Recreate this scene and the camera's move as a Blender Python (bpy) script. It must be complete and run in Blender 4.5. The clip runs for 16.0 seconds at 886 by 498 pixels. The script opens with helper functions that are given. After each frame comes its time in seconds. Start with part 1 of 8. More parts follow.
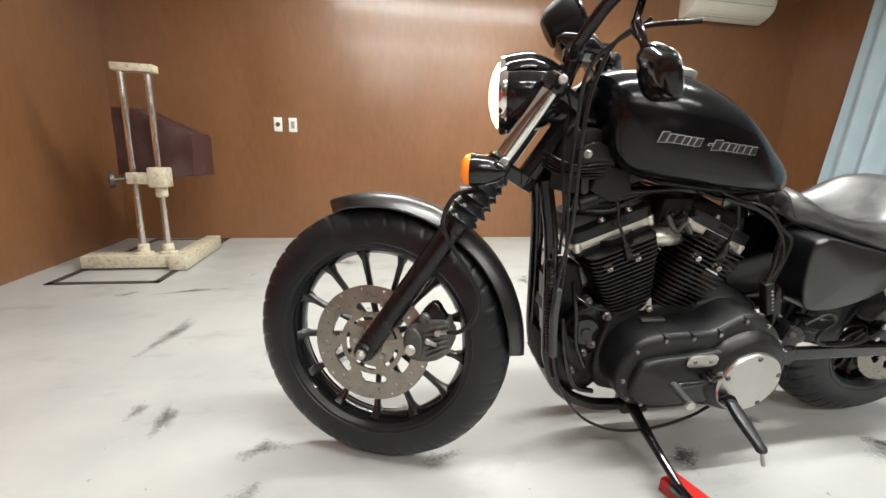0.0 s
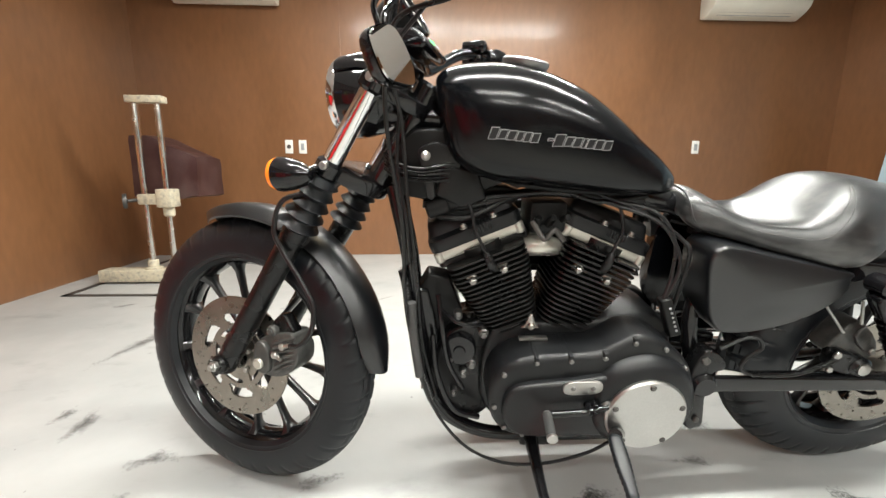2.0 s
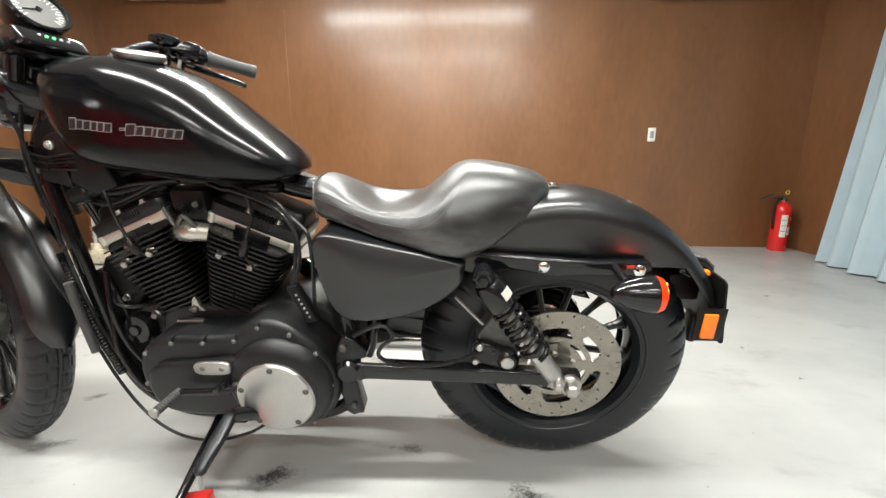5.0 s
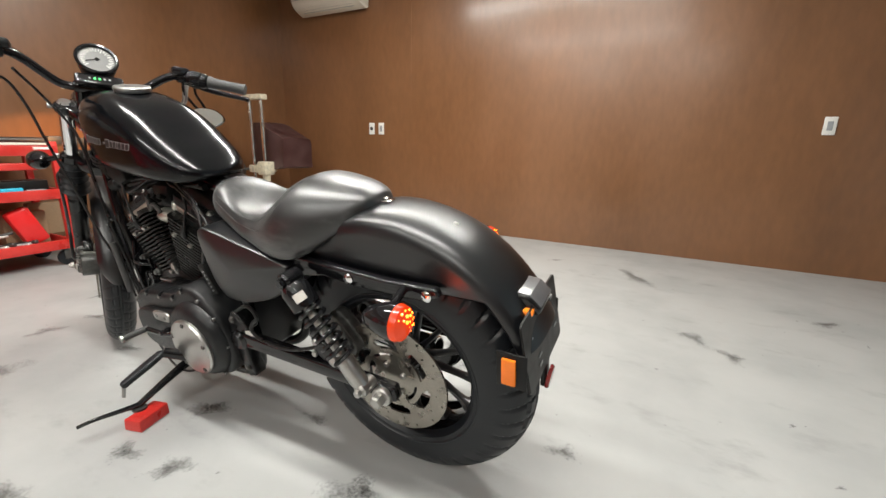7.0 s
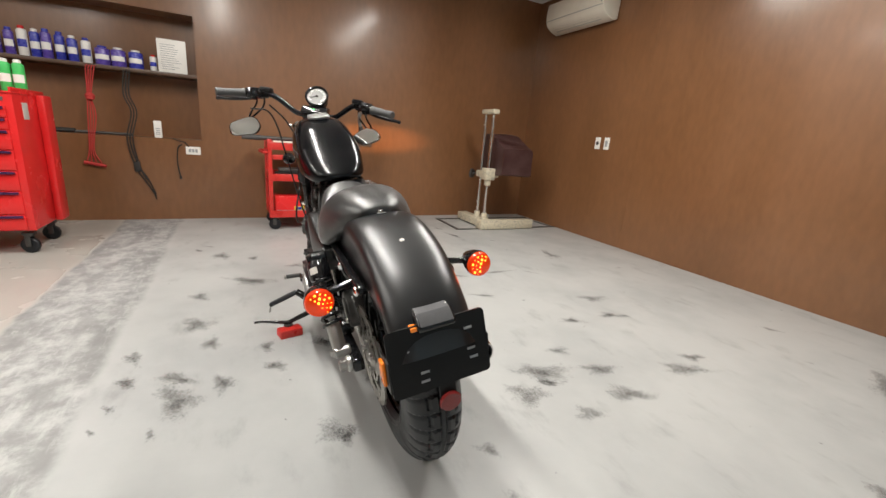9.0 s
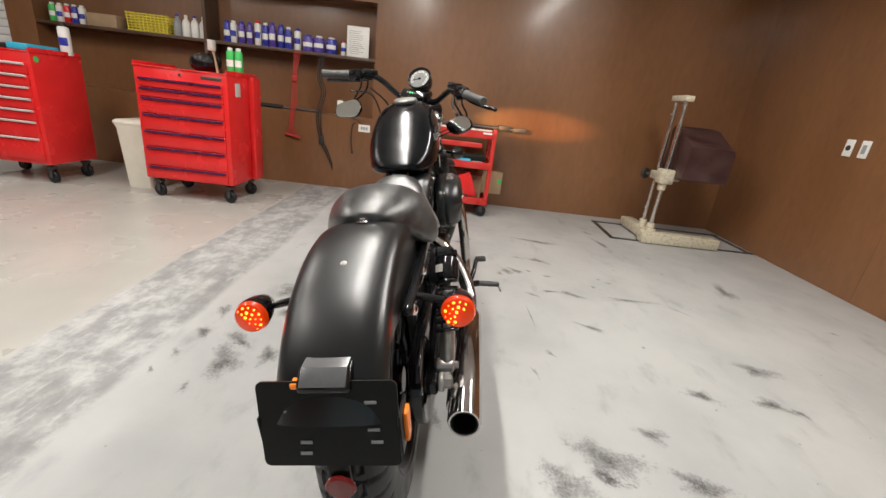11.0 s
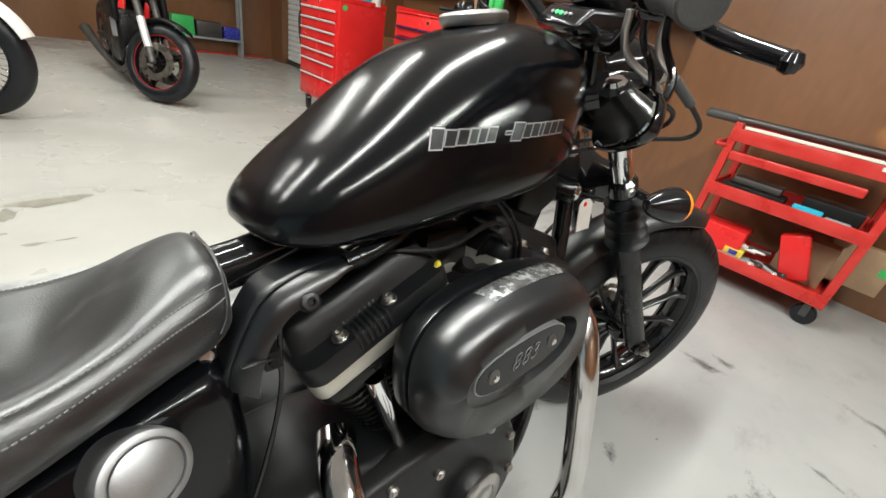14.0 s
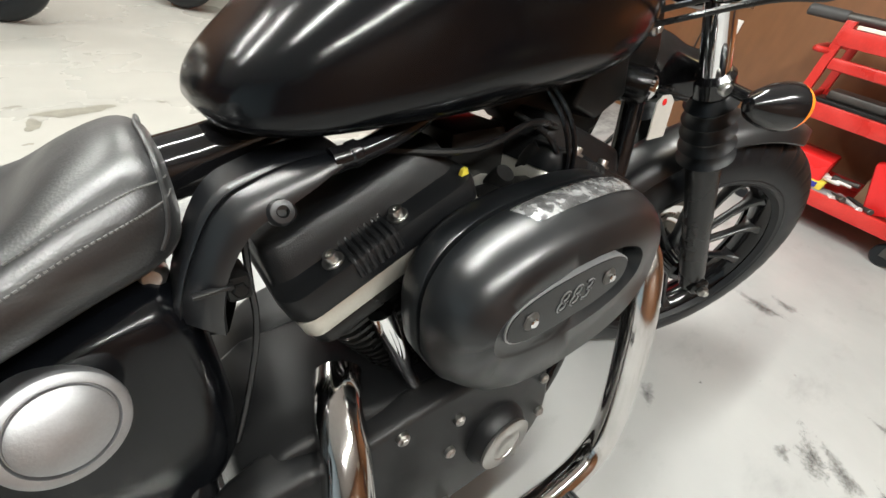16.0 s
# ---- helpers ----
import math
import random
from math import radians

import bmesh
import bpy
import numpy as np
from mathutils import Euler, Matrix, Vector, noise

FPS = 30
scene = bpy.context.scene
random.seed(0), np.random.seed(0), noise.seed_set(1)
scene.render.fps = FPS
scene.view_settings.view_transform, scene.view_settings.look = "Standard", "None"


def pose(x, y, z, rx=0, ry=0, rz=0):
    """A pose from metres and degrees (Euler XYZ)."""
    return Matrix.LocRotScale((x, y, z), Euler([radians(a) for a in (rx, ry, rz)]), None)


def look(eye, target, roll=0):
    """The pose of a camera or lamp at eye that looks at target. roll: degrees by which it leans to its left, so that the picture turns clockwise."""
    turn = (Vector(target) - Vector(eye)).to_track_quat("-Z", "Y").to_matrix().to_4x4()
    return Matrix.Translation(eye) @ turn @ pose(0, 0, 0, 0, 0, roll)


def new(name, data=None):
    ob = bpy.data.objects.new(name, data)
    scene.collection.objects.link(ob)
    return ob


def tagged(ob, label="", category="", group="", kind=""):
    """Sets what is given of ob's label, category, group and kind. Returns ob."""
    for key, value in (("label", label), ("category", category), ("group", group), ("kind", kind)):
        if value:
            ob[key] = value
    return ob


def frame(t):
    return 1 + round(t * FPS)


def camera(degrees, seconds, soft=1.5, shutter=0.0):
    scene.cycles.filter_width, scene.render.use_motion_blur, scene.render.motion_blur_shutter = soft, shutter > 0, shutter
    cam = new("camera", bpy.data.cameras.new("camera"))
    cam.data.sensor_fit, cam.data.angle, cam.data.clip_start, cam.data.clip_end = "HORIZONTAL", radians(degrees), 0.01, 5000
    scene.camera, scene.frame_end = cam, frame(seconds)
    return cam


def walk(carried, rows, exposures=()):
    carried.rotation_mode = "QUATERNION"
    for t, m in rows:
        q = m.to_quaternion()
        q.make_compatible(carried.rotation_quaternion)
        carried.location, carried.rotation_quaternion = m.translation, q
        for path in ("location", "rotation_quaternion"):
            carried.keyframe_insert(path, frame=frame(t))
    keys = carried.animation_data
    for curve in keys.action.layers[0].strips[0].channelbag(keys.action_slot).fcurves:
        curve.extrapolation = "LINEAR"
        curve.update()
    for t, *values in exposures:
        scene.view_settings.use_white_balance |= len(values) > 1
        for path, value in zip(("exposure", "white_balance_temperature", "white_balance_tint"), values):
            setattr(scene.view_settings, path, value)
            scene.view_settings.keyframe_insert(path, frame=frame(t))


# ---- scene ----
cam = camera(94.51, 16.0)
# path
PATH = [
    (0, (-0.042, -1.023, 0.791), (0.351, 0.887, 0.345), 1.79),
    (0.5, (0.048, -1.042, 0.781), (0.347, 0.889, 0.357), 1.45),
    (1, (0.153, -1.052, 0.775), (0.381, 0.894, 0.373), 0.92),
    (1.5, (0.287, -1.049, 0.761), (0.460, 0.908, 0.388), 0.44),
    (2, (0.406, -1.035, 0.767), (0.543, 0.928, 0.408), 0.23),
    (2.5, (0.538, -1.076, 0.774), (0.622, 0.892, 0.430), 0.26),
    (3, (0.692, -1.115, 0.765), (0.769, 0.853, 0.417), 0.54),
    (3.5, (0.820, -1.083, 0.760), (0.860, 0.883, 0.397), 0.64),
    (4, (0.956, -1.078, 0.753), (0.975, 0.885, 0.369), 0.60),
    (4.5, (1.105, -1.080, 0.758), (1.102, 0.881, 0.366), 0.37),
    (5, (1.266, -1.078, 0.768), (1.229, 0.879, 0.359), 0.19),
    (5.2, (1.329, -1.063, 0.770), (1.269, 0.892, 0.353), 0.17),
    (7.3, (2.063, -0.883, 0.848), (1.078, 0.787, 0.357), 1.48),
    (7.5, (2.106, -0.843, 0.851), (1.024, 0.767, 0.363), 1.67),
    (8, (2.280, -0.757, 0.862), (0.935, 0.641, 0.375), 2.70),
    (8.5, (2.448, -0.653, 0.891), (0.895, 0.503, 0.389), 3.77),
    (9, (2.548, -0.523, 0.927), (0.832, 0.365, 0.411), 4.45),
    (9.2, (2.571, -0.459, 0.941), (0.805, 0.322, 0.417), 4.67),
    (11.3, (2.272, 0.037, 0.993), (0.398, -0.019, 0.296), 7.35),
    (11.5, (2.187, 0.064, 0.988), (0.323, -0.057, 0.274), 7.79),
    (12, (1.917, 0.168, 1.004), (0.092, -0.139, 0.246), 8.77),
    (12.5, (1.675, 0.198, 0.981), (-0.086, -0.303, 0.176), 9.77),
    (13, (1.417, 0.214, 0.985), (-0.250, -0.495, 0.137), 10.56),
    (13.5, (1.198, 0.233, 0.990), (-0.322, -0.739, 0.127), 11.53),
    (14, (1.076, 0.239, 0.966), (-0.243, -0.933, 0.026), 11.55),
    (14.5, (1.016, 0.204, 0.941), (-0.199, -0.982, -0.115), 11.91),
    (15, (0.999, 0.168, 0.921), (-0.177, -0.964, -0.235), 12.65),
    (15.5, (0.994, 0.171, 0.900), (-0.133, -0.934, -0.329), 12.11),
    (16, (0.998, 0.186, 0.893), (-0.105, -0.912, -0.364), 11.55),
]
walk(cam, [(t, look(eye, target, roll)) for t, eye, target, roll in PATH],
     [(0.0, 0.20, 6500, 10), (2.5, 0.43, 6500, 10), (5.2, 0.28, 6500, 10), (7.4, -0.26, 6600, 13), (9.0, -0.38, 6680, 14), (11.5, -0.46, 6680, 15), (12.5, -0.36, 6550, 11), (13.5, -0.19, 6450, 9), (15.0, -0.09, 6400, 9), (16.0, 0.03, 6450, 10)])

# ---- light ----
CEIL = 2.62
world = bpy.data.worlds.new("world")
scene.world = world
world.use_nodes = True
world.node_tree.nodes["Background"].inputs[0].default_value = (0.8, 0.9, 1.0, 1)
world.node_tree.nodes["Background"].inputs[1].default_value = 0.05
TUBES = [(x, y, 50) for y in (1.33, -0.62) for x in (0.22, 1.50)] + [(x, y, 38) for y in (-2.6, -4.6) for x in (0.4, 2.2)]
TUBE_LONG = 1.20


def tube_lamp(x, y, power):
    lamp = new("tube_light", bpy.data.lights.new("tube_light", "AREA"))
    lamp.data.shape, lamp.data.size, lamp.data.size_y = "RECTANGLE", TUBE_LONG, 0.06
    lamp.data.energy, lamp.data.color = power, (0.955, 0.965, 0.905)
    lamp.matrix_world = pose(x, y, CEIL - 0.095)


for lamp_at in TUBES:
    tube_lamp(*lamp_at)

# the headlamp's own beam, along the turned fork
SIGNAL_LAMPS = []
beam = new("headlamp_beam", bpy.data.lights.new("headlamp_beam", "SPOT"))
beam.data.energy, beam.data.color, beam.data.spot_size, beam.data.spot_blend, beam.data.shadow_soft_size = 340, (1.0, 0.44, 0.11), radians(33), 0.85, 0.012
beam_from = Vector((0.185, 0.135, 0.925))
beam.matrix_world = Matrix.Translation(beam_from) @ (Vector((-2.03, 0.86, 0.880)) - beam_from).to_track_quat("-Z", "Y").to_matrix().to_4x4() @ Matrix.Diagonal((1, 0.27, 1, 1))
for sd in (-1, 1):
    lit = new("signal_lamp", bpy.data.lights.new("signal_lamp", "POINT"))
    lit.data.energy, lit.data.color, lit.data.shadow_soft_size = 0.07, (1.0, 0.05, 0.01), 0.012
    SIGNAL_LAMPS.append((sd, lit))

# ---- geometry helpers ----
PI = math.pi


def V(*a):
    return Vector(a)


def smooth_path(pts, n=6):
    """Points along a smooth line through the given ones."""
    p = [Vector(q) for q in pts]
    p = [2 * p[0] - p[1]] + p + [2 * p[-1] - p[-2]]
    out = []
    for i in range(1, len(p) - 2):
        for k in range(n):
            t = k / n
            out.append(0.5 * ((2 * p[i]) + (p[i + 1] - p[i - 1]) * t + (2 * p[i - 1] - 5 * p[i] + 4 * p[i + 1] - p[i + 2]) * t * t
                              + (3 * p[i] - p[i - 1] - 3 * p[i + 1] + p[i + 2]) * t ** 3))
    out.append(p[-2])
    return out


def rings(bm, loops, closed=True, caps=True):
    """A skin over rows of points; closed: each row is a loop."""
    vs = [[bm.verts.new(q) for q in r] for r in loops]
    for a, b in zip(vs, vs[1:]):
        n = len(a)
        for j in range(n if closed else n - 1):
            k = (j + 1) % n
            bm.faces.new((a[j], a[k], b[k], b[j]))
    if caps and closed:
        bm.faces.new(list(reversed(vs[0])))
        bm.faces.new(vs[-1])
    return vs


def tube(bm, pts, r, seg=10, smooth=6, caps=True):
    """A round bar along a path; r is a number or one number a point."""
    path = smooth_path(pts, smooth) if smooth else [Vector(q) for q in pts]
    rr = [float(r)] * len(path) if isinstance(r, (int, float)) else [float(q) for q in np.interp(np.linspace(0, 1, len(path)), np.linspace(0, 1, len(r)), r)]
    side, loops = None, []
    for i, q in enumerate(path):
        d = (path[min(i + 1, len(path) - 1)] - path[max(i - 1, 0)]).normalized()
        if side is None:
            side = d.orthogonal().normalized()
        side = (side - d * side.dot(d)).normalized()
        up = d.cross(side)
        loops.append([q + rr[i] * (math.cos(a) * side + math.sin(a) * up) for a in [k * 2 * PI / seg for k in range(seg)]])
    rings(bm, loops, True, caps)
    return bm


def lathe(bm, profile, m=Matrix(), seg=32, hollow=False):
    """Turns (radius, height) pairs round z, then places them by m; hollow: a ring whose outline closes on itself."""
    loops = [[m @ V(max(r, 1e-4) * math.cos(a), max(r, 1e-4) * math.sin(a), h) for a in [k * 2 * PI / seg for k in range(seg)]] for r, h in (profile + profile[:1] if hollow else profile)]
    rings(bm, loops, True, not hollow)
    return bm


def along(a, b):
    """The pose whose z runs from a to b."""
    a, b = Vector(a), Vector(b)
    return Matrix.Translation(a) @ (b - a).to_track_quat("Z", "Y").to_matrix().to_4x4()


def rod(bm, a, b, r, seg=12):
    n = (Vector(b) - Vector(a)).length
    e = min(r * 0.25, n * 0.2)
    return lathe(bm, [(0, 0), (r - e, 0), (r, e), (r, n - e), (r - e, n), (0, n)], along(a, b), seg)


def box(bm, lo, hi, bevel=0.0, m=None, seg=2):
    part_bm = bmesh.new()
    bmesh.ops.create_cube(part_bm, size=1)
    for v in part_bm.verts:
        v.co = Vector([(p + q) / 2 + (q - p) * c for p, q, c in zip(lo, hi, v.co)])
    return merge(bm, part_bm, bevel, m, seg)


def merge(bm, other, bevel=0.0, m=None, seg=2, angle=30):
    if bevel:
        other.normal_update()
        edges = [e for e in other.edges if len(e.link_faces) == 2 and e.calc_face_angle(0) > radians(angle)]
        bmesh.ops.bevel(other, geom=edges, offset=bevel, segments=seg, profile=0.5, affect="EDGES", clamp_overlap=True)
    if m is not None:
        bmesh.ops.transform(other, matrix=m, verts=other.verts)
    idx = [bm.verts.new(v.co) for v in other.verts]
    other.verts.index_update()
    for f in other.faces:
        try:
            bm.faces.new([idx[v.index] for v in f.verts])
        except ValueError:
            pass
    other.free()
    return bm


def slab(bm, outline, v0, v1, bevel=0.0, m=None, seg=3):
    """A plate with an outline of (u, w) pairs, from v0 to v1 across."""
    p = bmesh.new()
    lo = [p.verts.new((u, v0, w)) for u, w in outline]
    hi = [p.verts.new((u, v1, w)) for u, w in outline]
    n = len(lo)
    p.faces.new(lo)
    p.faces.new(list(reversed(hi)))
    for i in range(n):
        p.faces.new((lo[i], hi[i], hi[(i + 1) % n], lo[(i + 1) % n]))
    bmesh.ops.recalc_face_normals(p, faces=p.faces)
    return merge(bm, p, bevel, m, seg)


def rounded(outline, n=4):
    """A closed outline softened into a smooth one."""
    k = len(outline)
    out = []
    for i in range(k):
        p0, p1, p2, p3 = (Vector((*outline[(i + d) % k], 0)) for d in (-1, 0, 1, 2))
        for s in range(n):
            t = s / n
            q = 0.5 * (2 * p1 + (p2 - p0) * t + (2 * p0 - 5 * p1 + 4 * p2 - p3) * t * t + (3 * p1 - p0 - 3 * p2 + p3) * t ** 3)
            out.append((q.x, q.y))
    return out


def stadium(cx, cy, hl, hh, tilt=0.0, n=12, power=2.6):
    """An oval outline with flattened sides."""
    out = []
    for k in range(4 * n):
        a = k * 2 * PI / (4 * n)
        c, s = math.cos(a), math.sin(a)
        x, y = hl * math.copysign(abs(c) ** (2 / power), c), hh * math.copysign(abs(s) ** (2 / power), s)
        out.append((cx + x * math.cos(tilt) - y * math.sin(tilt), cy + x * math.sin(tilt) + y * math.cos(tilt)))
    return out


def rounded_rect(hx, hy, r, n=5):
    out = []
    for sx, sy, a0 in ((1, 1, 0), (-1, 1, 90), (-1, -1, 180), (1, -1, 270)):
        for k in range(n + 1):
            a = radians(a0 + 90 * k / n)
            out.append((sx * (hx - r) + r * math.cos(a), sy * (hy - r) + r * math.sin(a)))
    return out


def as_mesh(name, bm, material, sharp=38):
    me = bpy.data.meshes.new(name)
    bmesh.ops.recalc_face_normals(bm, faces=bm.faces)
    bm.to_mesh(me)
    bm.free()
    me.materials.append(material)
    me.shade_smooth()
    me.set_sharp_from_angle(angle=radians(sharp))
    return me


def part(name, bm, material, parent, label="", m=None, sharp=38):
    ob = new(name, as_mesh(name, bm, material, sharp))
    ob.parent = parent
    if m is not None:
        ob.matrix_basis = m
    return tagged(ob, label) if label else ob


def shared(name, me, parent, m, label=""):
    ob = new(name, me)
    ob.parent, ob.matrix_basis = parent, m
    return tagged(ob, label) if label else ob


def thing(name, label, category, group="", m=None, kind=""):
    ob = new(name)
    ob.empty_display_size = 0.1
    if m is not None:
        ob.matrix_basis = m
    return tagged(ob, label, category, group, kind)


def single(name, bm, material, label, category, group="", m=None, kind="", sharp=38):
    ob = new(name, as_mesh(name, bm, material, sharp))
    if m is not None:
        ob.matrix_basis = m
    return tagged(ob, label, category, group, kind)


# ---- materials ----
def surface(name, base, rough=0.5, metal=0.0, var=0.12, scale=6.0, grain=120.0, bump=0.0, rough_var=0.08, coat=0.0, stretch=(1, 1, 1), dust=0.0, spec=0.5):
    mt = bpy.data.materials.new(name)
    mt.use_nodes = True
    nt = mt.node_tree
    bs = nt.nodes["Principled BSDF"]
    bs.inputs["Metallic"].default_value = metal
    bs.inputs["Specular IOR Level"].default_value = spec
    bs.inputs["Coat Weight"].default_value = coat
    bs.inputs["Coat Roughness"].default_value = 0.06
    co = nt.nodes.new("ShaderNodeTexCoord")
    mp = nt.nodes.new("ShaderNodeMapping")
    mp.inputs["Scale"].default_value = stretch
    nt.links.new(co.outputs["Object"], mp.inputs["Vector"])
    def noise_node(s, detail=4.0):
        n = nt.nodes.new("ShaderNodeTexNoise")
        n.inputs["Scale"].default_value, n.inputs["Detail"].default_value = s, detail
        nt.links.new(mp.outputs[0], n.inputs["Vector"])
        return n
    big, fine = noise_node(scale), noise_node(grain, 2.0)
    mixf = nt.nodes.new("ShaderNodeMath")
    mixf.operation = "MULTIPLY_ADD"
    nt.links.new(fine.outputs["Fac"], mixf.inputs[0])
    mixf.inputs[1].default_value = 0.4
    nt.links.new(big.outputs["Fac"], mixf.inputs[2])
    mr = nt.nodes.new("ShaderNodeMapRange")
    mr.inputs[1].default_value, mr.inputs[2].default_value, mr.inputs[3].default_value, mr.inputs[4].default_value = 0.4, 1.0, 1 - var, 1 + var
    nt.links.new(mixf.outputs[0], mr.inputs[0])
    vm = nt.nodes.new("ShaderNodeVectorMath")
    vm.operation = "SCALE"
    vm.inputs[0].default_value = base
    nt.links.new(mr.outputs[0], vm.inputs["Scale"])
    colour = vm.outputs[0]
    if dust:
        dm = nt.nodes.new("ShaderNodeMix")
        dm.data_type = "RGBA"
        dr = nt.nodes.new("ShaderNodeMapRange")
        dr.inputs[1].default_value, dr.inputs[2].default_value, dr.inputs[4].default_value = 0.45, 0.75, dust
        nt.links.new(big.outputs["Fac"], dr.inputs[0])
        nt.links.new(dr.outputs[0], dm.inputs[0])
        nt.links.new(colour, dm.inputs[6])
        dm.inputs[7].default_value = (0.25, 0.23, 0.20, 1)
        colour = dm.outputs[2]
    nt.links.new(colour, bs.inputs["Base Color"])
    rr = nt.nodes.new("ShaderNodeMapRange")
    rr.inputs[1].default_value, rr.inputs[2].default_value = 0.35, 0.75
    rr.inputs[3].default_value, rr.inputs[4].default_value = max(0.02, rough - rough_var), min(1, rough + rough_var)
    nt.links.new(big.outputs["Fac"], rr.inputs[0])
    nt.links.new(rr.outputs[0], bs.inputs["Roughness"])
    if bump:
        bp = nt.nodes.new("ShaderNodeBump")
        bp.inputs["Strength"].default_value, bp.inputs["Distance"].default_value = bump, 0.002
        nt.links.new(fine.outputs["Fac"], bp.inputs["Height"])
        nt.links.new(bp.outputs[0], bs.inputs["Normal"])
    return mt


def glow(name, base, strength, emit=None, rough=0.2):
    mt = surface(name, base, rough, 0, 0.1, 40, 300)
    bs = mt.node_tree.nodes["Principled BSDF"]
    bs.inputs["Emission Color"].default_value = (*(emit or base), 1)
    bs.inputs["Emission Strength"].default_value = strength
    return mt


M_PAINT = surface("satin_black_paint", (0.0026, 0.0030, 0.0040), 0.18, 0, 0.2, 5, 400, 0.012, 0.03, spec=0.33)
M_FENDER = surface("satin_black_fender_paint", (0.0030, 0.0036, 0.0048), 0.34, 0, 0.2, 5, 400, 0.02, 0.05, spec=0.80)
M_GLOSS = surface("gloss_black", (0.007, 0.007, 0.008), 0.11, 0, 0.2, 8, 300, 0.0, 0.04)
M_FORK = surface("black_powder_coat", (0.005, 0.005, 0.0054), 0.29, 0, 0.2, 12, 300, 0.04, 0.08, spec=0.4)
M_WRINKLE = surface("wrinkle_black_engine_paint", (0.0075, 0.0080, 0.0090), 0.38, 0, 0.25, 10, 900, 0.22, 0.08, dust=0.02, spec=0.34)
M_FIN = surface("black_finned_alloy", (0.006, 0.006, 0.006), 0.34, 0, 0.25, 14, 300, 0.1, 0.1, dust=0.015, spec=0.32)
M_CHROME = surface("chrome", (0.80, 0.80, 0.81), 0.06, 1, 0.06, 12, 300, 0.0, 0.04)
M_PIPE = surface("heat_tinted_chrome", (0.62, 0.60, 0.59), 0.13, 1, 0.10, 7, 300, 0.0, 0.05)
M_DERBY = surface("polished_cover", (0.52, 0.51, 0.49), 0.36, 1, 0.12, 9, 260, 0.012, 0.05)
M_ALLOY = surface("brushed_alloy", (0.46, 0.45, 0.43), 0.40, 1, 0.15, 25, 500, 0.1, 0.1)
M_BOLT = surface("dull_bolt_steel", (0.20, 0.195, 0.19), 0.42, 0.9, 0.3, 40, 300, 0.05, 0.1)
M_BAND = surface("machined_alloy_band", (0.62, 0.60, 0.54), 0.45, 0.85, 0.12, 20, 400, 0.05, 0.1)
M_DISC = surface("brake_disc_steel", (0.31, 0.285, 0.25), 0.34, 1, 0.16, 30, 250, 0.05, 0.1)
M_RUBBER = surface("tyre_rubber", (0.0050, 0.0066, 0.0090), 0.42, 0, 0.25, 14, 220, 0.10, 0.1, dust=0.008, spec=0.44)
M_GRIP = surface("grip_rubber", (0.060, 0.060, 0.060), 0.60, 0, 0.2, 40, 400, 0.2)


def leather(name):
    """Worn black leather: pebbled grain, soft creases, and pale scuffs that run along it."""
    mt = surface(name, (0.0085, 0.0090, 0.0100), 0.37, 0, 0.35, 9, 320, 0.0, 0.09, spec=0.95)
    nt = mt.node_tree
    N, L = nt.nodes.new, nt.links.new
    bs = nt.nodes["Principled BSDF"]
    co = N("ShaderNodeTexCoord")

    def crease(scale, stretch, detail=3.0):
        mp, n = N("ShaderNodeMapping"), N("ShaderNodeTexNoise")
        mp.inputs["Scale"].default_value = stretch
        n.inputs["Scale"].default_value, n.inputs["Detail"].default_value = scale, detail
        L(co.outputs["Object"], mp.inputs["Vector"])
        L(mp.outputs[0], n.inputs["Vector"])
        return n.outputs["Fac"]

    def raised(height, strength, depth, before=None):
        b = N("ShaderNodeBump")
        b.inputs["Strength"].default_value, b.inputs["Distance"].default_value = strength, depth
        L(height, b.inputs["Height"])
        if before is not None:
            L(before, b.inputs["Normal"])
        return b.outputs[0]

    vo = N("ShaderNodeTexVoronoi")
    vo.inputs["Scale"].default_value = 520
    L(co.outputs["Object"], vo.inputs["Vector"])
    nrm = raised(crease(22, (1, 0.45, 1), 3.0), 0.12, 0.004)
    nrm = raised(vo.outputs["Distance"], 0.14, 0.0010, nrm)
    L(nrm, bs.inputs["Normal"])
    bs.inputs["Sheen Weight"].default_value, bs.inputs["Sheen Roughness"].default_value = 0.09, 0.42
    scuff, fac = N("ShaderNodeMath"), N("ShaderNodeMapRange")
    scuff.operation = "MULTIPLY"
    L(crease(7, (1, 1, 1), 5.0), scuff.inputs[0])
    L(crease(48, (0.25, 1, 1), 4.0), scuff.inputs[1])
    fac.inputs[1].default_value, fac.inputs[2].default_value, fac.inputs[4].default_value = 0.23, 0.40, 0.18
    L(scuff.outputs[0], fac.inputs[0])
    mx = N("ShaderNodeMix")
    mx.data_type = "RGBA"
    L(fac.outputs[0], mx.inputs[0])
    L(bs.inputs["Base Color"].links[0].from_socket, mx.inputs[6])
    mx.inputs[7].default_value = (0.26, 0.26, 0.255, 1)
    L(mx.outputs[2], bs.inputs["Base Color"])
    return mt


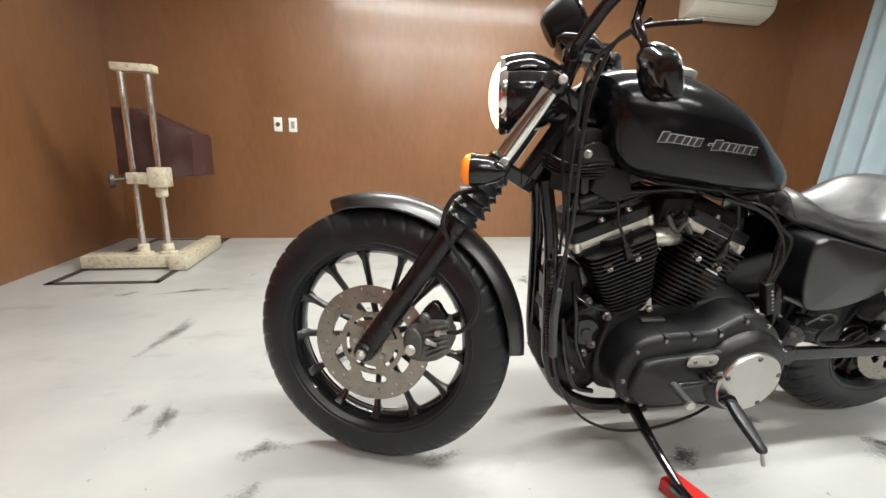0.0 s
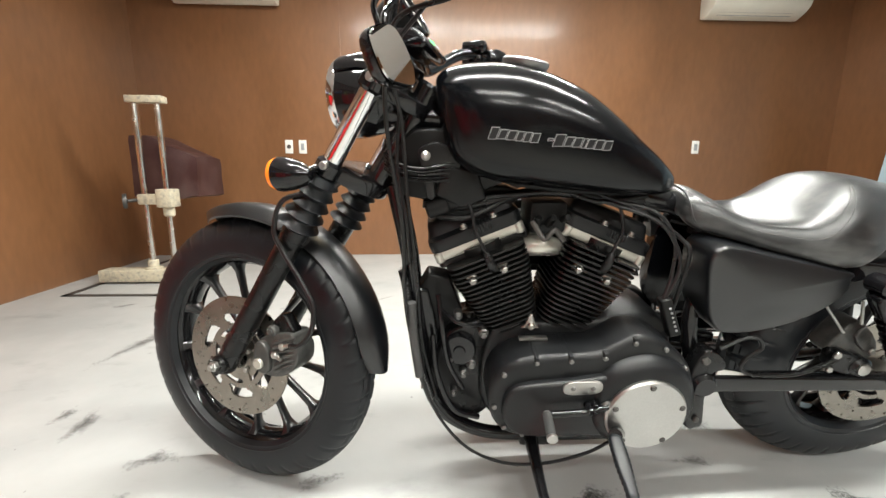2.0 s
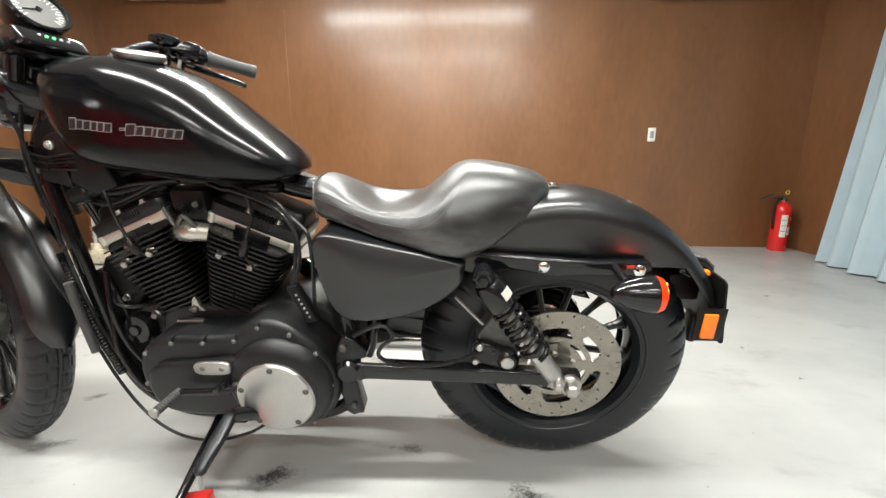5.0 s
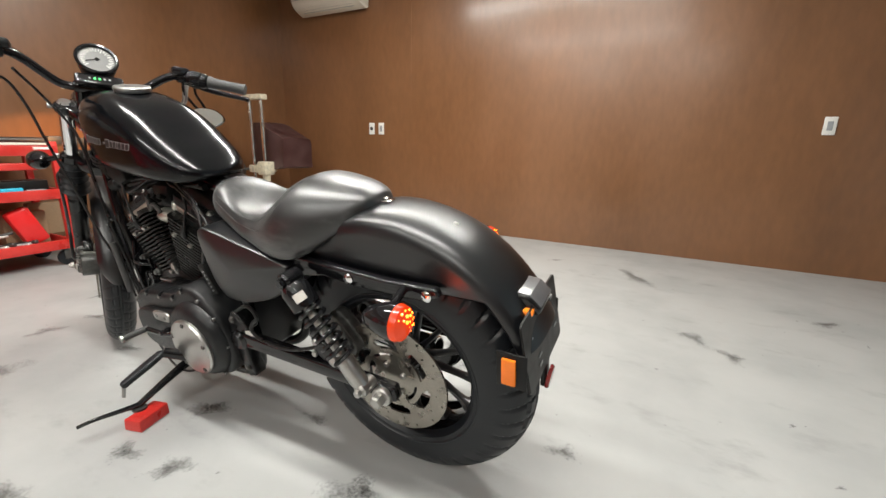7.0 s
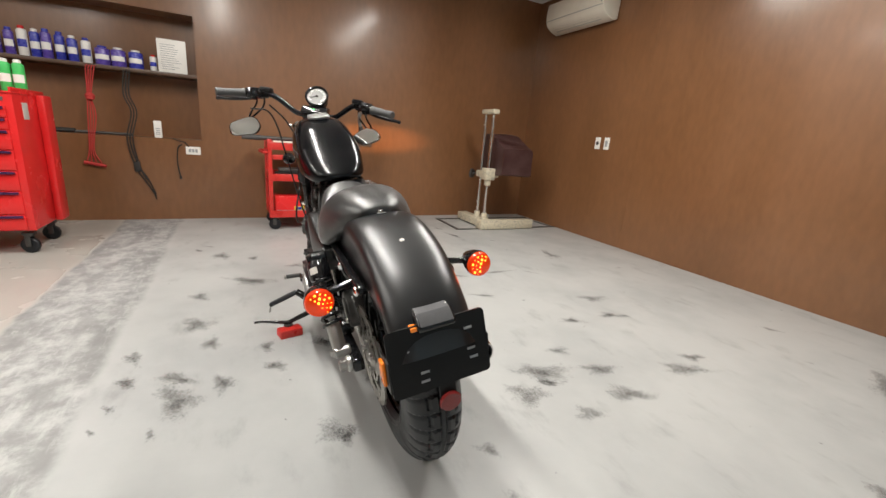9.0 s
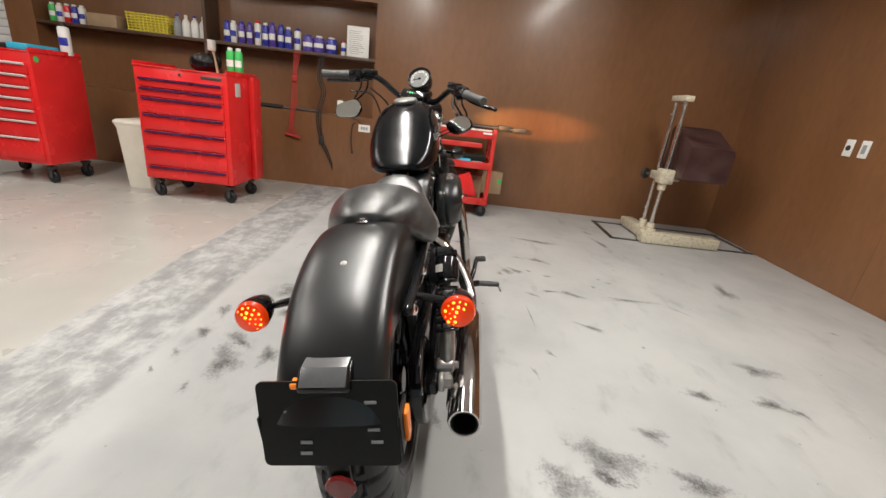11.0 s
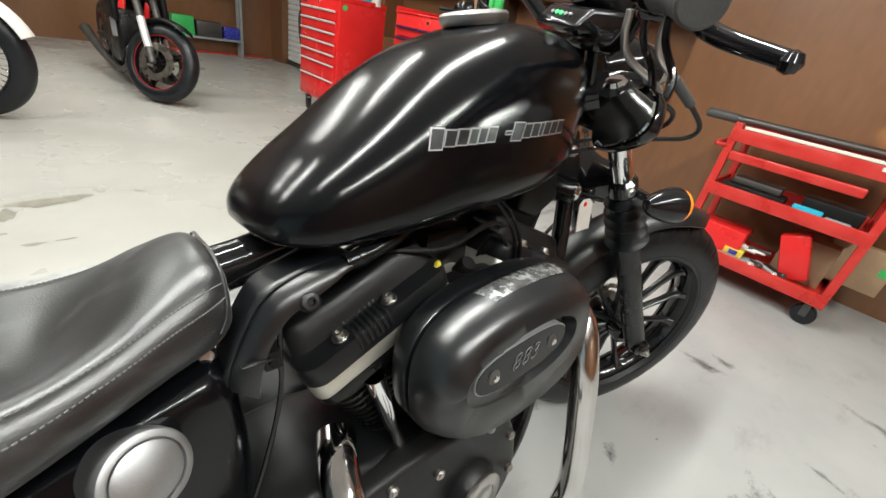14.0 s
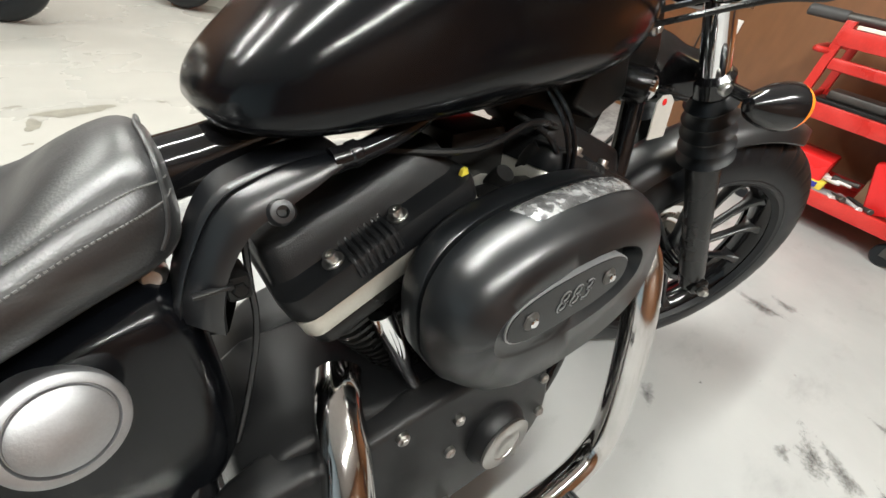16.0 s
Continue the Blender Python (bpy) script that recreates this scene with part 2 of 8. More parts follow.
M_SEAT = leather("black_leather")
M_PLASTIC = surface("black_plastic", (0.008, 0.008, 0.008), 0.40, 0, 0.2, 20, 400, 0.06, 0.08, spec=0.22)
M_STITCH = surface("grey_thread", (0.14, 0.14, 0.137), 0.8)
M_LOGO = surface("silver_lettering", (0.36, 0.36, 0.37), 0.4, 0.4)
M_LOGO_DARK = surface("dark_lettering", (0.012, 0.012, 0.013), 0.35)
M_AMBER = glow("amber_lens", (0.85, 0.22, 0.02), 0.25, (1.0, 0.25, 0.02))
M_REDLENS = glow("lit_red_lens", (0.30, 0.015, 0.004), 0.55, (1.0, 0.075, 0.004))
M_LED = glow("lit_led", (1.0, 0.35, 0.06), 9.0, (1.0, 0.20, 0.014))
M_HEADLAMP = glow("lit_headlamp_lens", (0.9, 0.85, 0.7), 4.0, (1.0, 0.78, 0.44))
M_DIAL = surface("dial_face", (0.13, 0.13, 0.127), 0.45, 0, 0.1, 30, 200)
M_MIRROR = surface("mirror_glass", (0.85, 0.87, 0.86), 0.02, 1, 0.02, 5, 100, 0, 0.01)
M_TAG = surface("paper_tag", (0.55, 0.52, 0.48), 0.7)
# reflectors are no lamps: a weak amber glow is added to brighten them
M_REFLECT = glow("amber_reflector_added_glow", (0.80, 0.19, 0.012), 0.10, (1.0, 0.25, 0.02))
M_REDREF = surface("red_reflector", (0.22, 0.02, 0.02), 0.15)
M_STICKER = surface("worn_silver_foil", (0.34, 0.34, 0.345), 0.28, 0.8, 0.95, 110, 520, 0.08, 0.16)
M_STAIN = surface("dried_brown_stain", (0.235, 0.222, 0.185), 0.4, 0, 0.3, 25, 120)
M_CALIPER = surface("dusty_grey_casting", (0.085, 0.085, 0.082), 0.45, 0.5, 0.35, 40, 260, 0.15, 0.1, dust=0.15)
M_COVERPAINT = surface("worn_satin_black", (0.0065, 0.0075, 0.0088), 0.34, 0, 0.3, 12, 300, 0.02, 0.06, dust=0.015, spec=0.72)
M_FILLER = surface("satin_filler_cap", (0.36, 0.36, 0.36), 0.42, 1, 0.12, 30, 400, 0.08, 0.08)
M_CAP = surface("satin_silver_cap", (0.40, 0.405, 0.415), 0.50, 1, 0.10, 30, 500, 0.08, 0.06)
M_SMOKE = surface("smoked_lens", (0.10, 0.10, 0.105), 0.22, 0, 0.1, 30, 200, spec=0.8)
M_GREEN = glow("green_indicator", (0.1, 0.8, 0.2), 1.2, (0.1, 1.0, 0.25))
M_CABLE = surface("cable_sleeve", (0.010, 0.010, 0.0105), 0.35, 0, 0.2, 30, 300, 0.05, spec=0.4)
M_RED = surface("red_enamel", (0.68, 0.022, 0.022), 0.26, 0, 0.12, 5, 200, 0.02, 0.06)
M_REDWORN = surface("worn_red_enamel", (0.55, 0.026, 0.020), 0.36, 0, 0.22, 9, 120, 0.05, 0.1, dust=0.08)
M_PURPLE = surface("purple_drawer_pull", (0.07, 0.025, 0.10), 0.3, 0.6)
M_SILVER = surface("aluminium_pull", (0.70, 0.69, 0.68), 0.42, 0.35)
M_CREAM = surface("chipped_cream_enamel", (0.62, 0.56, 0.42), 0.45, 0, 0.20, 38, 110, 0.25, 0.1, dust=0.95)
M_STEELPOST = surface("ground_steel_post", (0.70, 0.68, 0.64), 0.22, 1, 0.1, 20, 300)
M_COVER = surface("brown_vinyl_cover", (0.050, 0.021, 0.021), 0.42, 0, 0.3, 7, 90, 0.25, 0.1, dust=0.06)
M_DARKSTEEL = surface("dark_steel", (0.10, 0.095, 0.09), 0.5, 0.7, 0.2, 12, 200, 0.1)
M_WHITE = surface("white_plastic", (0.78, 0.77, 0.73), 0.4, 0, 0.05, 8, 300)
M_IVORY = surface("ivory_plastic", (0.76, 0.72, 0.62), 0.4, 0, 0.06, 8, 300)
M_CURTAIN = surface("pale_blue_curtain", (0.40, 0.50, 0.56), 0.75, 0, 0.06, 6, 200, 0.1, 0.05)
M_CEILING = surface("white_ceiling_board", (0.74, 0.74, 0.72), 0.8, 0, 0.06, 2, 60, 0.05)
M_SHELF = surface("brown_shelf_board", (0.085, 0.045, 0.026), 0.45, 0, 0.2, 5, 90, 0.1, 0.1)
M_BLUE = surface("blue_can_print", (0.035, 0.045, 0.36), 0.3, 0, 0.25, 40, 200)
M_VIOLET = surface("violet_can_print", (0.10, 0.06, 0.34), 0.3, 0, 0.25, 40, 200)
M_CYAN = surface("cyan_plastic", (0.02, 0.42, 0.62), 0.35)
M_YELLOW = surface("yellow_plastic", (0.70, 0.58, 0.06), 0.5, 0, 0.15, 20, 200)
M_GREENCAN = surface("green_can_print", (0.05, 0.50, 0.12), 0.35)
M_CARD = surface("cardboard", (0.36, 0.25, 0.15), 0.8, 0, 0.15, 12, 120)
M_GREY = surface("grey_plastic", (0.30, 0.31, 0.32), 0.5)
M_SHUTTER = surface("white_shutter_slats", (0.74, 0.74, 0.73), 0.45, 0, 0.1, 5, 100)
M_ROPE = surface("red_rope", (0.45, 0.035, 0.03), 0.8)
M_BLACKSTRAP = surface("black_strap", (0.02, 0.018, 0.016), 0.7)
M_DIFFUSER = glow("lit_tube", (1, 1, 0.97), 7.0, (1.0, 0.97, 0.91))


def wall_paint():
    """Brown gloss paint over board, with streaks and handling marks."""
    mt = surface("brown_gloss_wall_paint", (0.200, 0.089, 0.037), 0.40, 0, 0.24, 1.3, 25, 0.05, 0.12, stretch=(1, 1, 0.35), spec=0.54, coat=0.34)
    mt.node_tree.nodes["Principled BSDF"].inputs["Coat Roughness"].default_value = 0.17
    return mt


M_WALL = wall_paint()


def floor_paint():
    """Pale grey floor paint in the bay, a bare patched strip, and a beige coat beyond it, each with its own dirt."""
    mt = bpy.data.materials.new("painted_concrete_floor")
    mt.use_nodes = True
    nt = mt.node_tree
    N, L = nt.nodes.new, nt.links.new
    bs = nt.nodes["Principled BSDF"]
    geo = N("ShaderNodeNewGeometry")
    sep = N("ShaderNodeSeparateXYZ")
    L(geo.outputs["Position"], sep.inputs[0])

    def nz(scale, detail=4.0, stretch=(1, 1, 1), turn=0.0, rough=0.55):
        mp = N("ShaderNodeMapping")
        mp.inputs["Scale"].default_value = stretch
        mp.inputs["Rotation"].default_value = (0, 0, turn)
        L(geo.outputs["Position"], mp.inputs["Vector"])
        n = N("ShaderNodeTexNoise")
        n.inputs["Scale"].default_value, n.inputs["Detail"].default_value, n.inputs["Roughness"].default_value = scale, detail, rough
        L(mp.outputs[0], n.inputs["Vector"])
        return n.outputs["Fac"]

    def ramp(x, a, b, lo=0.0, hi=1.0):
        m = N("ShaderNodeMapRange")
        m.interpolation_type = "SMOOTHSTEP"
        m.inputs[1].default_value, m.inputs[2].default_value, m.inputs[3].default_value, m.inputs[4].default_value = a, b, lo, hi
        L(x, m.inputs[0])
        return m.outputs[0]

    def math2(op, a, b):
        m = N("ShaderNodeMath")
        m.operation = op
        for k, q in enumerate((a, b)):
            if isinstance(q, (int, float)):
                m.inputs[k].default_value = q
            else:
                L(q, m.inputs[k])
        return m.outputs[0]

    def mix(f, a, b):
        m = N("ShaderNodeMix")
        m.data_type = "RGBA"
        L(f, m.inputs[0])
        for k, q in ((6, a), (7, b)):
            if isinstance(q, tuple):
                m.inputs[k].default_value = (*q, 1)
            else:
                L(q, m.inputs[k])
        return m.outputs[2]

    wob = math2("SUBTRACT", math2("MULTIPLY", nz(2.5, 5), 0.10), 0.05)
    y = math2("ADD", sep.outputs[1], wob)
    south = ramp(y, -1.425, -1.455)
    strip = math2("MULTIPLY", ramp(y, -0.98, -1.03), math2("SUBTRACT", 1.0, south))
    cloud, fine, speck = nz(1.6, 5), nz(40, 3), nz(220, 2)
    grey = mix(ramp(cloud, 0.35, 0.72), (0.42, 0.424, 0.416), (0.345, 0.350, 0.346))
    grey = mix(ramp(nz(3.2, 7, (1, 2.0, 1), 0.5, 0.62), 0.54, 0.76, 0, 0.55), grey, (0.22, 0.22, 0.216))
    grey = mix(ramp(nz(15, 4), 0.66, 0.76, 0, 0.5), grey, (0.40, 0.40, 0.39))
    bare = mix(ramp(nz(9, 8, rough=0.7), 0.36, 0.66), (0.25, 0.25, 0.246), (0.43, 0.43, 0.422))
    bare = mix(ramp(nz(4, 6, (0.7, 1.6, 1), 0.7), 0.48, 0.63, 0, 0.55), bare, (0.19, 0.19, 0.188))
    bare = mix(ramp(nz(13, 7, (0.5, 2.2, 1), 0.9, 0.68), 0.52, 0.66, 0, 0.5), bare, (0.47, 0.47, 0.46))
    beige = mix(ramp(cloud, 0.3, 0.75), (0.43, 0.418, 0.385), (0.37, 0.360, 0.330))
    beige = mix(ramp(nz(26, 3), 0.74, 0.80, 0, 0.45), beige, (0.25, 0.235, 0.21))
    beige = mix(ramp(nz(2.2, 6, (0.5, 1.5, 1), 0.3), 0.52, 0.72, 0, 0.35), beige, (0.30, 0.295, 0.275))
    col = mix(strip, grey, bare)
    col = mix(south, col, beige)
    col = mix(ramp(speck, 0.70, 0.8, 0, 0.35), col, (0.18, 0.17, 0.16))
    bs.inputs["Specular IOR Level"].default_value = 0.4
    L(col, bs.inputs["Base Color"])
    ro = math2("ADD", ramp(cloud, 0.3, 0.7, 0.30, 0.44), math2("MULTIPLY", strip, 0.3))
    ro = math2("SUBTRACT", ro, math2("MULTIPLY", south, 0.08))
    L(ro, bs.inputs["Roughness"])
    b = N("ShaderNodeBump")
    b.inputs["Strength"].default_value, b.inputs["Distance"].default_value = 0.05, 0.004
    L(fine, b.inputs["Height"])
    L(b.outputs[0], bs.inputs["Normal"])
    return mt


M_FLOOR = floor_paint()


def smudge_paint():
    """Rubber and oil smudges: dark, broken up by grain, thin towards their rims."""
    mt = bpy.data.materials.new("rubber_smudge")
    mt.use_nodes = True
    nt = mt.node_tree
    N, L = nt.nodes.new, nt.links.new
    bs = nt.nodes["Principled BSDF"]
    bs.inputs["Base Color"].default_value = (0.075, 0.073, 0.070, 1)
    bs.inputs["Roughness"].default_value = 0.5
    at = N("ShaderNodeAttribute")
    at.attribute_name = "thick"
    geo = N("ShaderNodeNewGeometry")
    n1, n2 = N("ShaderNodeTexNoise"), N("ShaderNodeTexNoise")
    n1.inputs["Scale"].default_value, n1.inputs["Detail"].default_value = 20, 7
    n2.inputs["Scale"].default_value, n2.inputs["Detail"].default_value = 110, 4
    for n in (n1, n2):
        L(geo.outputs["Position"], n.inputs["Vector"])
    a = N("ShaderNodeMath")
    a.operation = "ADD"
    L(n1.outputs["Fac"], a.inputs[0])
    L(n2.outputs["Fac"], a.inputs[1])
    b = N("ShaderNodeMath")
    b.operation = "MULTIPLY_ADD"
    L(at.outputs["Fac"], b.inputs[0])
    b.inputs[1].default_value = 0.72
    L(a.outputs[0], b.inputs[2])
    mr = N("ShaderNodeMapRange")
    mr.inputs[1].default_value, mr.inputs[2].default_value, mr.inputs[4].default_value = 1.10, 1.95, 0.72
    L(b.outputs[0], mr.inputs[0])
    tr = N("ShaderNodeBsdfTransparent")
    mx = N("ShaderNodeMixShader")
    L(mr.outputs[0], mx.inputs[0])
    L(tr.outputs[0], mx.inputs[1])
    L(bs.outputs[0], mx.inputs[2])
    L(mx.outputs[0], nt.nodes["Material Output"].inputs[0])
    return mt


M_SMUDGE = smudge_paint()

# ---- the room ----
WEST, NORTH_W, NORTH_E, EAST, SOUTH = -2.03, 2.95, 2.78, 4.43, -7.10
fl = bmesh.new()
box(fl, (-2.6, SOUTH - 0.3, -0.12), (6.2, 3.4, 0.0))
single("floor", fl, M_FLOOR, "painted concrete floor, pale grey with rubber smudges", "floor", kind="structure")
cg = bmesh.new()
box(cg, (-2.6, SOUTH - 0.3, CEIL), (6.2, 3.4, CEIL + 0.08))
single("ceiling", cg, M_CEILING, "plain white ceiling board", "ceiling", kind="structure")


def wall(name, corners, z0=0.0, z1=CEIL, material=None, label="glossy brown painted wall"):
    bm = bmesh.new()
    p = bmesh.new()
    lo = [p.verts.new((x, y, z0)) for x, y in corners]
    hi = [p.verts.new((x, y, z1)) for x, y in corners]
    p.faces.new(lo)
    p.faces.new(hi)
    for i in range(len(lo)):
        p.faces.new((lo[i], lo[(i + 1) % len(lo)], hi[(i + 1) % len(lo)], hi[i]))
    bmesh.ops.recalc_face_normals(p, faces=p.faces)
    merge(bm, p)
    return single(name, bm, material or M_WALL, label, "wall", kind="structure")


wall("wall_north", [(-2.4, NORTH_W + 0.01), (EAST + 0.2, NORTH_E - 0.005), (EAST + 0.2, NORTH_E + 0.2), (-2.4, NORTH_W + 0.2)])
wall("wall_east", [(EAST, NORTH_E), (EAST + 0.2, NORTH_E - 0.006), (EAST + 0.2, -1.2), (EAST - 0.06, -1.2)])
wall("wall_east_2", [(6.0, -1.2), (6.2, -1.2), (6.2, SOUTH), (6.0, SOUTH)])
wall("wall_east_3", [(EAST + 0.14, -1.2), (6.0, -1.2), (6.0, -1.0), (EAST + 0.14, -1.0)])
wall("wall_south", [(-2.4, SOUTH - 0.2), (6.2, SOUTH - 0.2), (6.2, SOUTH), (-2.4, SOUTH)])
# west wall with the long shelf recess and the shutter opening
NB, NT, NR, NL = 0.745, 1.80, -0.795, -4.09
wall("wall_west_1", [(WEST - 0.25, NR), (WEST, NR), (WEST, 3.06), (WEST - 0.25, 3.06)])
wall("wall_west_2", [(WEST - 0.25, NL), (WEST, NL), (WEST, NR), (WEST - 0.25, NR)], 0, NB)
wall("wall_west_3", [(WEST - 0.25, NL), (WEST, NL), (WEST, NR), (WEST - 0.25, NR)], NT)
wall("wall_west_4", [(WEST - 0.30, NL), (WEST - 0.25, NL), (WEST - 0.25, NR), (WEST - 0.30, NR)], NB - 0.05, NT + 0.05)
wall("wall_west_5", [(WEST - 0.25, -4.36), (WEST, -4.36), (WEST, NL), (WEST - 0.25, NL)])
wall("wall_west_6", [(WEST - 0.25, -6.70), (WEST, -6.70), (WEST, -4.36), (WEST - 0.25, -4.36)], 2.30)
wall("wall_west_7", [(WEST - 0.25, SOUTH), (WEST, SOUTH), (WEST, -6.70), (WEST - 0.25, -6.70)])

for sx in (-0.24,):
    sm0 = bmesh.new()
    yy = NORTH_W + 0.01 - (sx + 2.4) * (NORTH_W - NORTH_E + 0.015) / (EAST + 2.6)
    box(sm0, (sx - 0.0025, yy - 0.0025, 0.0), (sx + 0.0025, yy + 0.004, CEIL), 0.001)
    single("trim", sm0, M_WALL, "thin painted joint between wall boards", "trim", kind="structure")
sb = bmesh.new()
box(sb, (WEST - 0.252, NL, 1.285), (WEST - 0.004, NR, 1.315), 0.003)
sh = single("wall_shelf", sb, M_SHELF, "long brown painted shelf board set in the recess", "shelf")
dv = bmesh.new()
box(dv, (WEST - 0.252, -2.47, NB), (WEST - 0.006, -2.44, 1.284), 0.002)
box(dv, (WEST - 0.252, -2.47, 1.316), (WEST - 0.006, -2.44, NT), 0.002)
part("divider", dv, M_SHELF, sh, "upright shelf divider")

# roller shutter
shut = thing("roller_shutter", "closed white slatted roller shutter in the wall", "shutter")
slat = bmesh.new()
rings(slat, [[V(x, -6.69, z), V(x, -4.37, z)] for x, z in ((-0.010, 0), (0.006, 0.010), (0.010, 0.035), (0.006, 0.060), (-0.010, 0.070))], False, False)
rings(slat, [[V(x, -6.69, z), V(x, -4.37, z)] for x, z in ((-0.014, 0.070), (-0.014, 0))], False, False)
sm_ = as_mesh("shutter_slat", slat, M_SHUTTER)
for k in range(31):
    shared("shutter_slat", sm_, shut, pose(WEST - 0.10, 0, 0.06 + 0.072 * k))
gd = bmesh.new()
box(gd, (WEST - 0.13, -6.695, 0), (WEST - 0.07, -4.365, 0.058), 0.004)
part("bottom_bar", gd, M_DARKSTEEL, shut)

# ceiling lamps
for tx, ty, power in TUBES:
    lamp = thing("ceiling_light", "white fluorescent batten with a lit tube", "ceiling light", "ceiling lights", pose(tx, ty, CEIL))
    hs = bmesh.new()
    box(hs, (-TUBE_LONG / 2 - 0.02, -0.055, -0.045), (TUBE_LONG / 2 + 0.02, 0.055, 0), 0.006)
    part("housing", hs, M_WHITE, lamp)
    tbm = bmesh.new()
    rod(tbm, (0.01 - TUBE_LONG / 2, 0, -0.070), (TUBE_LONG / 2 - 0.01, 0, -0.070), 0.016, 14)
    part("fluorescent_tube", tbm, M_DIFFUSER, lamp, "lit white tube")
    for e in (-TUBE_LONG / 2, TUBE_LONG / 2):
        en = bmesh.new()
        box(en, (e - 0.012, -0.022, -0.092), (e + 0.012, 0.022, -0.044), 0.004)
        part("tube_holder", en, M_WHITE, lamp)


def air_conditioner(c, turn):
    """A wall unit: rounded shell, lower flap, top grille, status lamp."""
    m = pose(*c, 0, 0, turn)
    ob = thing("air_conditioner", "ivory split air conditioner high on the wall", "air conditioner", "wall units", m)
    sh = bmesh.new()
    out = rounded([(0, 0), (0, 0.275), (-0.02, 0.285), (-0.17, 0.285), (-0.205, 0.255), (-0.215, 0.14), (-0.195, 0.065), (-0.12, 0.01)], 2)
    loops = [[V(x, y, z) for y, z in out] for x in (-0.43, 0.43)]
    p = bmesh.new()
    rings(p, loops)
    merge(sh, p, 0.008, None, 2, 60)
    part("shell", sh, M_IVORY, ob)
    fp = bmesh.new()
    box(fp, (-0.36, -0.190, 0.030), (0.34, -0.120, 0.040), 0.003, Matrix.Rotation(radians(-32), 4, "X"))
    part("outlet_flap", fp, M_WHITE, ob)
    for k in range(3):
        q = bmesh.new()
        box(q, (-0.345, -0.165 + 0.028 * k, 0.034 - 0.016 * k), (0.325, -0.161 + 0.028 * k, 0.040 - 0.016 * k), 0.001)
        part("louvre", q, M_GREY, ob)
    ln = bmesh.new()
    box(ln, (-0.425, -0.217, 0.100), (0.425, -0.212, 0.104))
    part("panel_gap", ln, M_GREY, ob)
    for k in range(2):
        b_ = bmesh.new()
        rod(b_, (0.405, -0.205, 0.13 + 0.03 * k), (0.405, -0.218, 0.13 + 0.03 * k), 0.007, 12)
        part("status_lamp", b_, M_GREY, ob)
    return ob


air_conditioner((-1.17, 2.915, 2.19), -1.5)
air_conditioner((3.42, 2.800, 2.150), -1.5)
hkk = bmesh.new()
rod(hkk, (4.05, 2.55, CEIL), (4.05, 2.55, 2.40), 0.004, 8)
rod(hkk, (4.05, 2.55, 2.40), (4.05, 2.55, 2.33), 0.014, 12)
single("pull_cord", hkk, M_IVORY, "short pull cord hanging from the ceiling", "cord")


def outlet(name, c, turn, wide, label, slots):
    ob = thing(name, label, "wall outlet", "", pose(*c, 0, 0, turn))
    b_ = bmesh.new()
    box(b_, (-wide / 2, -0.008, -0.060), (wide / 2, 0, 0.060), 0.004)
    part("cover_plate", b_, M_WHITE, ob)
    s_ = bmesh.new()
    if slots == "round":
        rod(s_, (0, -0.006, 0), (0, -0.012, 0), 0.019, 18)
    else:
        box(s_, (-wide * 0.22, -0.011, -0.030), (wide * 0.22, -0.006, 0.030), 0.002)
    part("socket", s_, M_GREY if slots != "round" else M_DARKSTEEL, ob)


outlet("wall_outlet", (-0.735, 2.915, 1.010), -1.5, 0.070, "white wall plate with a round antenna socket", "round")
outlet("wall_outlet", (-0.612, 2.912, 1.010), -1.5, 0.070, "white wall plate with a power socket", "flat")
outlet("wall_outlet", (3.083, 2.812, 1.030), -1.5, 0.070, "white wall plate with a power socket", "flat")
ob = thing("wall_outlet", "wide white double power outlet below the recess", "wall outlet", "", pose(WEST, -0.868, 0.648, 0, 0, 90))
b_ = bmesh.new()
box(b_, (-0.060, -0.008, -0.036), (0.060, 0, 0.036), 0.004)
part("cover_plate", b_, M_WHITE, ob)
for x in (-0.026, 0.0, 0.026):
    s_ = bmesh.new()
    box(s_, (x - 0.010, -0.011, -0.016), (x + 0.010, -0.006, 0.016), 0.002)
    part("socket", s_, M_GREY, ob)

# fire extinguisher
fe = thing("fire_extinguisher", "red fire extinguisher with paper labels standing by the corner", "fire extinguisher", m=pose(4.25, 2.66, 0))
q = bmesh.new()
lathe(q, [(0, 0), (0.066, 0), (0.070, 0.008), (0.070, 0.36), (0.064, 0.395), (0.045, 0.42), (0.024, 0.435), (0.022, 0.45), (0, 0.45)], Matrix(), 36)
part("cylinder", q, M_RED, fe)
q = bmesh.new()
rod(q, (0, 0, 0.445), (0, 0, 0.485), 0.020, 16)
box(q, (-0.018, -0.012, 0.480), (0.085, 0.012, 0.490), 0.003, pose(0, 0, 0, 0, -12))
box(q, (-0.018, -0.012, 0.505), (0.095, 0.012, 0.515), 0.003, pose(0, 0, 0, 0, -22))
part("valve_handle", q, M_DARKSTEEL, fe)
q = bmesh.new()
tube(q, [(-0.015, 0, 0.47), (-0.075, -0.02, 0.46), (-0.088, -0.02, 0.36), (-0.082, -0.02, 0.20)], 0.010, 10, 6)
part("hose", q, M_CABLE, fe)
q = bmesh.new()
tube(q, [(0.016 * math.cos(t) + 0.02, 0, 0.525 + 0.016 * math.sin(t)) for t in [k * 2 * PI / 12 for k in range(13)]], 0.004, 8, 0)
part("safety_pin", q, M_YELLOW, fe)
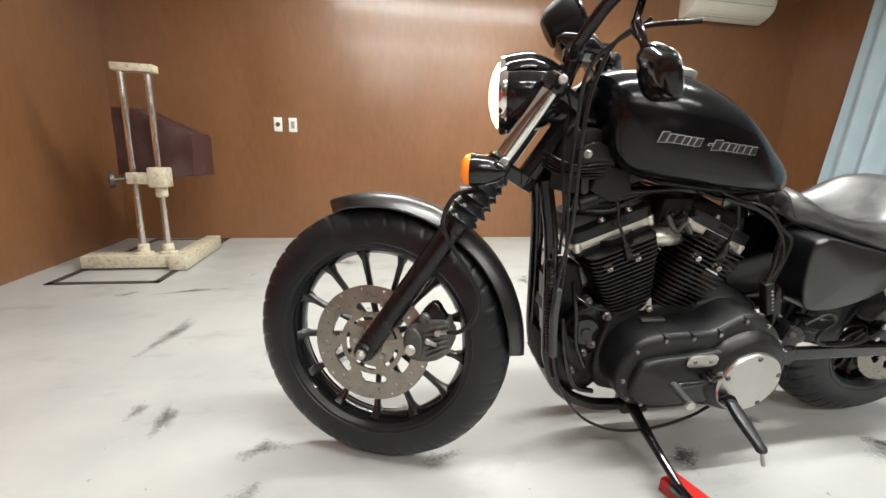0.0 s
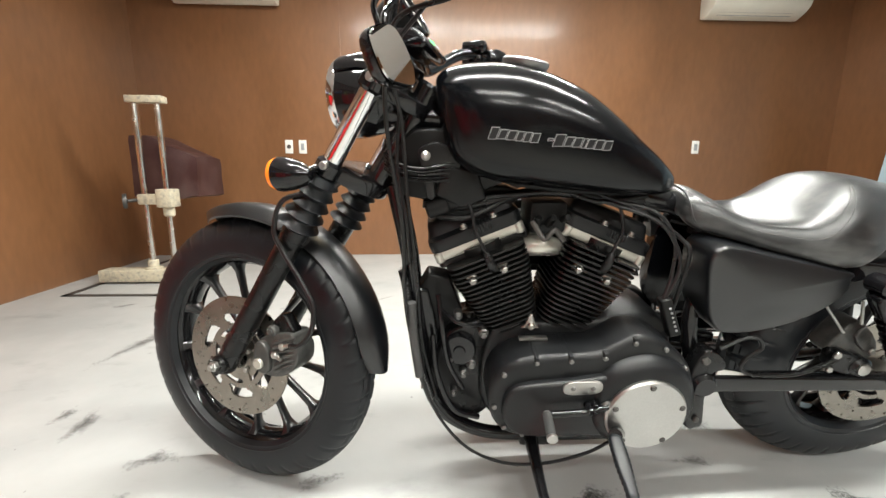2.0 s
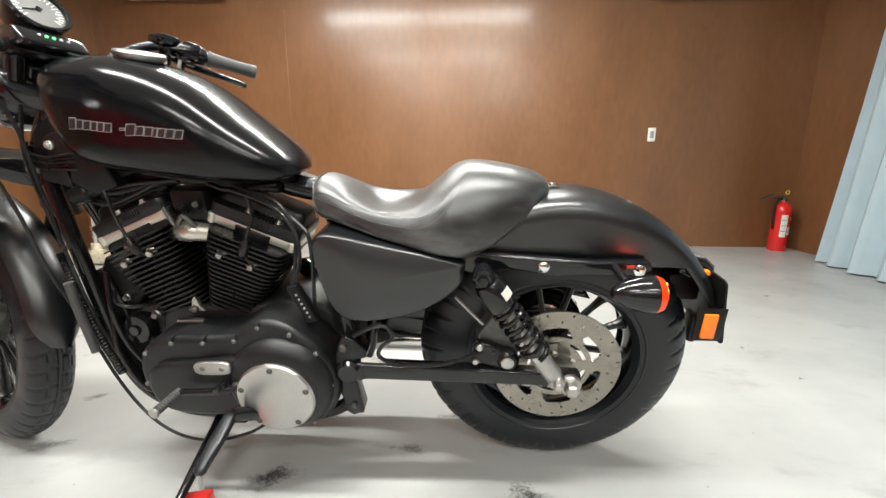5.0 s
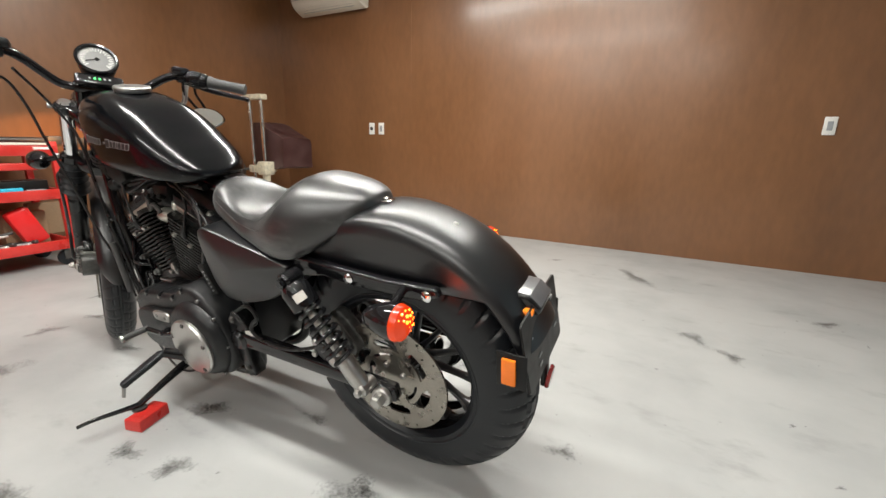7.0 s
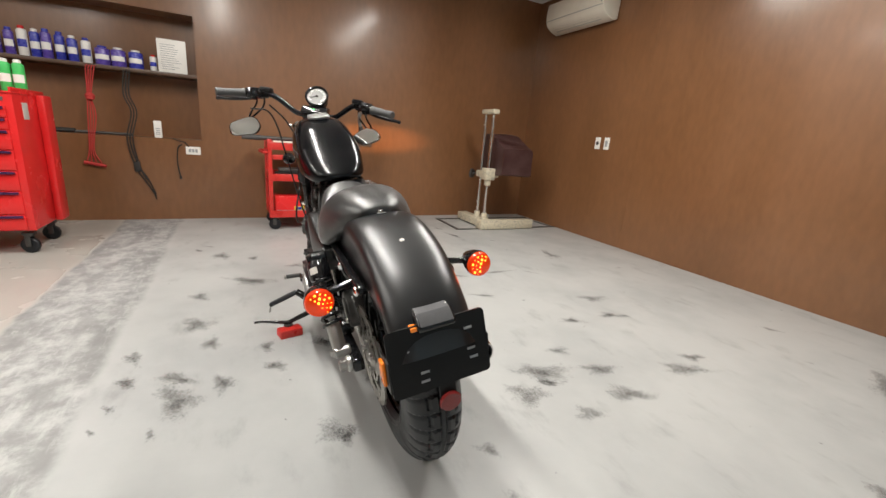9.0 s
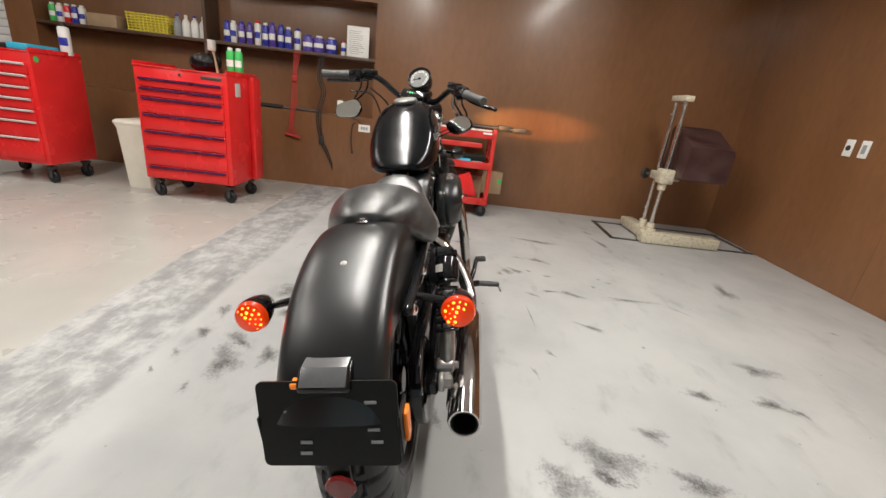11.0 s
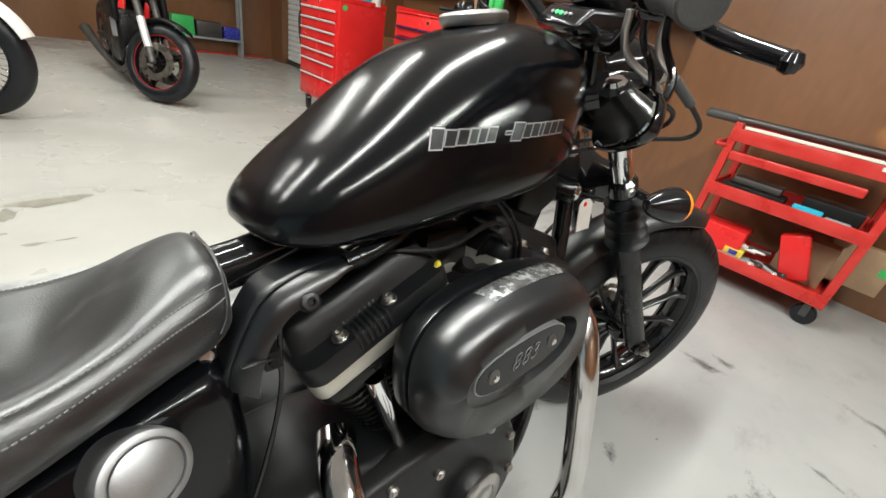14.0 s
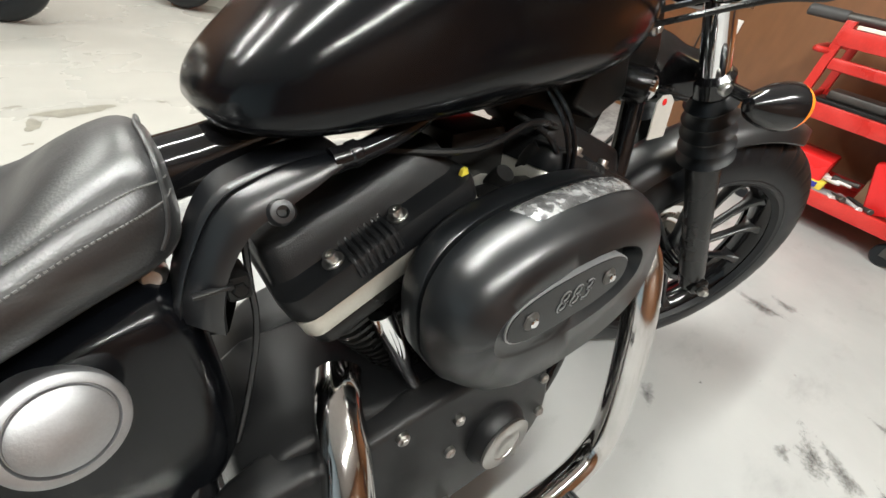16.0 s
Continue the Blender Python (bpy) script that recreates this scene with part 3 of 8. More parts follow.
for a0, a1, z0, z1, mt_ in ((-125, -85, 0.13, 0.33, M_WHITE), (-80, -45, 0.15, 0.22, M_WHITE), (-62, -48, 0.28, 0.31, M_YELLOW)):
    q = bmesh.new()
    rings(q, [[V(r * math.cos(radians(a)), r * math.sin(radians(a)), z) for a in np.linspace(a0, a1, 8)] for r, z in ((0.0712, z0), (0.0712, z1))], False, False)
    part("label", q, mt_, fe)
    if mt_ is M_WHITE:
        for k in range(3):
            zz = z0 + (z1 - z0) * (0.25 + 0.25 * k)
            t_ = bmesh.new()
            rings(t_, [[V(0.0718 * math.cos(radians(a)), 0.0718 * math.sin(radians(a)), z) for a in np.linspace(a0 + 5, a1 - 8, 6)] for z in (zz, zz + 0.008)], False, False)
            part("print_bar", t_, M_GREY, fe)

# curtain: one pleated sheet
ct = thing("curtain", "pale blue pleated curtain hanging to the floor", "curtain")
q = bmesh.new()
rows = []
for z, amp in ((0.012, 0.055), (0.5, 0.05), (1.2, 0.045), (2.0, 0.04), (2.52, 0.035)):
    rows.append([V(4.19 - 0.04 * (2.18 - y) + amp * math.sin((2.18 - y) * 30) + 0.02 * math.sin((2.18 - y) * 11 + z) + (0.18 * (z / 2.5)), y - 0.06 * z / 2.5, z) for y in np.linspace(2.18, -1.0, 150)])
rows_b = [[p + V(0.004, 0, 0) for p in r] for r in rows]
rings(q, [r + list(reversed(b)) for r, b in zip(rows, rows_b)])
part("cloth", q, M_CURTAIN, ct)
q = bmesh.new()
rod(q, (4.40, 2.70, 2.54), (4.24, -1.0, 2.54), 0.014, 12)
part("rail", q, M_WHITE, ct)

# ---- stand with the covered head ----
jk = thing("machine_stand", "chipped cream steel stand with two posts and a covered machine head", "stand")
q = bmesh.new()
box(q, (-1.79, 1.885, 0.015), (-1.262, 2.010, 0.098), 0.006)
box(q, (-1.268, 1.835, 0.006), (-1.160, 2.540, 0.102), 0.008)
part("base", q, M_CREAM, jk, "chipped cream enamel base")
for x, y in ((-1.450, 1.950), (-1.305, 1.955)):
    q = bmesh.new()
    rod(q, (x, y, 0.09), (x, y, 1.235), 0.020, 20)
    part("post", q, M_STEELPOST, jk, "ground steel post")
    q = bmesh.new()
    lathe(q, [(0, 0), (0.055, 0), (0.055, 0.010), (0.034, 0.016), (0.034, 0.060), (0.030, 0.066), (0, 0.066)], pose(x, y, 0.098), 24)
    part("post_collar", q, M_CREAM, jk)
q = bmesh.new()
box(q, (-1.490, 1.915, 1.226), (-1.255, 1.990, 1.272), 0.006)
part("top_bar", q, M_CREAM, jk, "chipped cream top bar")
q = bmesh.new()
box(q, (-1.480, 1.905, 0.555), (-1.260, 2.010, 0.625), 0.008)
box(q, (-1.355, 1.895, 0.535), (-1.252, 2.015, 0.660), 0.010)
rod(q, (-1.305, 1.955, 0.47), (-1.305, 1.955, 0.55), 0.036, 20)
box(q, (-1.40, 2.005, 0.560), (-1.30, 2.090, 0.620), 0.006)
part("slide_block", q, M_CREAM, jk)
q = bmesh.new()
lathe(q, [(0, 0), (0.050, 0), (0.052, 0.008), (0.050, 0.024), (0, 0.028)], along((-1.540, 1.90, 0.580), (-1.565, 1.885, 0.580)), 24)
rod(q, (-1.47, 1.945, 0.59), (-1.540, 1.90, 0.58), 0.012, 12)
part("hand_knob", q, M_DARKSTEEL, jk)
q = bmesh.new()
random.seed(7)
rows = []
for k in range(13):
    t = k / 12
    x = -1.580 + 0.462 * t
    top = 1.032 - 0.150 * max(0.0, (t - 0.30) / 0.70) ** 0.9
    j = [random.uniform(-0.006, 0.006) for _ in range(14)]
    y0, y1 = 2.050 - 0.045 * t, 2.420 - 0.035 * t
    rows.append([V(x, y0 + j[0] - 0.006, 0.600 + 0.012 * math.sin(t * 15)), V(x, y0 + j[1], 0.70), V(x, y0 + j[2] * 1.4, 0.60 + 0.55 * (top - 0.60)), V(x, y0 + j[3] + 0.004, top - 0.045), V(x, y0 + 0.012, top - 0.006),
                 V(x, y0 + 0.10, top + j[4]), V(x, (y0 + y1) / 2, top + j[5] * 1.5 - 0.004), V(x, y1 - 0.10, top + j[6]), V(x, y1 - 0.012, top - 0.008),
                 V(x, y1 + j[7], top - 0.05), V(x, y1 + j[8], 0.60 + 0.5 * (top - 0.60)), V(x, y1 + j[9] + 0.004, 0.598 + 0.010 * math.sin(t * 13))])
rings(q, rows)
part("vinyl_cover", q, M_COVER, jk, "creased brown vinyl cover over the machine head", sharp=45)
q = bmesh.new()
for a, b in (((-1.80, 1.62), (-1.24, 1.60)), ((-1.24, 1.60), (-1.22, 2.90)), ((-1.80, 1.62), (-1.78, 2.90)), ((-1.78, 2.88), (-1.22, 2.88))):
    d = (Vector(b) - Vector(a)).normalized()
    nrm = V(-d.y, d.x) * 0.019
    p = bmesh.new()
    c = [Vector(a) - d * 0.018 - nrm, Vector(a) - d * 0.018 + nrm, Vector(b) + d * 0.018 + nrm, Vector(b) + d * 0.018 - nrm]
    rings(p, [[V(w.x, w.y, z) for w in c] for z in (0.0, 0.005)])
    merge(q, p)
single("floor_frame", q, M_DARKSTEEL, "flat dark steel frame lying on the floor under the stand", "frame")


# ---- roller tool chests ----
def caster(parent, c, swivel):
    """One caster: fork, wheel."""
    f = bmesh.new()
    box(f, (-0.030, -0.026, 0.120), (0.030, 0.026, 0.140), 0.004)
    for y in (-0.022, 0.022):
        box(f, (-0.016, y - 0.003, 0.045), (0.016, y + 0.003, 0.124), 0.002)
    fk = part("caster_fork", f, M_DARKSTEEL, parent, "", pose(*c, 0, 0, swivel))
    w = bmesh.new()
    rod(w, (0, -0.016, 0.052), (0, 0.016, 0.052), 0.052, 24)
    part("caster_wheel", w, M_RUBBER, fk, "black rubber caster wheel")


def chest(c, wide, deep, tall, drawers, pull_mat, label, handle_side):
    ob = thing("tool_chest", label, "tool chest", "tool chests", pose(*c))
    z0, z1 = 0.160, tall
    q = bmesh.new()
    box(q, (-deep, 0, z0), (-0.004, wide, z1), 0.006)
    body = part("body", q, M_RED, ob, "red enamel steel body")
    q = bmesh.new()
    box(q, (-deep - 0.004, -0.004, z1 - 0.002), (0.004, wide + 0.004, z1 + 0.010), 0.004)
    for y in (0.0, wide - 0.012):
        box(q, (-deep, y, z1), (0.0, y + 0.012, z1 + 0.035), 0.004)
    part("top_tray", q, M_RED, ob)
    z = z1 - 0.075
    for h in drawers:
        d = bmesh.new()
        box(d, (-0.012, 0.035, z - h + 0.004), (0.010, wide - 0.035, z - 0.002), 0.004)
        dr = part("drawer", d, M_RED, ob, "red drawer front")
        p = bmesh.new()
        rings(p, [[V(x, y, zz) for x, zz in ((0.008, z - 0.006), (0.008, z - 0.022), (0.024, z - 0.018), (0.027, z - 0.008), (0.020, z - 0.003))] for y in (0.045, wide - 0.045)])
        part("drawer_pull", p, pull_mat, dr, "full-width drawer pull")
        z -= h
    lk = bmesh.new()
    rod(lk, (-0.004, wide * 0.5, z1 - 0.035), (0.006, wide * 0.5, z1 - 0.035), 0.012, 16)
    part("lock", lk, M_CHROME, ob)
    nb = bmesh.new()
    if handle_side:
        box(nb, (-0.006, wide * 0.72, z1 - 0.046), (0.001, wide * 0.94, z1 - 0.024), 0.002)
    else:
        box(nb, (-0.006, wide * 0.04, z1 - 0.056), (0.001, wide * 0.16, z1 - 0.020), 0.002)
        stk = bmesh.new()
        rod(stk, (-0.05, wide - 0.002, z1 - 0.045), (-0.05, wide + 0.002, z1 - 0.045), 0.022, 20)
        part("round_sticker", stk, M_GREENCAN, ob, "round green sticker")
    part("maker_plate", nb, M_DARKSTEEL, ob)
    if handle_side:
        hp = bmesh.new()
        box(hp, (-deep + 0.02, wide + 0.000, z0), (-deep + 0.16, wide + 0.045, z1 + 0.01), 0.012)
        part("side_locker", hp, M_RED, ob)
        pp = bmesh.new()
        box(pp, (-0.20, wide - 0.002, z1 - 0.15), (-0.12, wide + 0.002, z1 - 0.05), 0.001)
        part("paper_note", pp, M_TAG, ob, "small paper label")
    for x in (-0.065, -deep + 0.065):
        for y in (0.06, wide - 0.06):
            caster(ob, (x, y, 0.0), 90 if x < -0.2 else 78)
    return ob


chest((-0.915, -2.395, 0), 0.70, 0.50, 1.000, (0.070, 0.070, 0.120, 0.125, 0.125, 0.150, 0.100), M_PURPLE, "red roller tool chest with purple drawer pulls", True)
chest((-0.930, -3.850, 0), 0.68, 0.46, 1.000, (0.085, 0.085, 0.085, 0.085, 0.085, 0.130, 0.180), M_SILVER, "red roller tool chest with silver drawer pulls", False)

# things on the chests
def can(c, r, h, mat_body, name, label, cap_mat, group=""):
    ob = thing(name, label, "can", group, pose(*c))
    q = bmesh.new()
    lathe(q, [(0, 0), (r - 0.002, 0), (r, 0.003), (r, h * 0.82), (r * 0.94, h * 0.86), (r * 0.6, h * 0.90), (0, h * 0.90)], Matrix(), 20)
    part("can_body", q, mat_body, ob)
    q = bmesh.new()
    lathe(q, [(0, h * 0.89), (r * 0.62, h * 0.89), (r * 0.62, h * 0.98), (r * 0.5, h), (0, h)], Matrix(), 16)
    part("cap", q, cap_mat, ob)
    q = bmesh.new()
    rings(q, [[V((r + 0.0006) * math.cos(a), (r + 0.0006) * math.sin(a), z) for a in np.linspace(-1.1, 1.1, 9)] for z in (h * 0.30, h * 0.55)], False, False)
    part("label_band", q, M_WHITE if mat_body is not M_WHITE else M_BLUE, ob)
    return ob


for y in (-1.80, -1.735):
    can((-1.20, y, 1.012), 0.030, 0.20, M_GREENCAN, "spray_can", "green and white spray can on the red chest", M_WHITE, "spray cans")
q = bmesh.new()
lathe(q, [(0, 0), (0.07, 0), (0.11, 0.03), (0.118, 0.075), (0.10, 0.115), (0.05, 0.135), (0, 0.138)], pose(-1.25, -2.02, 1.012, 8, 0), 28)
single("black_bowl", q, M_GLOSS, "rounded gloss black bowl lying on the red chest", "bowl")
br_ = thing("hand_brush", "worn wooden hand brush leaning on the red chest", "brush", m=pose(-1.18, -1.90, 1.012))
q = bmesh.new()
tube(q, [(0, 0, 0), (-0.01, -0.02, 0.10), (-0.015, -0.035, 0.17)], [0.010, 0.008, 0.011], 10, 4)
part("brush_handle", q, M_CARD, br_)
q = bmesh.new()
box(q, (-0.040, -0.065, 0.16), (0.010, -0.020, 0.24), 0.006)
part("bristles", q, M_TAG, br_)
q = bmesh.new()
box(q, (-1.30, -3.42, 1.012), (-1.02, -3.26, 1.060), 0.010)
single("tool_tray", q, M_CYAN, "blue plastic tool box on the red chest", "box")
can((-1.30, -3.20, 1.010), 0.040, 0.24, M_WHITE, "spray_can", "tall white spray can on the red chest", M_BLACKSTRAP, "spray cans")
q = bmesh.new()
box(q, (-1.24, -3.70, 1.012), (-1.00, -3.52, 1.050), 0.008)
single("tool_pouch", q, M_DARKSTEEL, "dark tool case lying on the red chest", "case")
# air hose gun hanging at the chest's end
q = bmesh.new()
tube(q, [(-0.98, -3.90, 0.92), (-0.96, -3.93, 0.80), (-0.97, -3.92, 0.60), (-0.99, -3.885, 0.45)], 0.012, 10, 6)
box(q, (-1.00, -3.90, 0.88), (-0.94, -3.852, 0.95), 0.006)
single("air_gun", q, M_BLACKSTRAP, "black air gun and hose hung on the chest", "air gun")
# bin
bn = thing("waste_bin", "cream plastic waste bin with a lid between the chests", "bin", m=pose(-1.25, -2.615, 0))
q = bmesh.new()
o = rounded_rect(0.5, 0.5, 0.10)
rings(q, [[V(x * 0.30 * s, y * 0.26 * s, z) for x, y in o] for z, s in ((0, 0.78), (0.01, 0.80), (0.50, 1.0), (0.52, 1.06), (0.535, 1.06))])
part("tub", q, M_IVORY, bn)
q = bmesh.new()
rings(q, [[V(x * 0.33 * s, y * 0.29 * s, z) for x, y in o] for z, s in ((0.536, 1.0), (0.552, 1.0), (0.566, 0.9))])
part("lid", q, M_IVORY, bn)
# a small red box chest on the floor ledge behind
q = bmesh.new()
box(q, (-2.22, -2.86, NB), (-1.98, -2.50, 0.97), 0.006)
rb_ = single("small_tool_box", q, M_RED, "small red three-drawer tool box in the recess", "tool box")
for k in range(3):
    d = bmesh.new()
    box(d, (-1.981, -2.84, 0.775 + 0.06 * k), (-1.972, -2.52, 0.825 + 0.06 * k), 0.002)
    dd = part("drawer", d, M_RED, rb_)
    d = bmesh.new()
    box(d, (-1.974, -2.83, 0.815 + 0.06 * k), (-1.964, -2.53, 0.823 + 0.06 * k), 0.001)
    part("drawer_pull", d, M_SILVER, dd)

# ---- shelf contents ----
random.seed(4)
y = -1.20
kinds = [M_BLUE, M_VIOLET, M_VIOLET, M_WHITE, M_BLUE, M_BLUE, M_VIOLET, M_BLUE, M_WHITE, M_VIOLET, M_VIOLET, M_WHITE, M_BLUE]
for k, mt_ in enumerate(kinds):
    big = k in (0, 1, 2)
    r = 0.052 if big else random.uniform(0.030, 0.034)
    h = 0.155 if big else random.uniform(0.19, 0.225)
    y -= r
    can((WEST - 0.10 + random.uniform(-0.02, 0.02), y, 1.315), r, h, mt_, "spray_can" if not big else "paint_tin", "printed spray can standing on the shelf" if not big else "blue paint tin standing on the shelf", random.choice((M_WHITE, M_BLUE, M_RED)), "cans on the shelf")
    y -= r + random.uniform(0.004, 0.022)
can((WEST - 0.09, -1.125, 1.315), 0.026, 0.135, M_WHITE, "small_bottle", "small white bottle with a red cap", M_RED, "cans on the shelf")
pp = bmesh.new()
box(pp, (WEST - 0.050, -1.085, 1.316), (WEST - 0.044, -0.868, 1.590), 0.001, None)
pc_ = single("notice_sheet", pp, M_WHITE, "white printed notice in a clear sleeve standing on the shelf", "notice")
for k in range(12):
    b_ = bmesh.new()
    wd = random.uniform(0.09, 0.16)
    box(b_, (WEST - 0.0439, -1.062, 1.345 + 0.018 * k), (WEST - 0.0434, -1.062 + wd, 1.349 + 0.018 * k))
    part("print_line", b_, M_GREY, pc_)
for k in range(4):
    j = thing("plastic_jug", "white plastic jug with a blue label on the shelf", "jug", "jugs on the shelf", pose(WEST - 0.11, -2.52 - 0.085 * k, 1.315))
    q = bmesh.new()
    lathe(q, [(0, 0), (0.036, 0), (0.038, 0.006), (0.038, 0.12), (0.028, 0.15), (0.014, 0.165), (0.014, 0.18), (0, 0.18)], Matrix(), 20)
    part("jug_body", q, M_WHITE if k != 3 else M_GREY, j)
    q = bmesh.new()
    rod(q, (0, 0, 0.178), (0, 0, 0.20), 0.016, 14)
    part("cap", q, M_BLUE if k % 2 else M_WHITE, j)
bs_ = thing("basket", "yellow plastic basket on the shelf", "basket", m=pose(WEST - 0.12, -3.03, 1.315))
q = bmesh.new()
for k in range(7):
    z = 0.012 + 0.024 * k
    s = 0.92 + 0.012 * k
    loop_ = [V(0.085 * s * x, 0.205 * s * yv, z) for x, yv in ((-1, -1), (1, -1), (1, 1), (-1, 1), (-1, -1))]
    for a, b in zip(loop_, loop_[1:]):
        rod(q, a, b, 0.006, 6)
for k in range(11):
    yy = -0.19 + 0.038 * k
    for sx in (-1, 1):
        rod(q, (sx * 0.080, yy, 0.0), (sx * 0.085, yy, 0.165), 0.005, 6)
box(q, (-0.078, -0.19, 0.0), (0.078, 0.19, 0.008), 0.002)
part("lattice", q, M_YELLOW, bs_)
q = bmesh.new()
box(q, (WEST - 0.20, -3.62, 1.315), (WEST - 0.04, -3.33, 1.43), 0.006)
single("carton", q, M_CARD, "open cardboard carton on the shelf", "carton")
for k in range(5):
    can((WEST - 0.10, -3.70 - 0.072 * k, 1.315), 0.032, 0.17, (M_WHITE, M_BLUE, M_RED, M_WHITE, M_GREENCAN)[k], "spray_can", "printed spray can standing on the shelf", M_WHITE, "cans on the shelf")
# phone, bar and hanging lines
ph = bmesh.new()
box(ph, (WEST - 0.060, -1.165, NB + 0.001), (WEST - 0.035, -1.105, NB + 0.150), 0.006, None)
hnd = single("cordless_phone", ph, M_WHITE, "white cordless handset standing on the recess ledge", "phone")
for k in range(4):
    b_ = bmesh.new()
    box(b_, (WEST - 0.0352, -1.150, NB + 0.03 + 0.016 * k), (WEST - 0.034, -1.120, NB + 0.037 + 0.016 * k))
    part("key_row", b_, M_GREY, hnd)
tb2 = thing("squeegee_bar", "black and grey pole lying on the recess ledge", "pole")
q = bmesh.new()
rod(q, (WEST - 0.05, -1.98, NB + 0.022), (WEST - 0.04, -1.72, NB + 0.022), 0.020, 14)
part("pole_grip", q, M_BLACKSTRAP, tb2)
q = bmesh.new()
rod(q, (WEST - 0.04, -1.72, NB + 0.016), (WEST - 0.03, -1.33, NB + 0.016), 0.012, 12)
part("pole", q, M_DARKSTEEL, tb2)
q = bmesh.new()
for k in range(4):
    dy = 0.018 * k
    tube(q, [(WEST - 0.002, -1.52 - dy, 1.30), (WEST + 0.012, -1.53 - dy, 1.27), (WEST + 0.016, -1.57 - dy * 0.4, 1.05 + 0.02 * k), (WEST + 0.018, -1.555 - dy, 0.90), (WEST + 0.014, -1.60 - dy * 0.6, 0.62), (WEST + 0.012, -1.56 - 0.035 * k, 0.50)], 0.0045, 8, 6)
lathe(q, [(0, 0), (0.03, 0.01), (0.034, 0.04), (0.02, 0.06), (0, 0.062)], pose(WEST + 0.03, -1.575, 1.02), 12)
rod(q, (WEST + 0.02, -1.68, 0.51), (WEST + 0.02, -1.53, 0.48), 0.014, 10)
single("red_rope", q, M_ROPE, "coiled red rope hanging from the shelf edge", "rope")
q = bmesh.new()
for k, (dx, dz) in enumerate(((0, 0), (0.02, -0.05), (-0.02, -0.02))):
    tube(q, [(WEST + 0.004, -1.31 + dx, 1.30), (WEST + 0.016, -1.33 + dx, 1.10), (WEST + 0.016, -1.29 + dx, 0.95), (WEST + 0.018, -1.34 + dx, 0.72), (WEST + 0.016, -1.30 + dx, 0.50 + dz), (WEST + 0.014, -1.24 + dx, 0.38 + dz), (WEST + 0.014, -1.19, 0.24 + dz)], 0.0055, 8, 6)
box(q, (WEST + 0.004, -1.335, 0.44), (WEST + 0.024, -1.285, 0.53), 0.008)
single("tie_down_strap", q, M_BLACKSTRAP, "black tie-down straps hanging from the shelf edge", "strap")
q = bmesh.new()
tube(q, [(WEST + 0.006, -0.955, 0.70), (WEST + 0.010, -0.99, 0.66), (WEST + 0.010, -1.00, 0.52), (WEST + 0.012, -0.985, 0.40)], 0.005, 8, 6)
lathe(q, [(0, 0), (0.010, 0.004), (0.010, 0.03), (0, 0.034)], pose(WEST + 0.012, -0.985, 0.38), 10)
tube(q, [(WEST + 0.004, -0.90, 0.68), (WEST + 0.012, -0.93, 0.72), (WEST + 0.012, -0.985, 0.735), (WEST + 0.006, -1.02, 0.748)], 0.004, 8, 6)
single("phone_cord", q, M_BLACKSTRAP, "thin dark cord hanging from the outlet", "cord")

# ---- tool cart ----
crt = thing("tool_cart", "red steel tool cart with three shelves of tools", "tool cart", m=pose(-1.46, -0.245, 0))
CW, CD = 0.665, 0.40
for y in (0.0, CW):
    for x in (0.0, -CD):
        q = bmesh.new()
        box(q, (x - 0.018, y - 0.018, 0.115), (x + 0.018, y + 0.018, 0.815), 0.003)
        part("corner_post", q, M_REDWORN, crt)
for z, nm in ((0.135, "bottom_shelf"), (0.470, "middle_shelf"), (0.745, "top_tray")):
    q = bmesh.new()
    box(q, (-CD, 0, z - 0.004), (0.0, CW, z + 0.002), 0.001)
    box(q, (-0.004, -0.010, z - 0.018), (0.020, CW + 0.010, z + 0.045), 0.003)
    box(q, (-CD - 0.012, -0.010, z - 0.018), (-CD + 0.006, CW + 0.010, z + 0.045), 0.003)
    for y in (-0.010, CW - 0.006):
        box(q, (-CD, y, z - 0.018), (0.0, y + 0.016, z + 0.045), 0.003)
    part(nm, q, M_REDWORN, crt, "worn red steel shelf")
q = bmesh.new()
box(q, (0.004, 0.03, 0.792), (0.022, CW - 0.03, 0.806), 0.002)
part("rim_strip", q, M_IVORY, crt)
q = bmesh.new()
box(q, (0.0205, CW - 0.105, 0.766), (0.0222, CW - 0.025, 0.782), 0)
part("maker_mark", q, M_WHITE, crt, "small white maker's mark bar")
q = bmesh.new()
tube(q, [(0.01, -0.010, 0.700), (0.02, -0.055, 0.700), (-0.19, -0.070, 0.700), (-0.40, -0.055, 0.700), (-0.39, -0.010, 0.700)], 0.012, 10, 5)
part("push_handle", q, M_REDWORN, crt)
q = bmesh.new()
box(q, (0.012, 0.02, 0.640), (0.030, CW - 0.10, 0.685), 0.012, None)
part("front_rail", q, M_REDWORN, crt)
for x in (-0.02, -CD + 0.02):
    for y in (0.03, CW - 0.03):
        caster(crt, (x, y, 0.0), 80)


def loose(name, lo, hi, mt_, label, cat, bevel=0.008, m=None):
    b = bmesh.new()
    box(b, lo, hi, bevel)
    return single(name, b, mt_, label, cat, m=m)


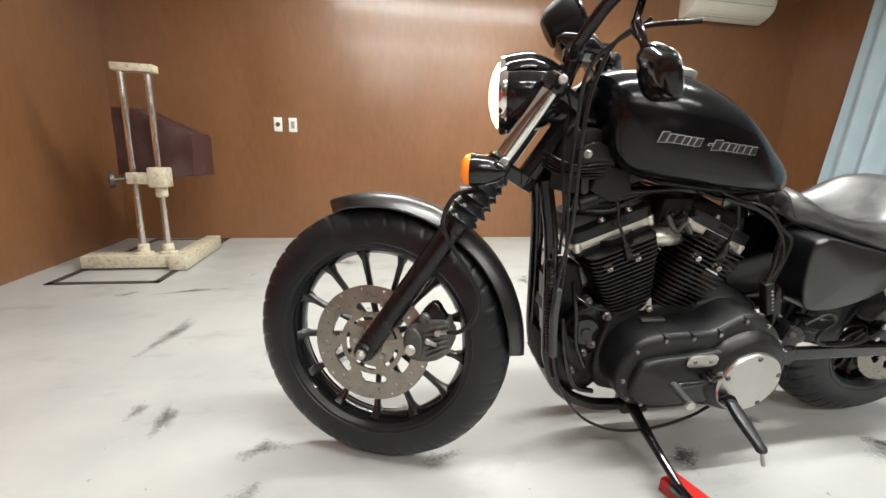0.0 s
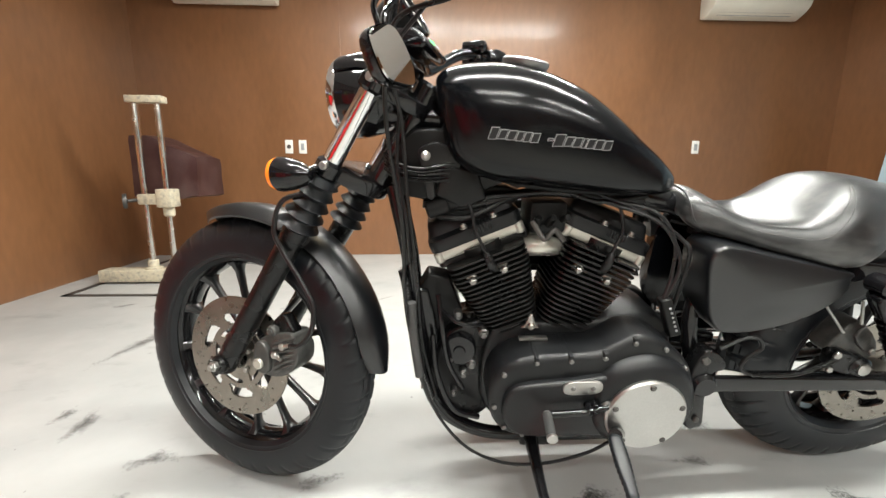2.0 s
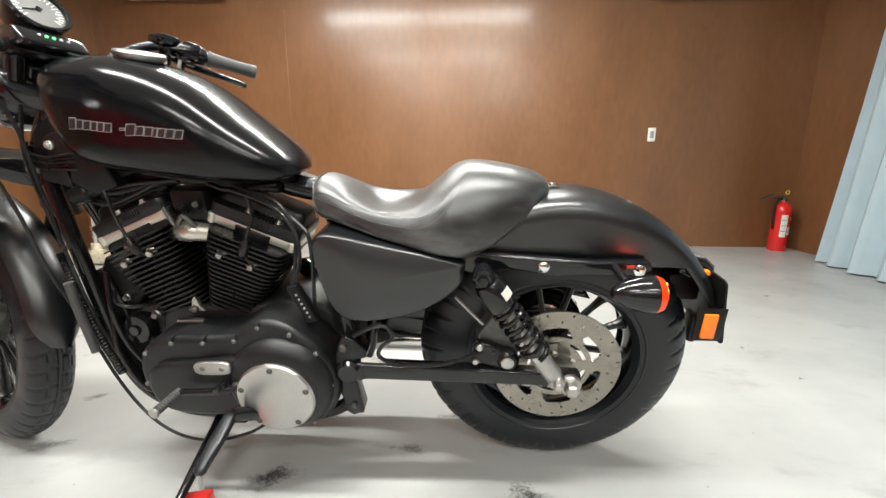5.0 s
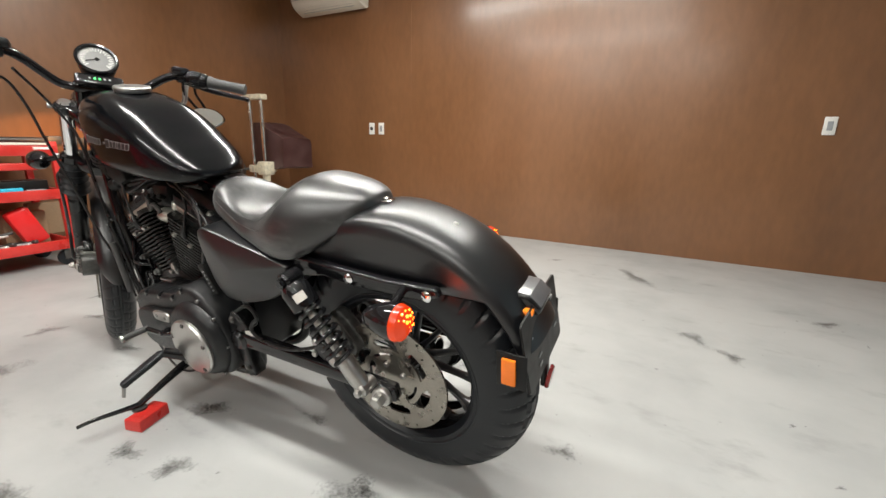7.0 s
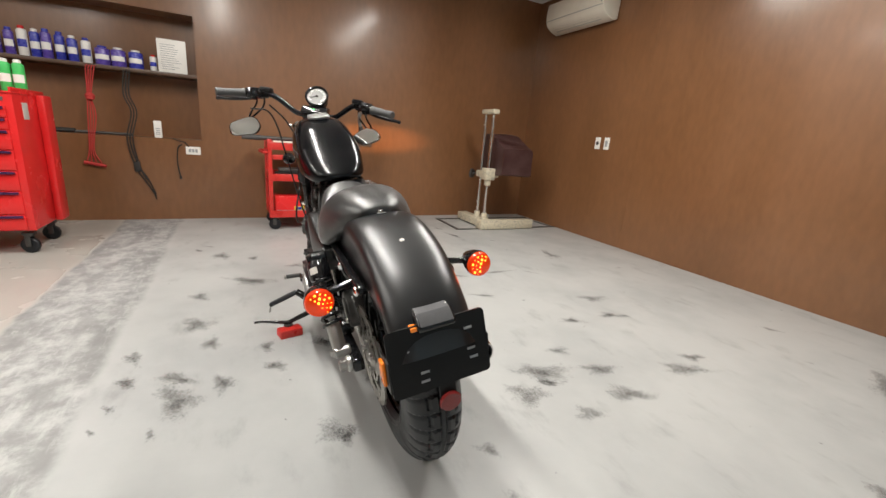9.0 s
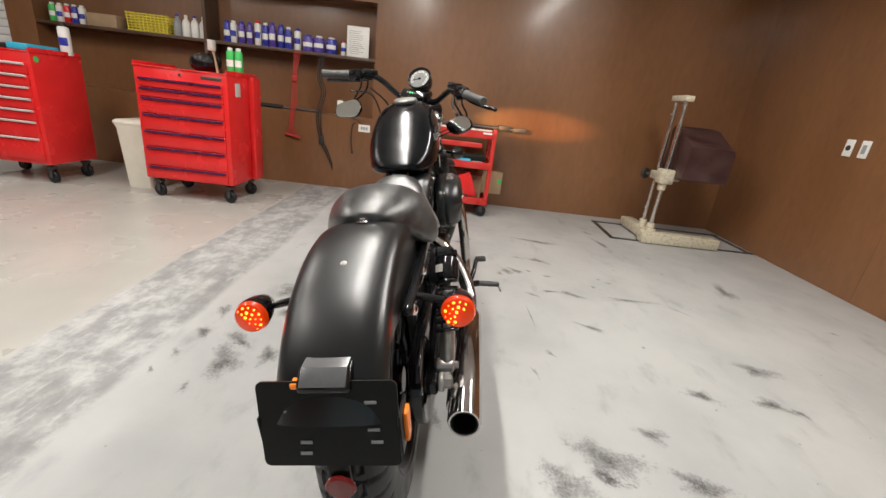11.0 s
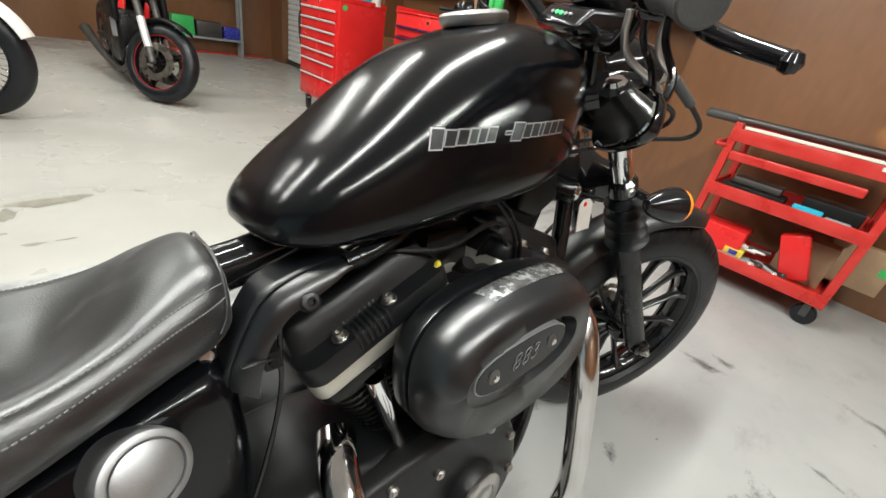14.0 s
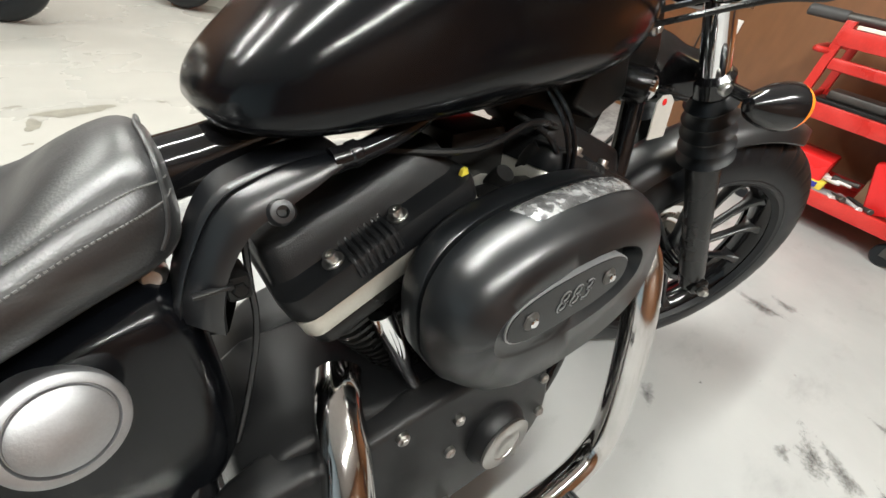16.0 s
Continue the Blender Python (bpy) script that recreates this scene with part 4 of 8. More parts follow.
loose("tool_case", (-1.60, -0.20, 0.473), (-1.47, 0.08, 0.530), M_PLASTIC, "black plastic tool case on the cart", "case")
loose("tool_case", (-1.62, -0.17, 0.531), (-1.50, 0.05, 0.566), M_DARKSTEEL, "grey tool case stacked on another", "case")
loose("socket_case", (-1.61, 0.14, 0.473), (-1.48, 0.37, 0.575), M_PLASTIC, "black socket set case on the cart", "case")
loose("cyan_box", (-1.475, 0.115, 0.473), (-1.450, 0.235, 0.535), M_CYAN, "cyan plastic box on the cart shelf", "box")
loose("grey_box", (-1.475, 0.245, 0.473), (-1.445, 0.345, 0.520), M_GREY, "grey plastic box on the cart shelf", "box")
loose("red_crate", (-1.66, -0.21, 0.138), (-1.48, 0.02, 0.310), M_RED, "red plastic crate on the bottom shelf", "crate", 0.012)
loose("parts_tray", (-1.56, -0.20, 0.138), (-1.470, 0.13, 0.180), M_GREY, "grey parts tray on the cart's bottom shelf", "tray", 0.004)
pbx = thing("parts_box", "yellow and blue printed box on the grey tray", "box")
q = bmesh.new()
box(q, (-1.535, -0.045, 0.181), (-1.475, 0.045, 0.216), 0.003)
part("carton_body", q, M_YELLOW, pbx)
q = bmesh.new()
box(q, (-1.4755, -0.020, 0.186), (-1.4735, 0.020, 0.210))
box(q, (-1.525, -0.025, 0.2155), (-1.490, 0.020, 0.2172))
part("printed_panel", q, M_BLUE, pbx, "blue printed panel")
for k, (y0, y1, mt_) in enumerate(((-0.04, 0.09, M_SILVER), (0.02, 0.13, M_WHITE), (0.06, 0.15, M_DARKSTEEL))):
    q = bmesh.new()
    rod(q, (-1.545 + 0.012 * k, y0, 0.222 + 0.010 * k), (-1.500 + 0.010 * k, y1, 0.234 + 0.014 * k), 0.010, 10)
    box(q, (-1.560 + 0.012 * k, y0 - 0.012, 0.206 + 0.010 * k), (-1.528 + 0.012 * k, y0 + 0.014, 0.236 + 0.010 * k), 0.005)
    single("hand_tool", q, mt_, "loose hand tool piled on the bottom shelf", "tool", "hand tools")
loose("carton", (-1.84, 0.16, 0.138), (-1.64, 0.38, 0.36), M_CARD, "cardboard carton on the bottom shelf", "carton", 0.004)
loose("red_case", (-1.60, 0.22, 0.150), (-1.52, 0.34, 0.380), M_RED, "red tool case leaning on the bottom shelf", "case", 0.014, Matrix.Translation((0.03, 0.0, 0.015)) @ Matrix.Translation((0, 0.25, 0.15)) @ Matrix.Rotation(radians(22), 4, "X") @ Matrix.Translation((0, -0.25, -0.15)))
for k in range(6):
    q = bmesh.new()
    yy = 0.0 + 0.035 * k
    rod(q, (-1.60, yy - 0.03, 0.150 + 0.004 * k), (-1.47, yy + 0.06, 0.165 + 0.012 * (k % 3)), 0.009, 10)
    rod(q, (-1.475, yy + 0.055, 0.163 + 0.012 * (k % 3)), (-1.452, yy + 0.070, 0.168 + 0.012 * (k % 3)), 0.014, 6)
    single("wrench", q, (M_CHROME, M_SILVER, M_DARKSTEEL)[k % 3], "loose metal wrench on the bottom shelf", "wrench", "wrenches")
fold = thing("folded_carton", "flattened brown carton with a green patch sticking out of the cart", "carton")
q = bmesh.new()
box(q, (-1.800, 0.330, 0.181), (-1.740, 0.590, 0.400), 0.004)
body_ = part("carton_body", q, M_CARD, fold)
q = bmesh.new()
box(q, (-1.7405, 0.545, 0.285), (-1.7385, 0.588, 0.325))
part("printed_patch", q, M_GREENCAN, body_, "green printed patch")
bar_ = thing("pry_bar", "long dark lever bar lying across the cart", "bar")
q = bmesh.new()
tube(q, [(-1.66, -0.43, 0.818), (-1.655, 0.0, 0.818), (-1.64, 0.40, 0.820), (-1.63, 0.66, 0.820)], 0.020, 14, 4)
part("shaft", q, M_DARKSTEEL, bar_)
q = bmesh.new()
rod(q, (-1.66, -0.46, 0.818), (-1.66, -0.30, 0.818), 0.024, 14)
part("grip", q, M_GRIP, bar_)
q = bmesh.new()
box(q, (-1.685, 0.46, 0.798), (-1.600, 0.56, 0.850), 0.008)
box(q, (-1.675, 0.60, 0.800), (-1.605, 0.72, 0.842), 0.006)
part("head", q, M_DARKSTEEL, bar_)
q = bmesh.new()
box(q, (-1.80, -0.10, 0.798), (-1.69, 0.42, 0.815), 0.004)
single("work_board", q, M_CARD, "brown board lying on the cart's top", "board", m=Matrix.Translation((0, 0, -0.007)))

# red wedge under the stand
q = bmesh.new()
slab(q, [(-0.030, 0), (0.030, 0), (0.027, 0.036), (-0.027, 0.036)], -0.050, 0.050, 0.003)
for k in (-1, 1):
    box(q, (-0.022, k * 0.030 - 0.008, 0.0355), (0.022, k * 0.030 + 0.008, 0.0375), 0.001)
single("stand_block", q, M_REDWORN, "red block under the side stand", "block", m=pose(0.710, -0.334, 0, 0, 0, 14))

# ---- the motorcycle: x to its rear, y to its right, z up; it leans on its stand, bars turned ----
LEAN, STEER, YAW = 9.67, -24.6, -2.0
BASE = pose(0, 0, 0.004, 0, 0, YAW) @ pose(0, 0, 0, LEAN)
AXIS = V(0.5, 0, 0.866)
TURN = Matrix.Translation((-0.117, 0, 0)) @ Matrix.Rotation(radians(STEER), 4, AXIS) @ Matrix.Translation((0.117, 0, 0))
WB, RF, RR = 1.519, 0.333, 0.324

bike = thing("motorcycle", "satin black cruiser motorcycle leaning on its side stand, lights on", "motorcycle", m=BASE)


def tyre(bm, R, half, depth, tread, seg=480):
    """A tyre about the y axis with grooves cut into its crown and a ridge on its wall."""
    prof = []
    for k in range(33):
        a = -PI * 0.5 + PI * k / 32
        prof.append((half * math.sin(a) * (1 - 0.06 * math.cos(a) ** 2), R - depth + depth * math.cos(a) ** 0.72 if math.cos(a) > 1e-6 else R - depth))
    wall_side = [(0.985, 1.06), (1.0, 1.075), (1.0, 1.10), (0.965, 1.12), (0.93, 1.19), (0.95, 1.20), (0.95, 1.215), (0.90, 1.235), (0.72, 1.32)]
    prof = [(-half * x, R - depth * d) for x, d in reversed(wall_side)] + prof + [(half * x, R - depth * d) for x, d in wall_side]
    loops = []
    for i in range(seg):
        a = i * 2 * PI / seg
        row = []
        for j, (v, r) in enumerate(prof):
            x = v / half
            if tread and abs(x) < 0.93 and r > R - depth * 0.75:
                ph = i % 12
                cut = abs(x) > 0.14 and ((ph + int(abs(x) * 7) + (6 if x > 0 else 0)) % 12) < 2
                cut = cut or 0.09 < abs(x) < 0.155
                cut = cut or (0.40 < abs(x) < 0.47 and ((ph + (3 if x > 0 else 9)) % 12) < 6)
                r -= tread if cut else 0
            row.append(V(r * math.cos(a), v, r * math.sin(a)))
        loops.append(row)
    loops.append(loops[0])
    vs = [[bm.verts.new(q) for q in r] for r in loops[:-1]]
    vs.append(vs[0])
    for a, b in zip(vs, vs[1:]):
        for j in range(len(a) - 1):
            bm.faces.new((a[j], a[j + 1], b[j + 1], b[j]))
    return bm


def spin(profile, m=Matrix(), seg=72):
    """A closed (radius, across) outline turned about the y axis."""
    bm = bmesh.new()
    vs = [[bm.verts.new(m @ V(r * math.cos(a), v, r * math.sin(a))) for r, v in profile] for a in [k * 2 * PI / seg for k in range(seg)]]
    n = len(profile)
    for i in range(seg):
        a, b = vs[i], vs[(i + 1) % seg]
        for j in range(n):
            bm.faces.new((a[j], a[(j + 1) % n], b[(j + 1) % n], b[j]))
    return bm


def brake_disc(v, outer=0.146, inner=0.068):
    """A drilled and slotted steel ring with real holes."""
    seg, rows, th = 180, 13, 0.0025
    rad = [inner + (outer - inner) * k / rows for k in range(rows + 1)]

    def hole(i, j):
        f = (i % 30) / 30.0
        if j == 11 and i % 12 in (3,):
            return True
        if j == 8 and i % 12 in (8,):
            return True
        return 2 <= j <= 5 and 0.06 + 0.05 * j < f < (0.80 if j in (3, 4) else 0.74) + 0.03 * j
    bm = bmesh.new()
    side = [[[bm.verts.new((r * math.cos(i * 2 * PI / seg), v + s * th, r * math.sin(i * 2 * PI / seg))) for r in rad] for i in range(seg)] for s in (-1, 1)]
    solid = lambda i, j: 0 <= j < rows and not hole(i % seg, j)
    for i in range(seg):
        k = (i + 1) % seg
        for j in range(rows):
            if not solid(i, j):
                continue
            for s, q in ((0, side[0]), (1, side[1])):
                f = (q[i][j], q[k][j], q[k][j + 1], q[i][j + 1])
                bm.faces.new(f if s else tuple(reversed(f)))
            for di, dj, e in ((0, -1, ((i, j), (k, j))), (0, 1, ((i, j + 1), (k, j + 1))), (-1, 0, ((i, j), (i, j + 1))), (1, 0, ((k, j), (k, j + 1)))):
                if not solid(i + di, j + dj):
                    (a, b), (c, d) = e
                    bm.faces.new((side[0][a][b], side[0][c][d], side[1][c][d], side[1][a][b]))
    return bm


def wheel(name, centre, R, half, depth, rim_r, disc_v, m, tread, label):
    """Cast black wheel: hub and rim, thirteen spokes, tyre, disc with carrier and bolts."""
    at = m @ Matrix.Translation(centre)
    rw = half * 0.62
    rim = spin([(rim_r + 0.010, -rw), (rim_r + 0.014, -rw + 0.008), (rim_r - 0.006, -rw * 0.5), (rim_r - 0.006, rw * 0.5), (rim_r + 0.014, rw - 0.008), (rim_r + 0.010, rw),
                (rim_r - 0.012, rw), (rim_r - 0.026, rw * 0.45), (rim_r - 0.028, 0), (rim_r - 0.026, -rw * 0.45), (rim_r - 0.012, -rw)])
    lathe(rim, [(0, -0.062), (0.030, -0.062), (0.036, -0.055), (0.034, 0), (0.036, 0.055), (0.030, 0.062), (0, 0.062)], pose(0, 0, 0, 90), 32)
    hub = part(name, rim, M_GLOSS, bike, label, at)
    part("tyre", tyre(bmesh.new(), R, half, depth, tread), M_RUBBER, hub, "black rubber tyre with a cut tread", sharp=30)
    sp = bmesh.new()
    ro = rim_r - 0.020
    rings(sp, [[V(r, y, z) for y, z in ((-w * 1.5, -w * 0.55), (-w * 0.9, -w), (w * 0.9, -w), (w * 1.5, -w * 0.55), (w * 1.5, w * 0.55), (w * 0.9, w), (-w * 0.9, w), (-w * 1.5, w * 0.55))] for r, w in ((0.030, 0.010), (0.07, 0.0065), (ro * 0.72, 0.0062), (ro - 0.025, 0.0075), (ro - 0.008, 0.012), (ro, 0.017))])
    spoke = as_mesh("spoke", sp, M_FENDER)
    for k in range(13):
        shared("spoke", spoke, hub, pose(0, 0, 0, 0, k * 360 / 13 + 7))
    if disc_v:
        part("brake_disc", brake_disc(disc_v), M_DISC, hub, "drilled steel brake disc")
        c = bmesh.new()
        lathe(c, [(0, 0), (0.058, 0), (0.060, 0.005), (0.034, 0.010), (0, 0.010)], pose(0, disc_v + 0.006, 0, 90), 40)
        for k in range(5):
            a = k * 2 * PI / 5
            d, n = V(math.cos(a), 0, math.sin(a)), V(-math.sin(a), 0, math.cos(a))
            rings(c, [[d * r + n * (w * s1 + sk) + V(0, disc_v + 0.003 * s2, 0) for s1, s2 in ((-1, -1), (1, -1), (1, 1), (-1, 1))] for r, w, sk in ((0.040, 0.018, 0), (0.062, 0.012, 0.006), (0.076, 0.014, 0.010))])
        part("disc_carrier", c, M_DISC, hub)
        sc = as_mesh("disc_bolt", rod(bmesh.new(), (0, 0, 0), (0, -0.010, 0), 0.0065, 8), M_ALLOY)
        for k in range(5):
            a = k * 2 * PI / 5 + 0.5
            shared("disc_bolt", sc, hub, pose(0.040 * math.cos(a), disc_v - 0.002, 0.040 * math.sin(a)))
    return hub


front = wheel("front_wheel", (0, 0, RF), RF, 0.050, 0.080, 0.243, -0.058, TURN, 0.0034, "black cast front wheel")
rear = wheel("rear_wheel", (WB, 0, RR), RR, 0.074, 0.105, 0.212, -0.092, Matrix(), 0.0060, "black cast rear wheel")
pulley = spin([(0.098, 0.088), (0.104, 0.092), (0.104, 0.118), (0.098, 0.122), (0.060, 0.116), (0.060, 0.094)])
part("belt_pulley", pulley, M_GLOSS, bike, m=Matrix.Translation((WB, 0, RR)))


# -- front end, turned with the bars --
FORK_V = 0.088


def fork_at(w, v=0.0, ahead=0.0):
    """A place on the fork's line at the height w."""
    return V((w - RF) * 0.612 - ahead, v, w)


for sd in (-1, 1):
    leg = bmesh.new()
    a, b = fork_at(0.312, sd * FORK_V), fork_at(0.700, sd * FORK_V)
    n = (b - a).length
    lathe(leg, [(0, 0), (0.020, 0.0), (0.026, 0.012), (0.026, 0.05), (0.0255, 0.30), (0.028, n - 0.05), (0.029, n), (0, n)], along(a, b), 28)
    rod(leg, fork_at(0.333, sd * 0.072), fork_at(0.333, sd * 0.122), 0.022, 20)
    lower = part("fork_leg", leg, M_FORK, bike, "matt black fork lower leg", TURN)
    nut = bmesh.new()
    rod(nut, fork_at(0.333, sd * 0.120), fork_at(0.333, sd * 0.134), 0.0125, 6)
    rod(nut, fork_at(0.333, sd * 0.130), fork_at(0.333, sd * 0.140), 0.007, 12)
    part("axle_nut", nut, M_ALLOY, lower)
    tb = bmesh.new()
    rod(tb, fork_at(0.66, sd * FORK_V), fork_at(0.955, sd * FORK_V), 0.0195, 28)
    part("fork_tube", tb, M_CHROME, bike, "bright steel fork tube", TURN)
    g = bmesh.new()
    a, b = fork_at(0.655, sd * FORK_V), fork_at(0.764, sd * FORK_V)
    n, prof = (b - a).length, []
    for k in range(5):
        z = n * k / 5
        wide = 0.043 - 0.0016 * k
        prof += [(0.028, z), (wide - 0.004, z + n * 0.055), (wide, z + n * 0.075), (wide - 0.003, z + n * 0.10), (0.029, z + n * 0.175)]
    lathe(g, [(0, 0)] + prof + [(0.026, n), (0, n)], along(a, b), 28)
    part("fork_gaiter", g, M_RUBBER, bike, "ribbed black rubber fork gaiter", TURN)

clamps = None
for w, hh in ((0.778, 0.016), (0.935, 0.014)):
    tr = bmesh.new()
    for sd in (-1, 1):
        rod(tr, fork_at(w - hh, sd * FORK_V), fork_at(w + hh, sd * FORK_V), 0.028, 24)
    c = fork_at(w)
    out = rounded([(-0.020, -0.10), (0.045, -0.075), (0.085, -0.03), (0.085, 0.03), (0.045, 0.075), (-0.020, 0.10), (-0.028, 0.05), (-0.022, 0), (-0.028, -0.05)], 3)
    m = Matrix.Translation(c) @ Matrix.Rotation(radians(30), 4, "Y")
    pl = bmesh.new()
    lo = [pl.verts.new((x, y, -hh)) for x, y in out]
    hi = [pl.verts.new((x, y, hh)) for x, y in out]
    pl.faces.new(lo)
    pl.faces.new(hi)
    for i in range(len(lo)):
        pl.faces.new((lo[i], lo[(i + 1) % len(lo)], hi[(i + 1) % len(lo)], hi[i]))
    bmesh.ops.recalc_face_normals(pl, faces=pl.faces)
    merge(tr, pl, 0.004, m)
    clamps = part("upper_clamp" if w > 0.9 else "lower_clamp", tr, M_GLOSS, bike, "gloss black triple clamp", TURN)
tr = bmesh.new()
rod(tr, fork_at(0.74, 0, -0.074), fork_at(0.95, 0, -0.074), 0.026, 20)
part("steering_stem", tr, M_GLOSS, bike, "", TURN)
for sd in (-1, 1):
    for w in (0.782, 0.937):
        bt = bmesh.new()
        c = fork_at(w, sd * 0.118, -0.012)
        rod(bt, c, c + V(0, sd * 0.012, 0), 0.0085, 10)
        part("pinch_bolt", bt, M_ALLOY, clamps)

# headlamp: a bucket with a rim, a lit lens and a short brow
hl = Matrix.Translation((0.268, 0, 0.928)) @ Matrix.Rotation(radians(-92), 4, "Y")
bk = bmesh.new()
lathe(bk, [(0, -0.128), (0.028, -0.127), (0.052, -0.112), (0.070, -0.080), (0.079, -0.040), (0.081, -0.012), (0.079, 0.0), (0.070, -0.004), (0, -0.010)], hl, 44)
lamp_shell = part("headlamp", bk, M_GLOSS, bike, "gloss black round headlamp, lit", TURN)
rim = bmesh.new()
lathe(rim, [(0.072, -0.004), (0.080, -0.010), (0.0835, -0.003), (0.082, 0.008), (0.075, 0.010), (0.072, 0.004)], hl, 48, True)
part("trim_ring", rim, M_CHROME, lamp_shell)
ls = bmesh.new()
lathe(ls, [(0.074, 0.0), (0.0735, 0.006), (0.066, 0.017), (0.048, 0.027), (0.025, 0.033), (0, 0.035)], hl, 40)
part("lens", ls, M_HEADLAMP, lamp_shell, "glowing clear headlamp lens")
br = bmesh.new()
rows = []
for k in range(11):
    t = k / 10
    x = 0.262 + 0.126 * t
    top = float(np.interp(t, (0, 0.12, 0.42, 0.75, 1), (1.005, 1.009, 1.013, 1.001, 0.982)))
    wide, drop = 0.074 * (1 - 0.45 * t * t), 0.044 * (1 - 0.2 * t)
    rows.append([V(x + 0.012 * q * q * (1 - t), wide * math.sin(q * PI / 2), top - drop * (1 - math.cos(q * PI / 2))) for q in [j / 6 for j in range(-6, 7)]])
rows2 = [[p + V(0, 0, 0.004) for p in r] for r in rows]
rings(br, [r + list(reversed(q)) for r, q in zip(rows, rows2)])
part("visor", br, M_GLOSS, lamp_shell, "gloss black headlamp visor")
bl = bmesh.new()
slab(bl, [(0.355, 0.965), (0.380, 0.992), (0.412, 0.968), (0.400, 0.940), (0.370, 0.940)], -0.030, 0.030, 0.006)
part("headlamp_bracket", bl, M_GLOSS, lamp_shell)

# handlebar, grips, controls, levers
half = [(0.400, 0, 1.000), (0.400, 0.06, 1.000), (0.405, 0.10, 1.008), (0.440, 0.160, 1.052), (0.468, 0.195, 1.068), (0.500, 0.235, 1.066), (0.528, 0.275, 1.059), (0.584, 0.368, 1.047)]
hb = bmesh.new()
tube(hb, [(x, -y, z) for x, y, z in reversed(half)] + half[1:], 0.0127, 14, 4)
bar = part("handlebar", hb, M_GLOSS, bike, "gloss black low handlebar", TURN)
rs = bmesh.new()
for sd in (-1, 1):
    rod(rs, (0.385, sd * 0.045, 0.935), (0.400, sd * 0.045, 0.995), 0.017, 18)
box(rs, (0.380, -0.065, 0.983), (0.420, 0.065, 1.018), 0.008)
part("riser_clamp", rs, M_GLOSS, bar, "gloss black bar clamp")
for sd in (-1, 1):
    gr = bmesh.new()
    a, b = V(0.532, sd * 0.282, 1.0580), V(0.590, sd * 0.381, 1.0450)
    n = (b - a).length
    prof = [(0, 0), (0.0195, 0), (0.0200, 0.004), (0.0180, 0.010)]
    for k in range(24):
        z = 0.012 + (n - 0.020) * k / 24
        rr = 0.0176 - 0.0014 * math.sin(PI * k / 24)
        prof += [(rr, z), (rr, z + n / 44), (rr - 0.0004, z + n / 38), (rr - 0.0004, z + n / 30)]
    lathe(gr, prof + [(0.0180, n - 0.006), (0.0180, n - 0.002), (0.0160, n), (0, n)], along(a, b), 28)
    part("grip", gr, M_GRIP, bar, "grey-black rubber grip")
    cb = bmesh.new()
    cm = along((0.500, sd * 0.232, 1.066), (0.532, sd * 0.282, 1.0580))
    lathe(cb, [(0, -0.006), (0.018, -0.006), (0.023, 0.002), (0.024, 0.012), (0.0225, 0.014), (0.0225, 0.016), (0.024, 0.018), (0.024, 0.046), (0.020, 0.056), (0, 0.056)], cm, 26)
    box(cb, (-0.026, -0.018, 0.004), (0.030, 0.024, 0.042), 0.008, cm)
    box(cb, (-0.012, -0.030, 0.012), (0.014, -0.016, 0.034), 0.004, cm)
    part("switch_housing", cb, M_GLOSS, bar, "black switch housing")
    mc = bmesh.new()
    box(mc, (0.448, sd * 0.208 - 0.026, 1.070), (0.506, sd * 0.208 + 0.026, 1.096), 0.009)
    box(mc, (0.462, sd * 0.214 - 0.016, 1.048), (0.494, sd * 0.214 + 0.016, 1.074), 0.006)
    part("lever_clamp", mc, M_GLOSS if sd > 0 else M_PLASTIC, bar)
    lv = bmesh.new()
    tube(lv, [(0.452, sd * 0.215, 1.060), (0.462, sd * 0.250, 1.050), (0.488, sd * 0.300, 1.036), (0.505, sd * 0.345, 1.028), (0.512, sd * 0.405, 1.022)], [0.011, 0.0105, 0.0095, 0.0085, 0.0075], 12, 5)
    lathe(lv, [(0, -0.009), (0.006, -0.007), (0.009, 0), (0.006, 0.007), (0, 0.009)], pose(0.512, sd * 0.408, 1.021), 12)
    part("lever", lv, M_GLOSS, bar, "gloss black hand lever")
    ms = bmesh.new()
    for dy in (0.0, 0.034):
        tube(ms, [(0.484, sd * (0.214 + dy), 1.052), (0.478, sd * (0.218 + dy), 1.018), (0.470, sd * (0.244 + dy * 0.9), 0.985), (0.480, sd * (0.268 + dy * 0.4), 0.958), (0.484, sd * 0.276, 0.938)], 0.0042, 8, 5)
    part("mirror_stem", ms, M_GLOSS, bar)
    # the mirror head hangs below the bar, facing back
    mh = Matrix.Translation((0.500, -0.283 if sd < 0 else 0.262, 0.918 if sd < 0 else 0.936)) @ pose(0, 0, 0, 0, -19, 1 if sd < 0 else -22)
    sh = [(-0.070, -0.002), (-0.062, 0.022), (-0.030, 0.036), (0.020, 0.040), (0.052, 0.028), (0.068, 0.004), (0.062, -0.024), (0.035, -0.040), (-0.020, -0.042), (-0.056, -0.030)]
